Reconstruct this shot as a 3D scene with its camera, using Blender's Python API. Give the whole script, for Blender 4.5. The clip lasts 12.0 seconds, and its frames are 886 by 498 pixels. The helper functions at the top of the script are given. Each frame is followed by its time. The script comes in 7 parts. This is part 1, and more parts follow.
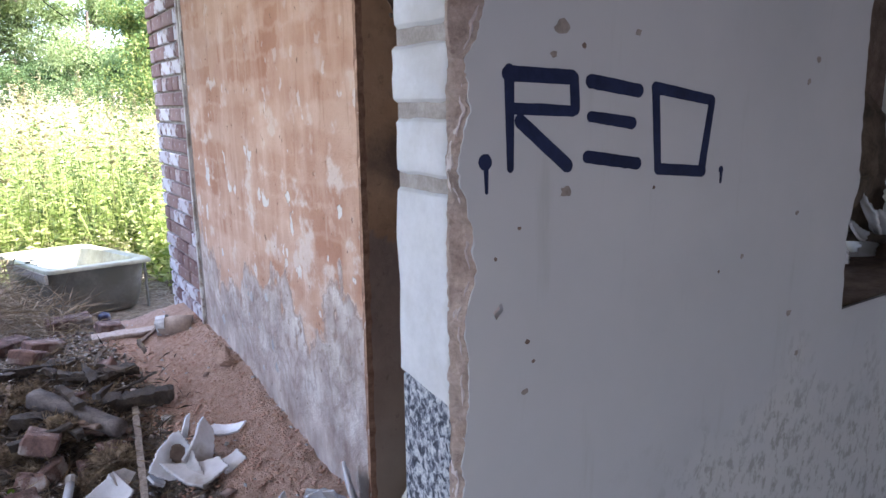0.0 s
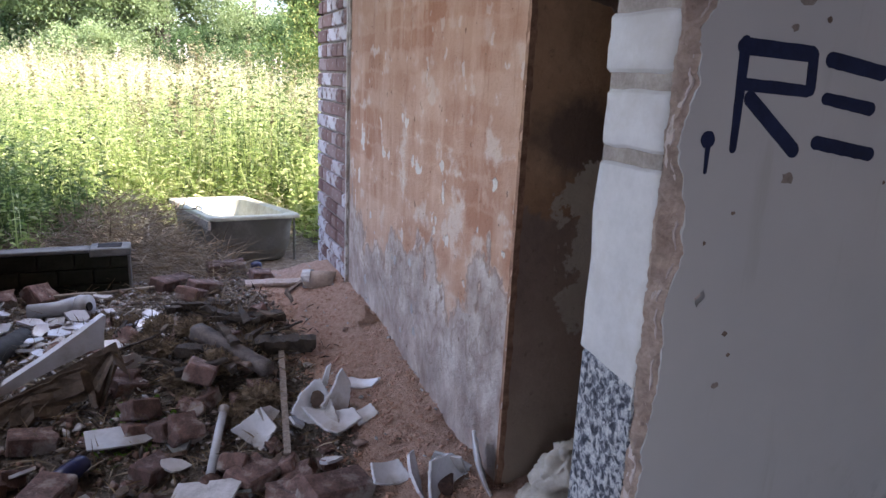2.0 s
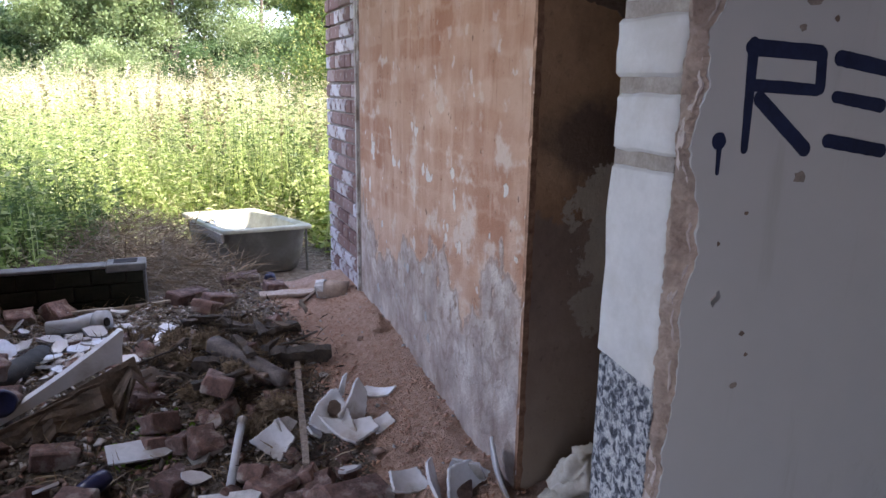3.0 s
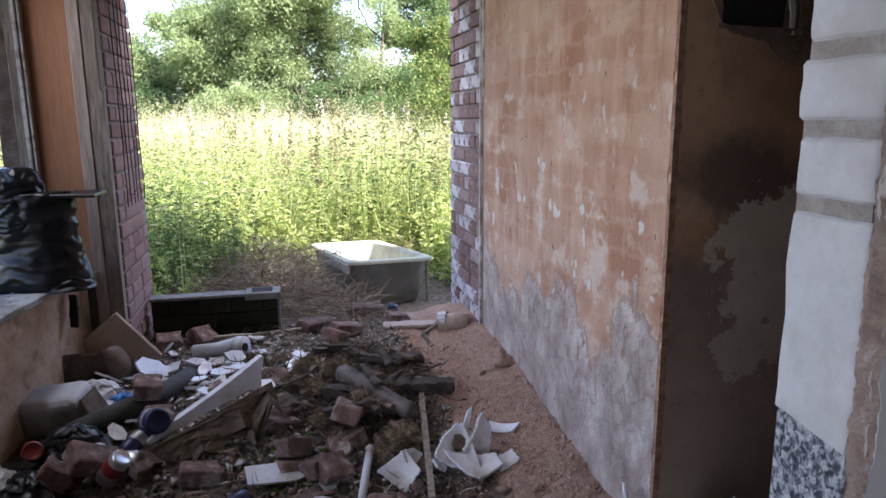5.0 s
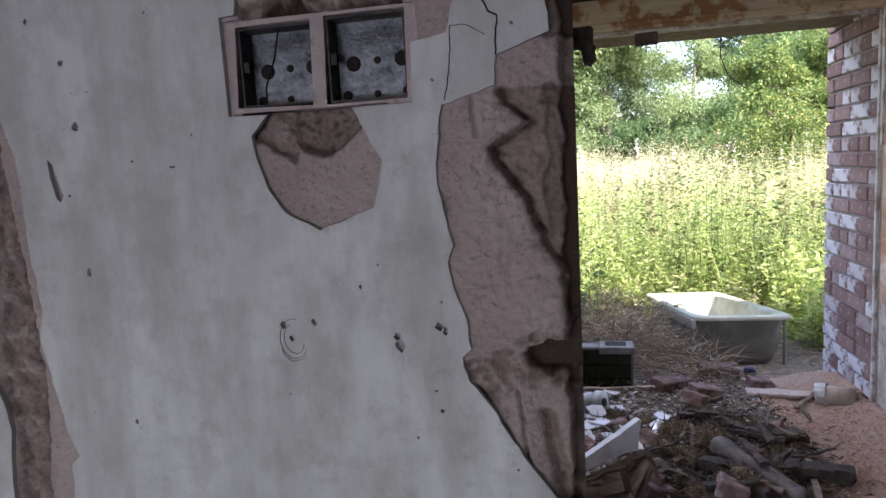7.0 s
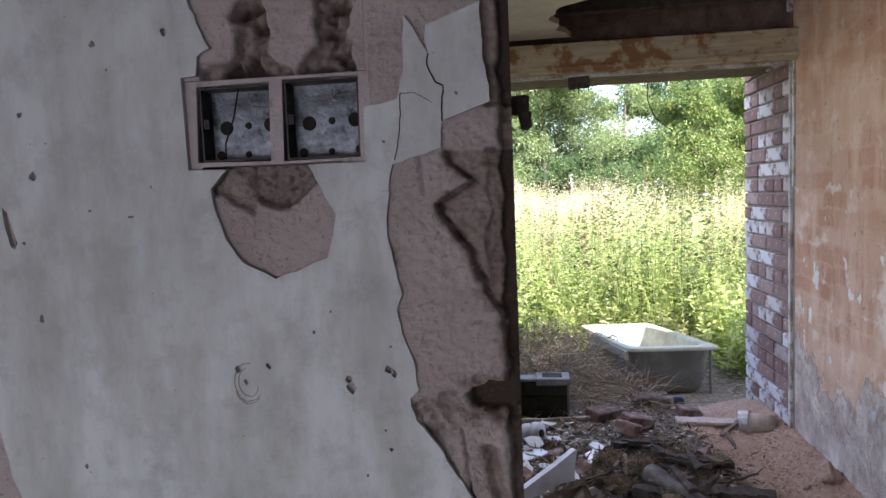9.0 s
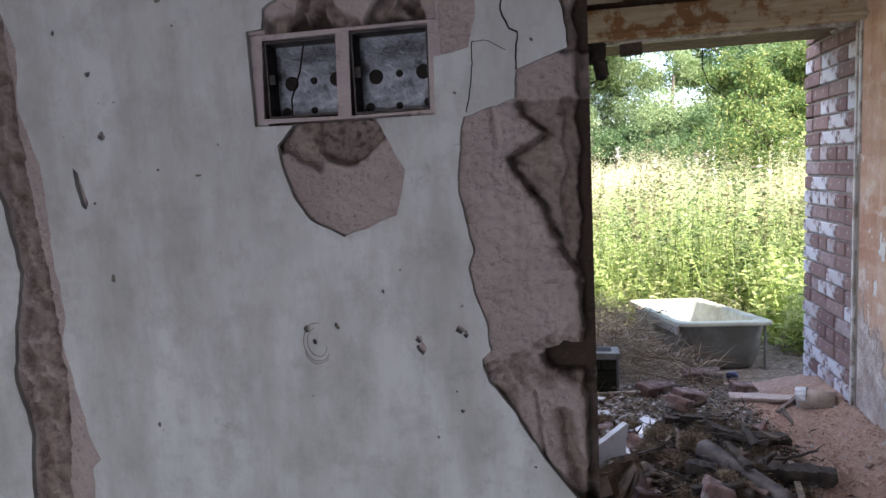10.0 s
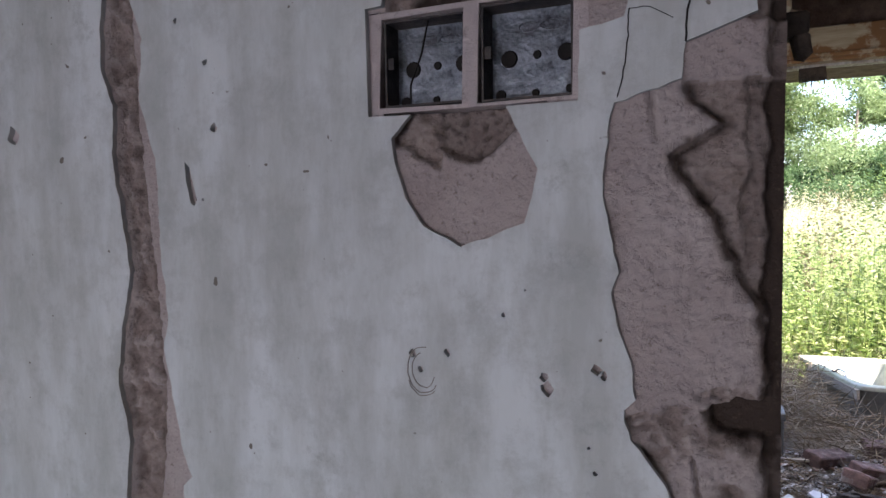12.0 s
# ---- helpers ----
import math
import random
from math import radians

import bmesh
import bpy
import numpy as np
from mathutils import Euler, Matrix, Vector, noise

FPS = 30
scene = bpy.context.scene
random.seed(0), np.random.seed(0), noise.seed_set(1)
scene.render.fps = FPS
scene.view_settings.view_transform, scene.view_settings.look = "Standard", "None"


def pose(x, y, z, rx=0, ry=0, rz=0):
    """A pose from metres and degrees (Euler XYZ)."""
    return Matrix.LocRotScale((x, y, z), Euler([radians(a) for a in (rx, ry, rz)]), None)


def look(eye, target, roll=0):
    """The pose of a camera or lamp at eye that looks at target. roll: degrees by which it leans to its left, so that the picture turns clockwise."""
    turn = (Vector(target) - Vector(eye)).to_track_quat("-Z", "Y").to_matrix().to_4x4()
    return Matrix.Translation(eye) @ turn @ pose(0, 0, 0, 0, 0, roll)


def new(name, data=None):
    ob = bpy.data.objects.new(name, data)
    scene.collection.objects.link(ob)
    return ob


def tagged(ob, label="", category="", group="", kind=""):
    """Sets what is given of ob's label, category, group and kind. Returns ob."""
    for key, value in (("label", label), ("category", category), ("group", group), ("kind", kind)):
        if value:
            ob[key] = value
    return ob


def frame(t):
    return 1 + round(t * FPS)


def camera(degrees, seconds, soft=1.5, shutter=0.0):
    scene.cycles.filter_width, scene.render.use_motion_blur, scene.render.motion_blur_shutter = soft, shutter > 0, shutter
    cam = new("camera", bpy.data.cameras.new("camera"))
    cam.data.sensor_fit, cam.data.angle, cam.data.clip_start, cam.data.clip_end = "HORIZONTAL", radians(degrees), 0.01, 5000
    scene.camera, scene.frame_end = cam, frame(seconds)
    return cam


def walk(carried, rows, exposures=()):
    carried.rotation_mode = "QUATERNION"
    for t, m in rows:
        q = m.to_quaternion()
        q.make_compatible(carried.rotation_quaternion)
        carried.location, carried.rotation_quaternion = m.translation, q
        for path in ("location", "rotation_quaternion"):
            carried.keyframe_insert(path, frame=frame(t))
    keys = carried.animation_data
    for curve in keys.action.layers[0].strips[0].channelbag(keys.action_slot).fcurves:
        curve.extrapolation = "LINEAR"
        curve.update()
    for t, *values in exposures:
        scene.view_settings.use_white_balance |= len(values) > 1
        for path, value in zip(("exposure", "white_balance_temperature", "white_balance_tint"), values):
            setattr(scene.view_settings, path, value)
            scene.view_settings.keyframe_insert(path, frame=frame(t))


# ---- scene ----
cam = camera(67.3, 12.0)
PATH = [
    (0, (-0.034, -0.513, 1.314), (1.073, 1.099, 0.892), -0.5),
    (0.4, (-0.079, -0.489, 1.313), (0.827, 1.235, 0.858), 0.0),
    (0.5, (-0.085, -0.482, 1.312), (0.767, 1.27, 0.861), -0.1),
    (1, (-0.104, -0.463, 1.311), (0.64, 1.332, 0.837), 1.3),
    (1.5, (-0.093, -0.468, 1.303), (0.655, 1.321, 0.812), 2.6),
    (2, (-0.094, -0.476, 1.302), (0.68, 1.301, 0.811), 2.7),
    (2.5, (-0.102, -0.477, 1.301), (0.663, 1.305, 0.812), 0.8),
    (2.7, (-0.1, -0.481, 1.302), (0.659, 1.305, 0.818), 0.8),
    (4.5, (-0.135, -0.475, 1.318), (0.399, 1.412, 0.923), 0.3),
    (5, (-0.155, -0.466, 1.321), (0.278, 1.448, 0.937), -0.4),
    (5.5, (-0.189, -0.457, 1.336), (0.114, 1.483, 0.953), -1.2),
    (6, (-0.327, -0.469, 1.396), (-0.37, 1.504, 1.073), -2.9),
    (6.1, (-0.348, -0.474, 1.404), (-0.473, 1.499, 1.098), -3.3),
    (6.2, (-0.375, -0.482, 1.41), (-0.573, 1.487, 1.123), -3.2),
    (6.5, (-0.433, -0.483, 1.421), (-0.808, 1.465, 1.168), -3.5),
    (6.7, (-0.462, -0.481, 1.426), (-0.899, 1.455, 1.175), -3.0),
    (8.3, (-0.467, -0.525, 1.466), (-0.707, 1.448, 1.244), -1.2),
    (8.5, (-0.459, -0.528, 1.463), (-0.662, 1.452, 1.263), -0.2),
    (9, (-0.464, -0.523, 1.454), (-0.711, 1.455, 1.289), -2.4),
    (9.5, (-0.482, -0.514, 1.444), (-0.81, 1.451, 1.263), -2.9),
    (10, (-0.49, -0.51, 1.438), (-0.866, 1.441, 1.208), -3.0),
    (10.5, (-0.499, -0.497, 1.433), (-0.863, 1.457, 1.208), -2.7),
    (11, (-0.501, -0.435, 1.423), (-0.951, 1.501, 1.208), -2.5),
    (11.5, (-0.47, -0.387, 1.413), (-1.042, 1.519, 1.215), -1.9),
    (12, (-0.502, -0.418, 1.415), (-1.291, 1.416, 1.299), -0.9),
]
walk(cam, [(t, look(eye, target, roll)) for t, eye, target, roll in PATH], [(0.0, 3.0, 6100, 22), (0.5, 2.65, 6100, 22), (1.2, 2.33, 6200, 25), (5.5, 2.33, 6300, 23), (8.5, 2.33, 6250, 21), (10.5, 2.38, 6200, 20), (12.0, 2.53, 6150, 21)])

# ---- world and light ----
SUN_TO = Vector((4.0, -3.0, 5.2))
world = bpy.data.worlds.new("world")
scene.world = world
world.use_nodes = True
wn = world.node_tree.nodes
sky = wn.new("ShaderNodeTexSky")
sky.sky_type = "NISHITA"
sky.sun_disc = False
sky.sun_elevation = math.atan2(SUN_TO.z, math.hypot(SUN_TO.x, SUN_TO.y))
sky.sun_rotation = math.atan2(SUN_TO.x, SUN_TO.y)
wn["Background"].inputs[1].default_value = 0.15
world.node_tree.links.new(sky.outputs[0], wn["Background"].inputs[0])
sun_data = bpy.data.lights.new("sun", "SUN")
sun_data.energy, sun_data.angle, sun_data.color = 5.0, radians(0.5), (1.0, 0.95, 0.86)
sun = new("sun", sun_data)
sun.matrix_world = look(SUN_TO, (0, 0, 0))


def window_light(name, eye, target, w, h, power, col):
    d = bpy.data.lights.new(name, "AREA")
    d.shape, d.size, d.size_y, d.energy, d.color, d.spread = "RECTANGLE", w, h, power, col, radians(125)
    ob = new(name, d)
    ob.matrix_world = look(eye, target)
    return ob


# daylight of the side window, of the wide doorway, and of the window behind the walker
window_light("side_window_daylight", (-1.42, 1.95, 2.0), (0.8, 1.5, 0.5), 1.1, 0.35, 3.1, (0.93, 0.97, 1.0))
window_light("side_window_near_daylight", (-1.46, 0.72, 1.25), (0.95, 1.0, 0.95), 0.6, 0.8, 0.60, (0.93, 0.97, 1.0))
window_light("doorway_daylight", (-0.05, 3.62, 2.62), (-0.1, 2.0, 0.3), 1.7, 0.7, 6.0, (0.95, 0.98, 1.0))
window_light("rear_window_daylight", (-1.2, -3.05, 0.70), (-0.6, 0.0, 0.5), 1.7, 0.9, 2.6, (0.82, 0.89, 1.0))


# ---- materials ----
class Mat:
    """A node material with short ways to add noise, ramps and mixes."""

    def __init__(self, name, rough=0.85, metal=0.0, spec=0.3):
        self.m = bpy.data.materials.new(name)
        self.m.use_nodes = True
        self.n, self.l = self.m.node_tree.nodes, self.m.node_tree.links
        self.b = self.n["Principled BSDF"]
        self.b.inputs["Roughness"].default_value = rough
        self.b.inputs["Metallic"].default_value = metal
        self.b.inputs["Specular IOR Level"].default_value = spec
        self.tc = self.n.new("ShaderNodeTexCoord").outputs["Object"]

    def link(self, a, b):
        self.l.new(a, b)

    def moved(self, scale=(1, 1, 1), loc=(0, 0, 0), src=None):
        k = self.n.new("ShaderNodeMapping")
        k.inputs["Scale"].default_value, k.inputs["Location"].default_value = scale, loc
        self.link(src or self.tc, k.inputs["Vector"])
        return k.outputs[0]

    def noise(self, scale, detail=6, rough=0.6, vec=None, dist=0.0):
        k = self.n.new("ShaderNodeTexNoise")
        k.inputs["Scale"].default_value, k.inputs["Detail"].default_value = scale, detail
        k.inputs["Roughness"].default_value, k.inputs["Distortion"].default_value = rough, dist
        self.link(vec or self.tc, k.inputs["Vector"])
        return k.outputs["Fac"]

    def ramp(self, fac, *stops):
        k = self.n.new("ShaderNodeValToRGB")
        e = k.color_ramp.elements
        while len(e) < len(stops):
            e.new(0.5)
        for q, (p, c) in zip(e, stops):
            q.position = p
            q.color = (c, c, c, 1) if isinstance(c, (int, float)) else (*c, 1)
        self.link(fac, k.inputs[0])
        return k.outputs[0]

    def mix(self, fac, a, b, how="MIX"):
        k = self.n.new("ShaderNodeMix")
        k.data_type, k.blend_type = "RGBA", how
        for src, i in ((fac, 0), (a, 6), (b, 7)):
            if isinstance(src, (int, float)):
                k.inputs[i].default_value = src
            elif isinstance(src, tuple):
                k.inputs[i].default_value = (*src, 1)
            else:
                self.link(src, k.inputs[i])
        return k.outputs[2]

    def math(self, op, a, b=0.0):
        k = self.n.new("ShaderNodeMath")
        k.operation = op
        for i, src in enumerate((a, b)):
            if isinstance(src, (int, float)):
                k.inputs[i].default_value = src
            else:
                self.link(src, k.inputs[i])
        return k.outputs[0]

    def axis(self, which):
        k = self.n.new("ShaderNodeSeparateXYZ")
        self.link(self.tc, k.inputs[0])
        return k.outputs[which]

    def random(self):
        return self.n.new("ShaderNodeObjectInfo").outputs["Random"]

    def island(self):
        return self.n.new("ShaderNodeNewGeometry").outputs["Random Per Island"]

    def bump(self, height, strength=0.4, dist=0.01):
        k = self.n.new("ShaderNodeBump")
        k.inputs["Strength"].default_value, k.inputs["Distance"].default_value = strength, dist
        self.link(height, k.inputs["Height"])
        self.link(k.outputs[0], self.b.inputs["Normal"])
        return self

    def colour(self, c):
        if isinstance(c, tuple):
            self.b.inputs["Base Color"].default_value = (*c, 1)
        else:
            self.link(c, self.b.inputs["Base Color"])
        return self


def grainy(name, lo, hi, scale=8.0, rough=0.85, bump=0.4, dist=0.004, spec=0.3, metal=0.0, vary=0.0, stain=None):
    """A surface with two scales of noise between two colours, fine relief, and a shift from object to object."""
    k = Mat(name, rough, metal, spec)
    a = k.noise(scale, 5)
    b = k.noise(scale * 7.3, 8, 0.7)
    f = k.math("ADD", k.math("MULTIPLY", a, 0.6), k.math("MULTIPLY", b, 0.4))
    c = k.ramp(f, (0.36, lo), (0.64, hi))
    if stain:
        c = k.mix(k.ramp(k.noise(scale * 0.45, 7, 0.65), (0.5, 0.0), (0.62, 1.0)), c, stain)
    if vary:
        v = k.ramp(k.random(), (0.0, 1 - vary), (1.0, 1 + vary))
        c = k.mix(1.0, c, v, "MULTIPLY")
    k.colour(c)
    k.bump(f, bump, dist)
    return k.m


def plaster_white(name, tint, grime):
    k = Mat(name, 0.75, 0, 0.25)
    big = k.noise(3.1, 6, 0.6)
    fine = k.noise(38, 8, 0.7)
    drip = k.noise(11, 9, 0.68, k.moved((1.5, 1, 0.42)))
    c = k.ramp(big, (0.3, tuple(v * 0.93 for v in tint)), (0.7, tint))
    c = k.mix(k.ramp(drip, (0.40, 0.0), (0.62, 0.75)), c, grime)
    c = k.mix(k.ramp(k.noise(24, 9, 0.75), (0.48, 0.0), (0.64, 0.5)), c, tuple(v * 0.85 for v in grime))
    cloud = k.ramp(k.noise(3.6, 7, 0.62, k.moved((1.25, 1, 0.6), (2, 0, 1))), (0.40, 0.0), (0.58, 1.0))
    smear = k.math("MULTIPLY", k.math("MULTIPLY", cloud, k.ramp(k.noise(30, 8, 0.7, k.moved((1.4, 1, 0.5))), (0.34, 0.35), (0.60, 1.0))), k.ramp(k.axis(2), (1.20, 0.25), (1.46, 1.0)))
    c = k.mix(smear, c, (0.31, 0.315, 0.265))
    speck = k.math("MULTIPLY", k.ramp(k.noise(34, 6, 0.78), (0.56, 0.0), (0.68, 1.0)), k.ramp(big, (0.45, 0.0), (0.6, 0.5)))
    c = k.mix(speck, c, tuple(v * 0.7 for v in grime))
    pits = k.ramp(k.noise(75, 2), (0.735, 0.0), (0.76, 1.0))
    c = k.mix(pits, c, (0.16, 0.14, 0.12))
    k.colour(c)
    k.bump(k.math("ADD", k.math("MULTIPLY", fine, 0.4), k.math("MULTIPLY", k.noise(14, 6), 0.6)), 0.35, 0.004)
    return k.m


def plaster_graffiti():
    k = Mat("grey_white_paint", 0.6, 0, 0.3)
    big = k.noise(2.2, 5)
    c = k.ramp(big, (0.3, (0.375, 0.385, 0.40)), (0.7, (0.45, 0.455, 0.47)))
    low = k.math("SUBTRACT", 0.86, k.axis(2))
    foot = k.ramp(k.math("ADD", low, k.math("MULTIPLY", k.math("SUBTRACT", k.noise(6, 6), 0.5), 0.5)), (0.0, 0.0), (0.12, 1.0))
    mould = k.ramp(k.noise(55, 6, 0.7, k.moved((1, 1, 0.7))), (0.5, 0.0), (0.6, 1.0))
    foot = k.math("MULTIPLY", foot, k.ramp(k.axis(0), (0.45, 0.0), (0.72, 1.0)))
    c = k.mix(k.math("MULTIPLY", foot, mould), c, (0.16, 0.16, 0.155))
    c = k.mix(k.math("MULTIPLY", foot, 0.35), c, (0.5, 0.49, 0.46))
    streak = k.ramp(k.noise(12, 5, 0.6, k.moved((2.5, 1, 0.25))), (0.62, 0.0), (0.75, 0.35))
    c = k.mix(streak, c, (0.3, 0.29, 0.27))
    k.colour(c)
    k.bump(k.noise(30, 6), 0.15, 0.002)
    return k.m


def coat_render():
    k = Mat("pink_render", 0.95, 0, 0.1)
    f = k.noise(60, 8, 0.75)
    big = k.noise(7, 5)
    c = k.ramp(big, (0.3, (0.42, 0.355, 0.345)), (0.7, (0.58, 0.515, 0.505)))
    c = k.mix(k.ramp(f, (0.55, 0.0), (0.7, 0.6)), c, (0.17, 0.12, 0.095))
    c = k.mix(k.ramp(k.noise(13, 6, 0.7), (0.6, 0.0), (0.68, 0.8)), c, (0.14, 0.09, 0.065))
    k.colour(c)
    k.bump(k.math("ADD", f, big), 0.7, 0.006)
    return k.m


def torn_coat():
    """Broken render: the pink outer coat and sandy inner coat lie one behind the other; the colour darkens in deep
    cavities.
    """
    k = Mat("torn_render_coat", 0.95, 0, 0.1)
    f = k.noise(70, 8, 0.75)
    g = k.noise(260, 5, 0.7)
    big = k.noise(9, 6)
    c = k.ramp(big, (0.3, (0.44, 0.365, 0.345)), (0.7, (0.60, 0.53, 0.505)))
    c = k.mix(k.ramp(k.noise(28, 8, 0.7), (0.52, 0.0), (0.70, 0.45)), c, (0.30, 0.235, 0.21))
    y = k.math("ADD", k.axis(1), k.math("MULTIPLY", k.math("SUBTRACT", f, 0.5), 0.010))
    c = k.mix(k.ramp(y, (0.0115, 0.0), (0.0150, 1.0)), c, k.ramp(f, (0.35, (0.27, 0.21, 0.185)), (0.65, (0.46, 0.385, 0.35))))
    # the deepest cavities are coloured near black by their depth
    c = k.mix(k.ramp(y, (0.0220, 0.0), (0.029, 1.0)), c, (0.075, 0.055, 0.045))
    c = k.mix(k.ramp(g, (0.58, 0.0), (0.68, 0.55)), c, (0.16, 0.11, 0.085))
    k.colour(c)
    k.bump(k.math("ADD", f, k.math("MULTIPLY", g, 0.8)), 0.85, 0.005)
    return k.m


def wall_orange():
    """Old distemper over plaster: brick ghosts, pale flaked blotches, salts and grey damp below."""
    k = Mat("orange_distemper", 0.9, 0, 0.15)
    vec = k.moved((0, 1, 1))
    sw = k.n.new("ShaderNodeCombineXYZ")
    sep = k.n.new("ShaderNodeSeparateXYZ")
    k.link(k.tc, sep.inputs[0])
    wob = k.math("MULTIPLY", k.math("SUBTRACT", k.noise(9, 5), 0.5), 0.09)
    k.link(k.math("ADD", sep.outputs[1], wob), sw.inputs[0])
    k.link(k.math("ADD", sep.outputs[2], wob), sw.inputs[1])
    br = k.n.new("ShaderNodeTexBrick")
    br.inputs["Scale"].default_value = 1.0
    br.inputs["Brick Width"].default_value, br.inputs["Row Height"].default_value = 0.225, 0.078
    br.inputs["Mortar Size"].default_value, br.inputs["Mortar Smooth"].default_value = 0.014, 1.0
    br.inputs["Color1"].default_value, br.inputs["Color2"].default_value = (0, 0, 0, 1), (1, 1, 1, 1)
    br.inputs["Mortar"].default_value = (0.45, 0.45, 0.45, 1)
    br.inputs["Bias"].default_value = -0.2
    k.link(sw.outputs[0], br.inputs["Vector"])
    ghost = br.outputs["Color"]
    big = k.noise(2.6, 6, 0.6)
    mid = k.noise(11, 7, 0.65)
    fine = k.noise(60, 6, 0.7)
    y, z = sep.outputs[1], sep.outputs[2]
    c = k.ramp(big, (0.32, (0.31, 0.15, 0.095)), (0.5, (0.38, 0.215, 0.145)), (0.68, (0.46, 0.305, 0.225)))
    c = k.mix(k.math("MULTIPLY", ghost, 0.58), c, (0.56, 0.41, 0.315))
    c = k.mix(k.ramp(k.noise(5, 6, 0.6, k.moved((1, 1.6, 0.35), (2, 4, 0))), (0.5, 0.0), (0.66, 0.55)), c, (0.56, 0.41, 0.32))
    c = k.mix(k.ramp(mid, (0.58, 0.0), (0.70, 0.45)), c, (0.57, 0.42, 0.33))
    streak = k.ramp(k.noise(16, 7, 0.65, k.moved((1, 1.8, 0.22), (1, 0, 7))), (0.57, 0.0), (0.68, 0.5))
    c = k.mix(streak, c, (0.27, 0.135, 0.085))
    # white flakes, clustered in the middle heights
    belt = k.ramp(k.math("ABSOLUTE", k.math("SUBTRACT", z, 0.98)), (0.12, 1.0), (0.55, 0.25))
    flake = k.math("ADD", k.noise(8, 9, 0.6, k.moved((1, 1.0, 1.0))), k.math("MULTIPLY", ghost, 0.13))
    pale = k.math("MULTIPLY", k.ramp(flake, (0.60, 0.0), (0.68, 0.7)), belt)
    c = k.mix(pale, c, (0.55, 0.475, 0.42))
    bare = k.math("MULTIPLY", k.ramp(k.noise(12, 8, 0.5, k.moved((1, 1.1, 0.9), (3, 1, 2))), (0.64, 0.0), (0.665, 0.9)), belt)
    c = k.mix(bare, c, (0.60, 0.58, 0.55))
    # damp below: pale margin, dark tide lines, mauve-grey bloom, cracked whitish skin
    edge = k.math("ADD", k.math("SUBTRACT", 0.68, z), k.math("MULTIPLY", k.math("SUBTRACT", k.noise(4.5, 8, 0.55, k.moved((1, 1.2, 0.85))), 0.5), 0.95))
    c = k.mix(k.ramp(edge, (-0.20, 0.0), (-0.04, 0.6)), c, (0.58, 0.47, 0.40))
    salt = k.ramp(edge, (0.0, 0.0), (0.05, 0.92))
    grey = k.ramp(k.noise(8, 8, 0.62, k.moved((1, 1.1, 0.75))), (0.34, (0.27, 0.21, 0.185)), (0.46, (0.38, 0.31, 0.28)), (0.56, (0.47, 0.40, 0.365)), (0.66, (0.60, 0.55, 0.51)))
    c = k.mix(salt, c, grey)
    skin = k.math("MULTIPLY", k.ramp(k.noise(11, 9, 0.6, k.moved((1, 1.0, 0.8), (5, 2, 1))), (0.49, 0.0), (0.515, 0.95)), k.math("MULTIPLY", k.ramp(edge, (0.03, 0.0), (0.08, 1.0)), k.ramp(y, (1.55, 0.15), (2.0, 1.0))))
    c = k.mix(skin, c, k.ramp(fine, (0.35, (0.40, 0.395, 0.365)), (0.65, (0.58, 0.58, 0.55))))
    wave = k.math("ADD", edge, k.math("MULTIPLY", k.math("SUBTRACT", mid, 0.5), 0.10))
    for a, d in ((0.0, 0.75), (0.13, 0.5), (0.25, 0.35)):
        c = k.mix(k.ramp(wave, (a, 0.0), (a + 0.018, d), (a + 0.055, 0.0)), c, (0.22, 0.15, 0.125))
    c = k.mix(k.ramp(fine, (0.6, 0.0), (0.75, 0.35)), c, (0.24, 0.145, 0.10))
    c = k.mix(k.ramp(k.noise(30, 3), (0.68, 0.0), (0.71, 0.75)), c, (0.13, 0.08, 0.055))
    k.colour(c)
    h = k.math("ADD", k.math("MULTIPLY", fine, 0.45), k.math("ADD", k.math("MULTIPLY", k.math("ADD", skin, k.math("MULTIPLY", bare, -0.6)), 0.8), k.math("MULTIPLY", mid, 0.8)))
    h = k.math("ADD", h, k.math("MULTIPLY", k.math("MULTIPLY", salt, k.noise(28, 8, 0.7)), 1.2))
    k.bump(h, 0.9, 0.018)
    return k.m


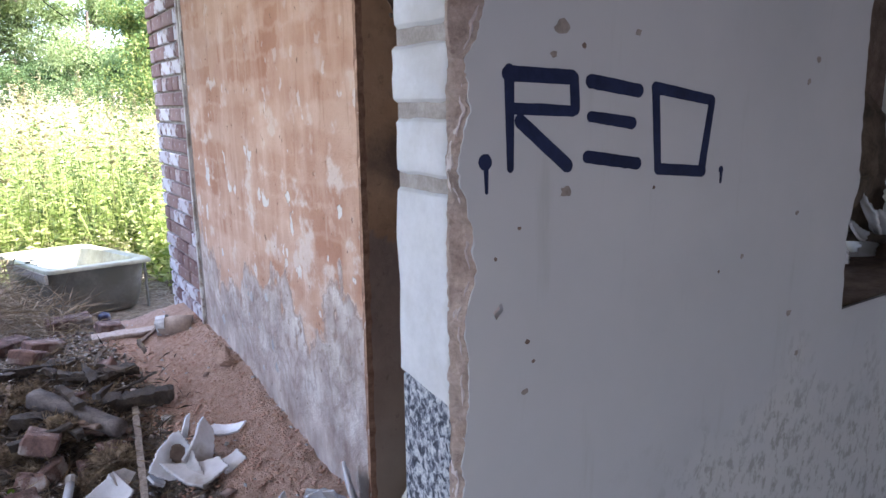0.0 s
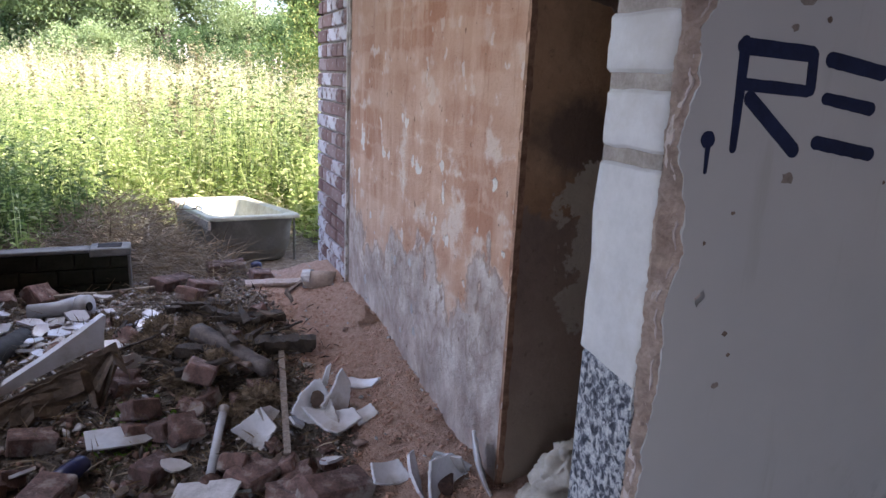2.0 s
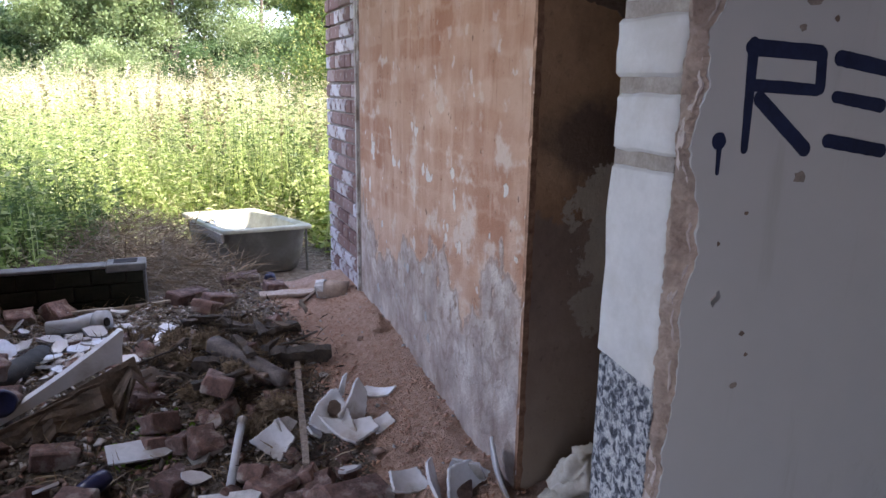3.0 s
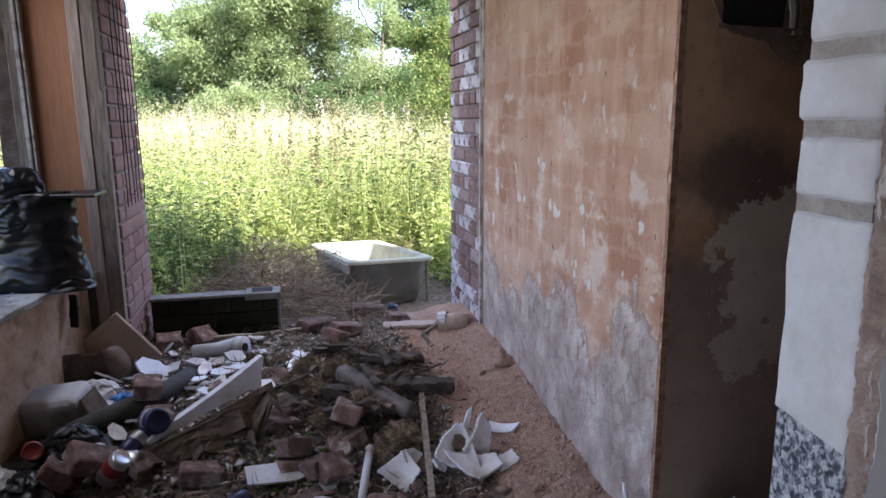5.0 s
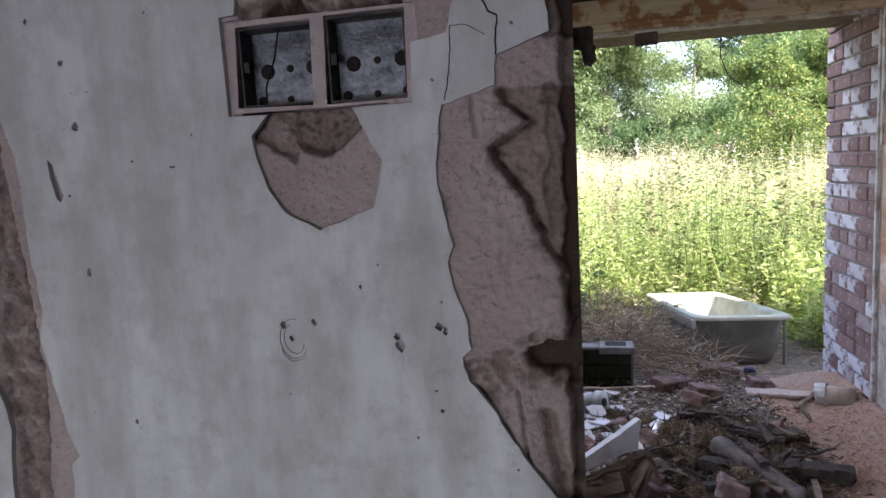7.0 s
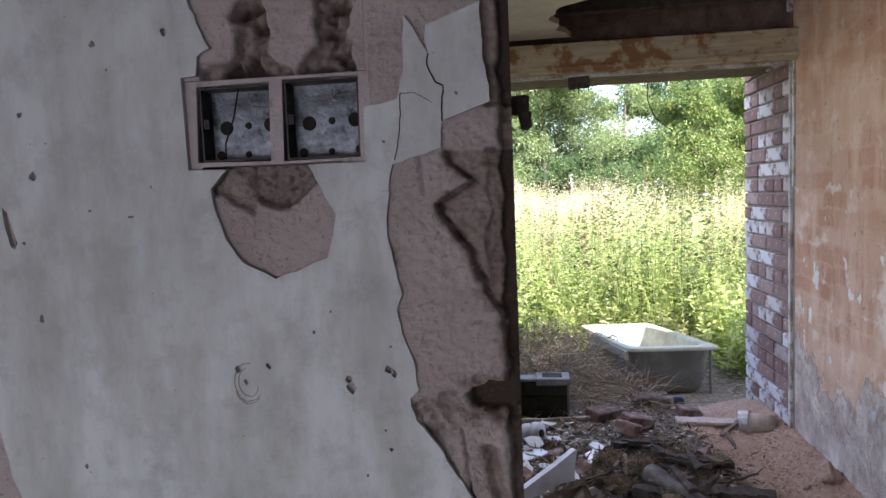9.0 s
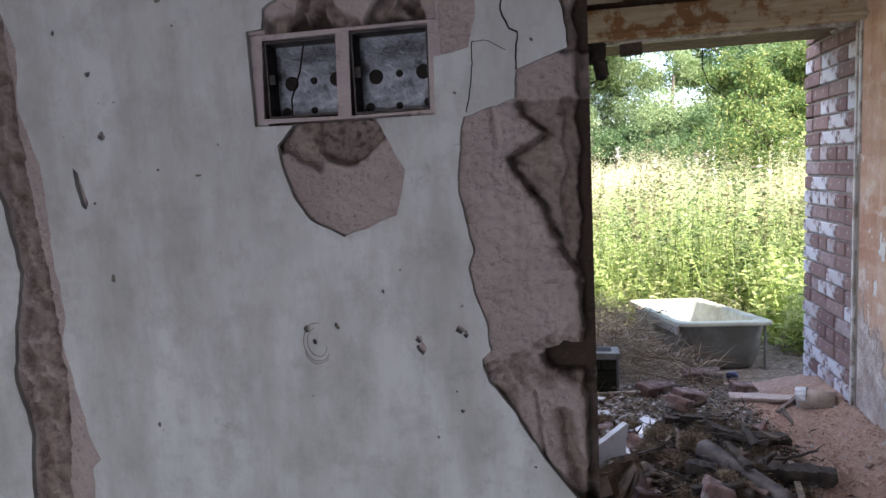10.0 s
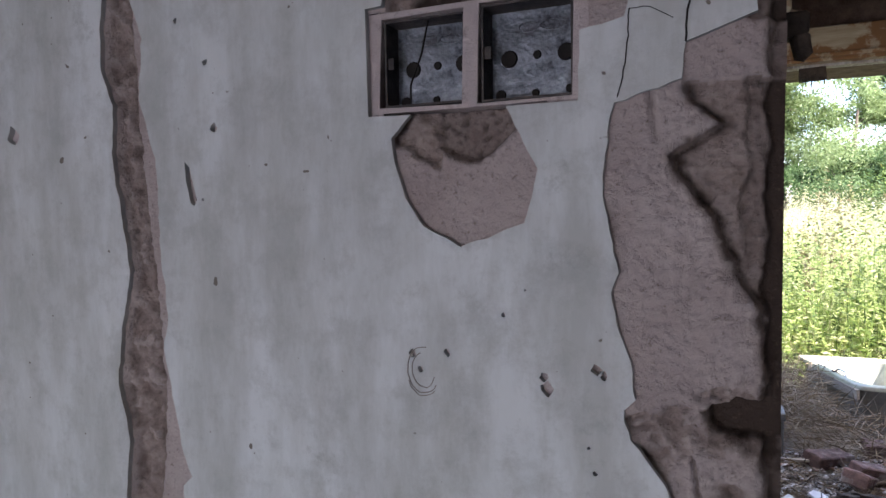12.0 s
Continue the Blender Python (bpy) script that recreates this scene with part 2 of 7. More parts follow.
def wall_brown():
    """Stained plaster: tan above, a dark mauve stain in the middle, one large pale scab, grey-brown below."""
    k = Mat("brown_stained_plaster", 0.9, 0, 0.15)
    x, z = k.axis(0), k.axis(2)
    big = k.noise(3.4, 7, 0.6)
    wob = k.math("SUBTRACT", k.noise(4.2, 8, 0.62), 0.5)
    c = k.ramp(big, (0.32, (0.27, 0.16, 0.10)), (0.5, (0.38, 0.235, 0.145)), (0.7, (0.47, 0.31, 0.20)))
    c = k.mix(k.ramp(k.noise(9, 7, 0.65), (0.5, 0.0), (0.72, 0.5)), c, (0.15, 0.095, 0.07))
    zw = k.math("ADD", z, k.math("MULTIPLY", wob, 0.35))
    c = k.mix(k.ramp(zw, (0.98, 0.85), (1.25, 0.0)), c, k.ramp(big, (0.35, (0.20, 0.15, 0.13)), (0.65, (0.33, 0.26, 0.22))))

    def blob(cx, cz, sx, sz, amount):
        u = k.math("MULTIPLY", k.math("SUBTRACT", x, cx), 1 / sx)
        v = k.math("MULTIPLY", k.math("SUBTRACT", z, cz), 1 / sz)
        return k.math("ADD", k.math("SQRT", k.math("ADD", k.math("MULTIPLY", u, u), k.math("MULTIPLY", v, v))), k.math("MULTIPLY", k.math("SUBTRACT", k.noise(7, 10, 0.7), 0.5), amount))

    stain = k.ramp(blob(0.98, 1.16, 0.22, 0.14, 1.2), (0.55, 0.85), (1.05, 0.0))
    c = k.mix(stain, c, (0.115, 0.085, 0.075))
    patch = k.ramp(blob(1.07, 0.94, 0.18, 0.21, 2.4), (0.93, 1.0), (0.97, 0.0))
    patch = k.math("MAXIMUM", patch, k.math("MULTIPLY", k.ramp(blob(1.04, 0.72, 0.11, 0.12, 2.8), (0.80, 1.0), (0.84, 0.0)), 0.9))
    c = k.mix(k.math("MULTIPLY", patch, 0.92), c, k.ramp(k.noise(6, 6), (0.3, (0.43, 0.375, 0.31)), (0.7, (0.54, 0.485, 0.41))))
    low = k.ramp(zw, (0.25, 1.0), (0.6, 0.0))
    c = k.mix(k.math("MULTIPLY", low, 0.6), c, (0.29, 0.24, 0.19))
    c = k.mix(k.ramp(k.noise(40, 6, 0.7), (0.6, 0.0), (0.72, 0.5)), c, (0.12, 0.08, 0.06))
    k.colour(c)
    k.bump(k.math("ADD", k.noise(45, 7, 0.7), patch), 0.5, 0.006)
    return k.m


def brick_face(name, white):
    k = Mat(name, 0.9, 0, 0.2)
    f = k.noise(40, 7, 0.7)
    lift_up = 1.15 if white else 1.5
    c = k.ramp(k.random(), *[(p, tuple(v * lift_up for v in q)) for p, q in ((0.0, (0.125, 0.072, 0.068)), (0.5, (0.185, 0.115, 0.105)), (1.0, (0.165, 0.112, 0.110)))])
    c = k.mix(k.ramp(f, (0.4, 0.0), (0.7, 0.45)), c, (0.12, 0.08, 0.07))
    if white:
        on = k.ramp(k.random(), (0.42, 0.0), (0.62, 1.0))
        wash = k.ramp(k.noise(15, 7, 0.65), (0.40, 0.0), (0.50, 0.95))
        c = k.mix(k.math("MULTIPLY", on, k.math("MULTIPLY", wash, 0.85)), c, (0.52, 0.51, 0.54))
        c = k.mix(k.ramp(k.noise(22, 6, 0.7), (0.58, 0.0), (0.66, 0.5)), c, (0.5, 0.47, 0.45))
    k.colour(c)
    k.bump(f, 0.5, 0.004)
    return k.m


def timber(name, lo, hi, along="z", rough=0.8, paint=None):
    k = Mat(name, rough, 0, 0.25)
    sc = {"x": (0.12, 1, 1), "y": (1, 0.12, 1), "z": (1, 1, 0.12)}[along]
    g = k.noise(70, 6, 0.6, k.moved(sc), 0.4)
    c = k.ramp(g, (0.35, lo), (0.68, hi))
    if paint:
        c = k.mix(k.ramp(k.noise(9, 7, 0.65), (0.42, 1.0), (0.5, 0.0)), c, paint)
    k.colour(c)
    k.bump(g, 0.5, 0.003)
    return k.m


def dirt_floor():
    k = Mat("rubble_dirt", 0.95, 0, 0.1)
    f = k.noise(45, 8, 0.75)
    big = k.noise(5, 6)
    c = k.ramp(f, (0.32, (0.07, 0.058, 0.048)), (0.52, (0.17, 0.145, 0.122)), (0.7, (0.33, 0.30, 0.265)))
    c = k.mix(k.ramp(k.noise(16, 7, 0.7), (0.56, 0.0), (0.64, 0.45)), c, (0.30, 0.28, 0.26))
    red = k.ramp(f, (0.3, (0.34, 0.215, 0.16)), (0.7, (0.61, 0.44, 0.355)))
    x, y = k.axis(0), k.axis(1)
    # plaster dust, its colour lightened further to carry sky light by the doorway
    dust = k.math("MULTIPLY", k.ramp(k.math("ADD", y, k.math("MULTIPLY", big, 0.8)), (2.35, 0.0), (2.8, 0.75)), k.ramp(k.noise(11, 7, 0.7), (0.38, 0.2), (0.6, 1.0)))
    c = k.mix(dust, c, k.ramp(f, (0.35, (0.22, 0.20, 0.185)), (0.65, (0.46, 0.43, 0.405))))
    spill = k.math("ADD", k.math("SUBTRACT", x, k.math("ADD", 0.43, k.math("MULTIPLY", k.math("SUBTRACT", y, 1.3), -0.06))), k.math("MULTIPLY", k.math("SUBTRACT", big, 0.5), 0.5))
    c = k.mix(k.ramp(spill, (-0.04, 0.0), (0.05, 1.0)), c, red)
    k.colour(c)
    k.bump(k.math("ADD", f, k.noise(140, 4)), 1.0, 0.022)
    return k.m


def leaf_mat(name, cols, trans=0.35, rough=0.55):
    k = Mat(name, rough, 0, 0.3)
    c = k.ramp(k.island(), *[(i / (len(cols) - 1), q) for i, q in enumerate(cols)])
    c = k.mix(k.ramp(k.noise(0.5, 4), (0.4, 0.0), (0.65, 0.4)), c, tuple(v * 0.75 for v in cols[0]))
    k.colour(c)
    t = k.n.new("ShaderNodeBsdfTranslucent")
    k.link(c, t.inputs["Color"])
    s = k.n.new("ShaderNodeMixShader")
    s.inputs[0].default_value = trans
    k.link(k.b.outputs[0], s.inputs[1])
    k.link(t.outputs[0], s.inputs[2])
    k.link(s.outputs[0], k.n["Material Output"].inputs["Surface"])
    return k.m


PLASTER = plaster_white("white_plaster", (0.665, 0.69, 0.70), (0.41, 0.42, 0.405))
GREYWALL = plaster_graffiti()
COAT = coat_render()
TORN = torn_coat()
ORANGE = wall_orange()
BROWN = wall_brown()
BRICK_L = brick_face("red_brick", False)
BRICK_R = brick_face("red_brick_whitewashed", True)
SANDY = grainy("sandy_render", (0.25, 0.185, 0.16), (0.52, 0.42, 0.37), 30, 0.95, 1.0, 0.008, stain=(0.27, 0.215, 0.19))
LOOSE = grainy("loose_brick", (0.065, 0.045, 0.040), (0.23, 0.14, 0.12), 20, 0.92, 0.9, 0.008, vary=0.35, stain=(0.28, 0.255, 0.235))
WHITEBRICK = grainy("white_painted_brick", (0.47, 0.47, 0.485), (0.585, 0.585, 0.60), 14, 0.8, 0.5, 0.0025, stain=(0.45, 0.44, 0.435))
MORTAR = grainy("mortar", (0.16, 0.135, 0.12), (0.32, 0.28, 0.255), 22, 0.95, 0.7, 0.006)
JOINT = grainy("grey_painted_mortar", (0.22, 0.19, 0.175), (0.40, 0.365, 0.34), 40, 0.9, 0.8, 0.004)
CORE = grainy("dark_masonry", (0.09, 0.065, 0.05), (0.22, 0.16, 0.13), 18, 0.95, 0.8, 0.01)
POST_DARK = timber("grey_weathered_timber", (0.13, 0.105, 0.085), (0.30, 0.25, 0.21))
POST_LIGHT = timber("faded_painted_timber", (0.27, 0.21, 0.18), (0.42, 0.35, 0.31))
FRAME_WHITE = timber("flaking_white_timber", (0.30, 0.27, 0.25), (0.58, 0.56, 0.54), rough=0.7, paint=(0.24, 0.2, 0.17))
HEADER = timber("cream_painted_timber", (0.36, 0.30, 0.20), (0.50, 0.43, 0.31), "x", paint=(0.24, 0.13, 0.06))
BOARD = timber("orange_brown_board", (0.33, 0.155, 0.085), (0.40, 0.20, 0.115), "z", 0.7)
PALE_WOOD = timber("pale_timber", (0.26, 0.22, 0.18), (0.46, 0.41, 0.35), "x")
SILL = grainy("worn_sill", (0.26, 0.26, 0.24), (0.54, 0.53, 0.50), 12, 0.85, 0.5, 0.004, stain=(0.20, 0.18, 0.15))
SILLWALL = grainy("stained_orange_render", (0.33, 0.21, 0.14), (0.56, 0.42, 0.31), 6, 0.92, 0.6, 0.006, stain=(0.20, 0.125, 0.085))
CEIL = grainy("cream_ceiling", (0.40, 0.36, 0.27), (0.55, 0.50, 0.40), 4, 0.9, 0.3, 0.004)
CHAR = grainy("charred_timber", (0.018, 0.015, 0.013), (0.085, 0.065, 0.05), 25, 0.85, 0.9, 0.008, vary=0.3)
CERAMIC = grainy("white_ceramic", (0.50, 0.51, 0.54), (0.64, 0.65, 0.68), 9, 0.25, 0.08, 0.002, 0.5, stain=(0.36, 0.34, 0.32))
CERAMIC_EDGE = grainy("broken_plaster", (0.30, 0.29, 0.285), (0.52, 0.51, 0.51), 25, 0.9, 0.5, 0.004, vary=0.15)
CARD = grainy("wet_cardboard", (0.05, 0.038, 0.029), (0.15, 0.112, 0.082), 14, 0.9, 0.4, 0.004)
BEIGE = grainy("beige_board", (0.42, 0.34, 0.27), (0.54, 0.45, 0.37), 5, 0.85, 0.2, 0.002)
GREYBOARD = grainy("grey_white_plastic", (0.34, 0.35, 0.37), (0.48, 0.49, 0.51), 6, 0.5, 0.15, 0.002, stain=(0.2, 0.18, 0.16))
WOOL = grainy("mineral_wool", (0.07, 0.052, 0.038), (0.33, 0.255, 0.175), 26, 1.0, 1.0, 0.02, 0.05)
LOG = grainy("grey_dead_log", (0.045, 0.038, 0.036), (0.17, 0.145, 0.135), 22, 0.9, 0.8, 0.006)
BAG = grainy("black_polythene", (0.004, 0.004, 0.005), (0.009, 0.009, 0.011), 8, 0.3, 0.2, 0.01, 0.35)
CLEARBAG = grainy("milky_polythene", (0.5, 0.5, 0.52), (0.68, 0.68, 0.70), 12, 0.3, 0.5, 0.01, 0.5)
RUBBER = grainy("black_rubber", (0.02, 0.02, 0.02), (0.05, 0.048, 0.045), 20, 0.75, 0.4, 0.004)
BLUE = grainy("blue_plastic", (0.006, 0.008, 0.035), (0.012, 0.018, 0.075), 10, 0.35, 0.1, 0.002, 0.5)
LIGHTBLUE = grainy("bright_blue_film", (0.03, 0.14, 0.40), (0.06, 0.24, 0.58), 10, 0.4, 0.4, 0.006, 0.5)
RED = grainy("red_can_paint", (0.12, 0.012, 0.012), (0.22, 0.025, 0.022), 10, 0.35, 0.1, 0.002, 0.5)
TIN = grainy("dull_aluminium", (0.45, 0.45, 0.46), (0.65, 0.65, 0.66), 12, 0.35, 0.2, 0.002, 0.5, 0.9)
LABEL = grainy("pale_label", (0.16, 0.16, 0.24), (0.34, 0.34, 0.42), 12, 0.6, 0.1, 0.001)
TUB = grainy("cream_bath_enamel", (0.36, 0.36, 0.27), (0.50, 0.49, 0.38), 5, 0.4, 0.08, 0.002, 0.4, stain=(0.27, 0.255, 0.18))
TUB_OUT = grainy("dirty_grey_fibreglass", (0.15, 0.145, 0.13), (0.28, 0.27, 0.24), 6, 0.75, 0.3, 0.003, stain=(0.17, 0.16, 0.13))
DARKTILE = grainy("dark_mossy_brick", (0.016, 0.018, 0.012), (0.038, 0.038, 0.027), 10, 0.85, 0.4, 0.004, 0.1, vary=0.3)
COPING = grainy("grey_coping", (0.10, 0.10, 0.095), (0.21, 0.21, 0.20), 14, 0.9, 0.5, 0.004)
BOXSIDE = grainy("rusted_box_side", (0.012, 0.011, 0.012), (0.13, 0.11, 0.10), 45, 0.6, 0.6, 0.003, 0.4, 0.3)
STEEL = grainy("galvanised_steel", (0.020, 0.022, 0.030), (0.42, 0.46, 0.52), 30, 0.28, 0.8, 0.004, 0.5, 0.8, stain=(0.035, 0.03, 0.03))
PAINT = grainy("blue_black_spray_paint", (0.006, 0.009, 0.028), (0.016, 0.024, 0.07), 18, 0.6, 0.1, 0.001)
BLACK = grainy("black_hole", (0.01, 0.009, 0.008), (0.025, 0.02, 0.018), 18, 0.9, 0.3, 0.003)
CONCRETE = Mat("exposed_aggregate", 0.9)
CONCRETE.grain = CONCRETE.noise(150, 3, 0.55, CONCRETE.moved((1, 1, 0.8)), 0.6)
CONCRETE.colour(CONCRETE.mix(CONCRETE.ramp(CONCRETE.noise(420, 3), (0.45, 0.0), (0.62, 0.35)), CONCRETE.ramp(CONCRETE.grain, (0.36, (0.03, 0.035, 0.05)), (0.45, (0.11, 0.12, 0.15)), (0.52, (0.30, 0.315, 0.35)), (0.64, (0.50, 0.51, 0.54))), (0.09, 0.10, 0.12)))
CONCRETE.bump(CONCRETE.grain, 0.8, 0.005)
CONCRETE = CONCRETE.m
DIRT = dirt_floor()
TWIG = leaf_mat("dry_stalks", [(0.16, 0.115, 0.065), (0.30, 0.225, 0.135), (0.10, 0.07, 0.045), (0.42, 0.36, 0.27)], 0.1, 0.8)
NEARWEED = leaf_mat("fresh_weed_leaves", [(0.17, 0.25, 0.055), (0.32, 0.41, 0.115), (0.46, 0.53, 0.18), (0.63, 0.62, 0.33)], 0.5)
WEED = leaf_mat("meadow_leaves", [(0.23, 0.30, 0.09), (0.38, 0.45, 0.16), (0.50, 0.53, 0.25), (0.31, 0.39, 0.13), (0.60, 0.57, 0.35)], 0.5)
STRAW = leaf_mat("seeding_grass", [(0.60, 0.56, 0.31), (0.72, 0.65, 0.44), (0.52, 0.53, 0.23), (0.76, 0.68, 0.50)], 0.5)
# dark weeds; in the corner this leaf colour also carries the building's shade
SHADEWEED = leaf_mat("dark_and_shaded_weed_leaves", [(0.07, 0.115, 0.03), (0.12, 0.17, 0.05), (0.17, 0.215, 0.075)], 0.35)
SPIKE = leaf_mat("brown_seed_spikes", [(0.17, 0.15, 0.075), (0.24, 0.20, 0.10), (0.20, 0.22, 0.08)], 0.2)
IVY = leaf_mat("bright_leaves", [(0.09, 0.19, 0.02), (0.14, 0.27, 0.03)], 0.3)
TREE = leaf_mat("willow_leaves", [(0.16, 0.23, 0.085), (0.24, 0.32, 0.13), (0.33, 0.40, 0.20), (0.20, 0.28, 0.11)], 0.45)
TREE_DARK = leaf_mat("dark_leaves", [(0.06, 0.11, 0.04), (0.09, 0.15, 0.055), (0.13, 0.20, 0.075)], 0.4)
TREE_GOLD = leaf_mat("yellow_green_leaves", [(0.07, 0.13, 0.03), (0.11, 0.175, 0.045), (0.16, 0.22, 0.055), (0.34, 0.34, 0.10)], 0.35)
BARK = grainy("bark", (0.06, 0.05, 0.04), (0.16, 0.13, 0.10), 9, 0.95, 0.8, 0.02)
FIELD = Mat("meadow_ground", 0.95)
FIELD.turf = (FIELD.mix(FIELD.ramp(FIELD.noise(0.35, 6), (0.4, 0.0), (0.6, 1.0)), FIELD.ramp(FIELD.noise(9, 8, 0.7), (0.35, (0.10, 0.12, 0.03)), (0.65, (0.24, 0.26, 0.07))), FIELD.ramp(FIELD.noise(14, 8, 0.7), (0.35, (0.14, 0.13, 0.05)), (0.65, (0.30, 0.27, 0.11)))))
FIELD.near = FIELD.ramp(FIELD.math("ADD", FIELD.axis(1), FIELD.math("MULTIPLY", FIELD.noise(1.5, 5), 1.5)), (5.6, 1.0), (6.6, 0.0))
FIELD.dry = FIELD.ramp(FIELD.noise(24, 8, 0.75), (0.35, (0.10, 0.075, 0.052)), (0.65, (0.29, 0.235, 0.17)))
FIELD.colour(FIELD.mix(FIELD.near, FIELD.turf, FIELD.dry))
FIELD.bump(FIELD.noise(30, 6), 0.8, 0.05)
FIELD = FIELD.m


# ---- building helpers ----
def mesh_of(name, bm, material, smooth=False):
    me = bpy.data.meshes.new(name)
    bm.to_mesh(me)
    bm.free()
    for m in material if isinstance(material, (list, tuple)) else [material]:
        me.materials.append(m)
    if smooth:
        me.polygons.foreach_set("use_smooth", [True] * len(me.polygons))
    return me


def part(name, bm, material, parent=None, label="", smooth=False):
    ob = new(name, mesh_of(name, bm, material, smooth))
    if parent:
        ob.parent = parent
    return tagged(ob, label)


def thing(name, label, category, group="", kind="", at=(0, 0, 0)):
    ob = new(name)
    ob.empty_display_size = 0.05
    ob.location = at
    return tagged(ob, label, category, group, kind)


def setting(name, bm, material, label, smooth=False):
    return tagged(part(name, bm, material, None, "", smooth), label, name.split("_")[0], "", "structure")


def cuboid(x0, x1, y0, y1, z0, z1, bevel=0.0, bm=None, shear=None):
    bm = bm or bmesh.new()
    vs = bmesh.ops.create_cube(bm, size=1)["verts"]
    for v in vs:
        v.co = Vector((x0 if v.co.x < 0 else x1, y0 if v.co.y < 0 else y1, z0 if v.co.z < 0 else z1))
        if shear:
            v.co.x += shear(v.co.y)
    if bevel:
        es = list({e for v in vs for e in v.link_edges})
        bmesh.ops.bevel(bm, geom=es, offset=bevel, segments=1, affect="EDGES")
    return bm


def ragged(bm, amp, freq, seed=0.0, keep=None):
    off = Vector((seed * 3.1, seed * 1.7, seed * 2.3))
    for v in bm.verts:
        if keep and keep(v.co):
            continue
        v.co += noise.noise_vector(v.co * freq + off) * amp
    return bm


def beam(a, b, w, h, cuts=8, amp=0.006, seed=1.0, taper=1.0):
    """A rough length of timber from a to b."""
    a, b = Vector(a), Vector(b)
    bm = bmesh.new()
    d = b - a
    rot = d.to_track_quat("X", "Z").to_matrix().to_4x4()
    rings = []
    for i in range(cuts + 1):
        t = i / cuts
        s = 1 + (taper - 1) * t
        rings.append([bm.verts.new(Vector((d.length * t, p * w / 2 * s, q * h / 2 * s))) for p, q in ((-1, -1), (0, -1.08), (1, -1), (1.08, 0), (1, 1), (0, 1.08), (-1, 1), (-1.08, 0))])
    for r0, r1 in zip(rings, rings[1:]):
        for j in range(8):
            bm.faces.new((r0[j], r0[(j + 1) % 8], r1[(j + 1) % 8], r1[j]))
    bm.faces.new(rings[0][::-1])
    bm.faces.new(rings[-1])
    ragged(bm, amp, 22, seed)
    bmesh.ops.transform(bm, matrix=Matrix.Translation(a) @ rot, verts=bm.verts)
    bmesh.ops.recalc_face_normals(bm, faces=bm.faces)
    return bm


def tube(points, r, sides=8, bm=None, closed_ends=True):
    bm = bm or bmesh.new()
    pts = [Vector(p) for p in points]
    rings = []
    for i, p in enumerate(pts):
        d = (pts[min(i + 1, len(pts) - 1)] - pts[max(i - 1, 0)]).normalized()
        u = d.orthogonal().normalized() if i == 0 else (u - d * u.dot(d)).normalized()
        w = d.cross(u)
        rr = r[i] if isinstance(r, (list, tuple)) else r
        rings.append([bm.verts.new(p + (u * math.cos(2 * math.pi * k / sides) + w * math.sin(2 * math.pi * k / sides)) * rr) for k in range(sides)])
    for r0, r1 in zip(rings, rings[1:]):
        for j in range(sides):
            bm.faces.new((r0[j], r0[(j + 1) % sides], r1[(j + 1) % sides], r1[j]))
    if closed_ends:
        bm.faces.new(rings[0][::-1])
        bm.faces.new(rings[-1])
    return bm


def wander(pts, amp, step, seed, closed=True):
    """A broken outline: the legs between a few corners, split up and jittered."""
    rnd = random.Random(seed)
    out = []
    n = len(pts)
    for i in range(n if closed else n - 1):
        a, b = Vector(pts[i]), Vector(pts[(i + 1) % n])
        k = max(1, int((b - a).length / step))
        nrm = Vector((-(b - a).y, (b - a).x)).normalized() if (b - a).length else Vector((0, 0))
        for j in range(k):
            q = a.lerp(b, j / k)
            if j:
                q = q + nrm * (noise.noise(Vector((q.x * 60, q.y * 60, seed))) * amp * 1.6 + rnd.uniform(-amp, amp) * 0.5)
            out.append((q.x, q.y))
    if not closed:
        out.append(tuple(pts[-1]))
    return out


def slab(name, outer, holes, y0, y1, material):
    """A plate in the xz plane, cut by an outline and holes, from y0 to y1."""
    cu = bpy.data.curves.new(name, "CURVE")
    cu.dimensions, cu.fill_mode = "2D", "BOTH"
    cu.extrude = abs(y1 - y0) / 2
    for loop in (outer, *holes):
        sp = cu.splines.new("POLY")
        sp.points.add(len(loop) - 1)
        for p, (x, z) in zip(sp.points, loop):
            p.co = (x, z, 0, 1)
        sp.use_cyclic_u = True
    ob = bpy.data.objects.new(name, cu)
    scene.collection.objects.link(ob)
    bpy.context.view_layer.update()
    me = bpy.data.meshes.new_from_object(ob.evaluated_get(bpy.context.evaluated_depsgraph_get()))
    bpy.data.objects.remove(ob)
    bpy.data.curves.remove(cu)
    me.transform(Matrix(((1, 0, 0, 0), (0, 0, -1, (y0 + y1) / 2), (0, 1, 0, 0), (0, 0, 0, 1))))
    me.name = name
    me.materials.clear()
    me.materials.append(material)
    return new(name, me)


def bulk(name, verts, faces, material):
    """A mesh from arrays: verts (n, 3), faces (m, k)."""
    me = bpy.data.meshes.new(name)
    n, (m, k) = len(verts), faces.shape
    me.vertices.add(n)
    me.vertices.foreach_set("co", np.asarray(verts, dtype=np.float32).ravel())
    me.loops.add(m * k)
    me.loops.foreach_set("vertex_index", faces.astype(np.int32).ravel())
    me.polygons.add(m)
    me.polygons.foreach_set("loop_start", np.arange(0, m * k, k, dtype=np.int32))
    me.update(calc_edges=True)
    me.materials.append(material)
    return new(name, me)


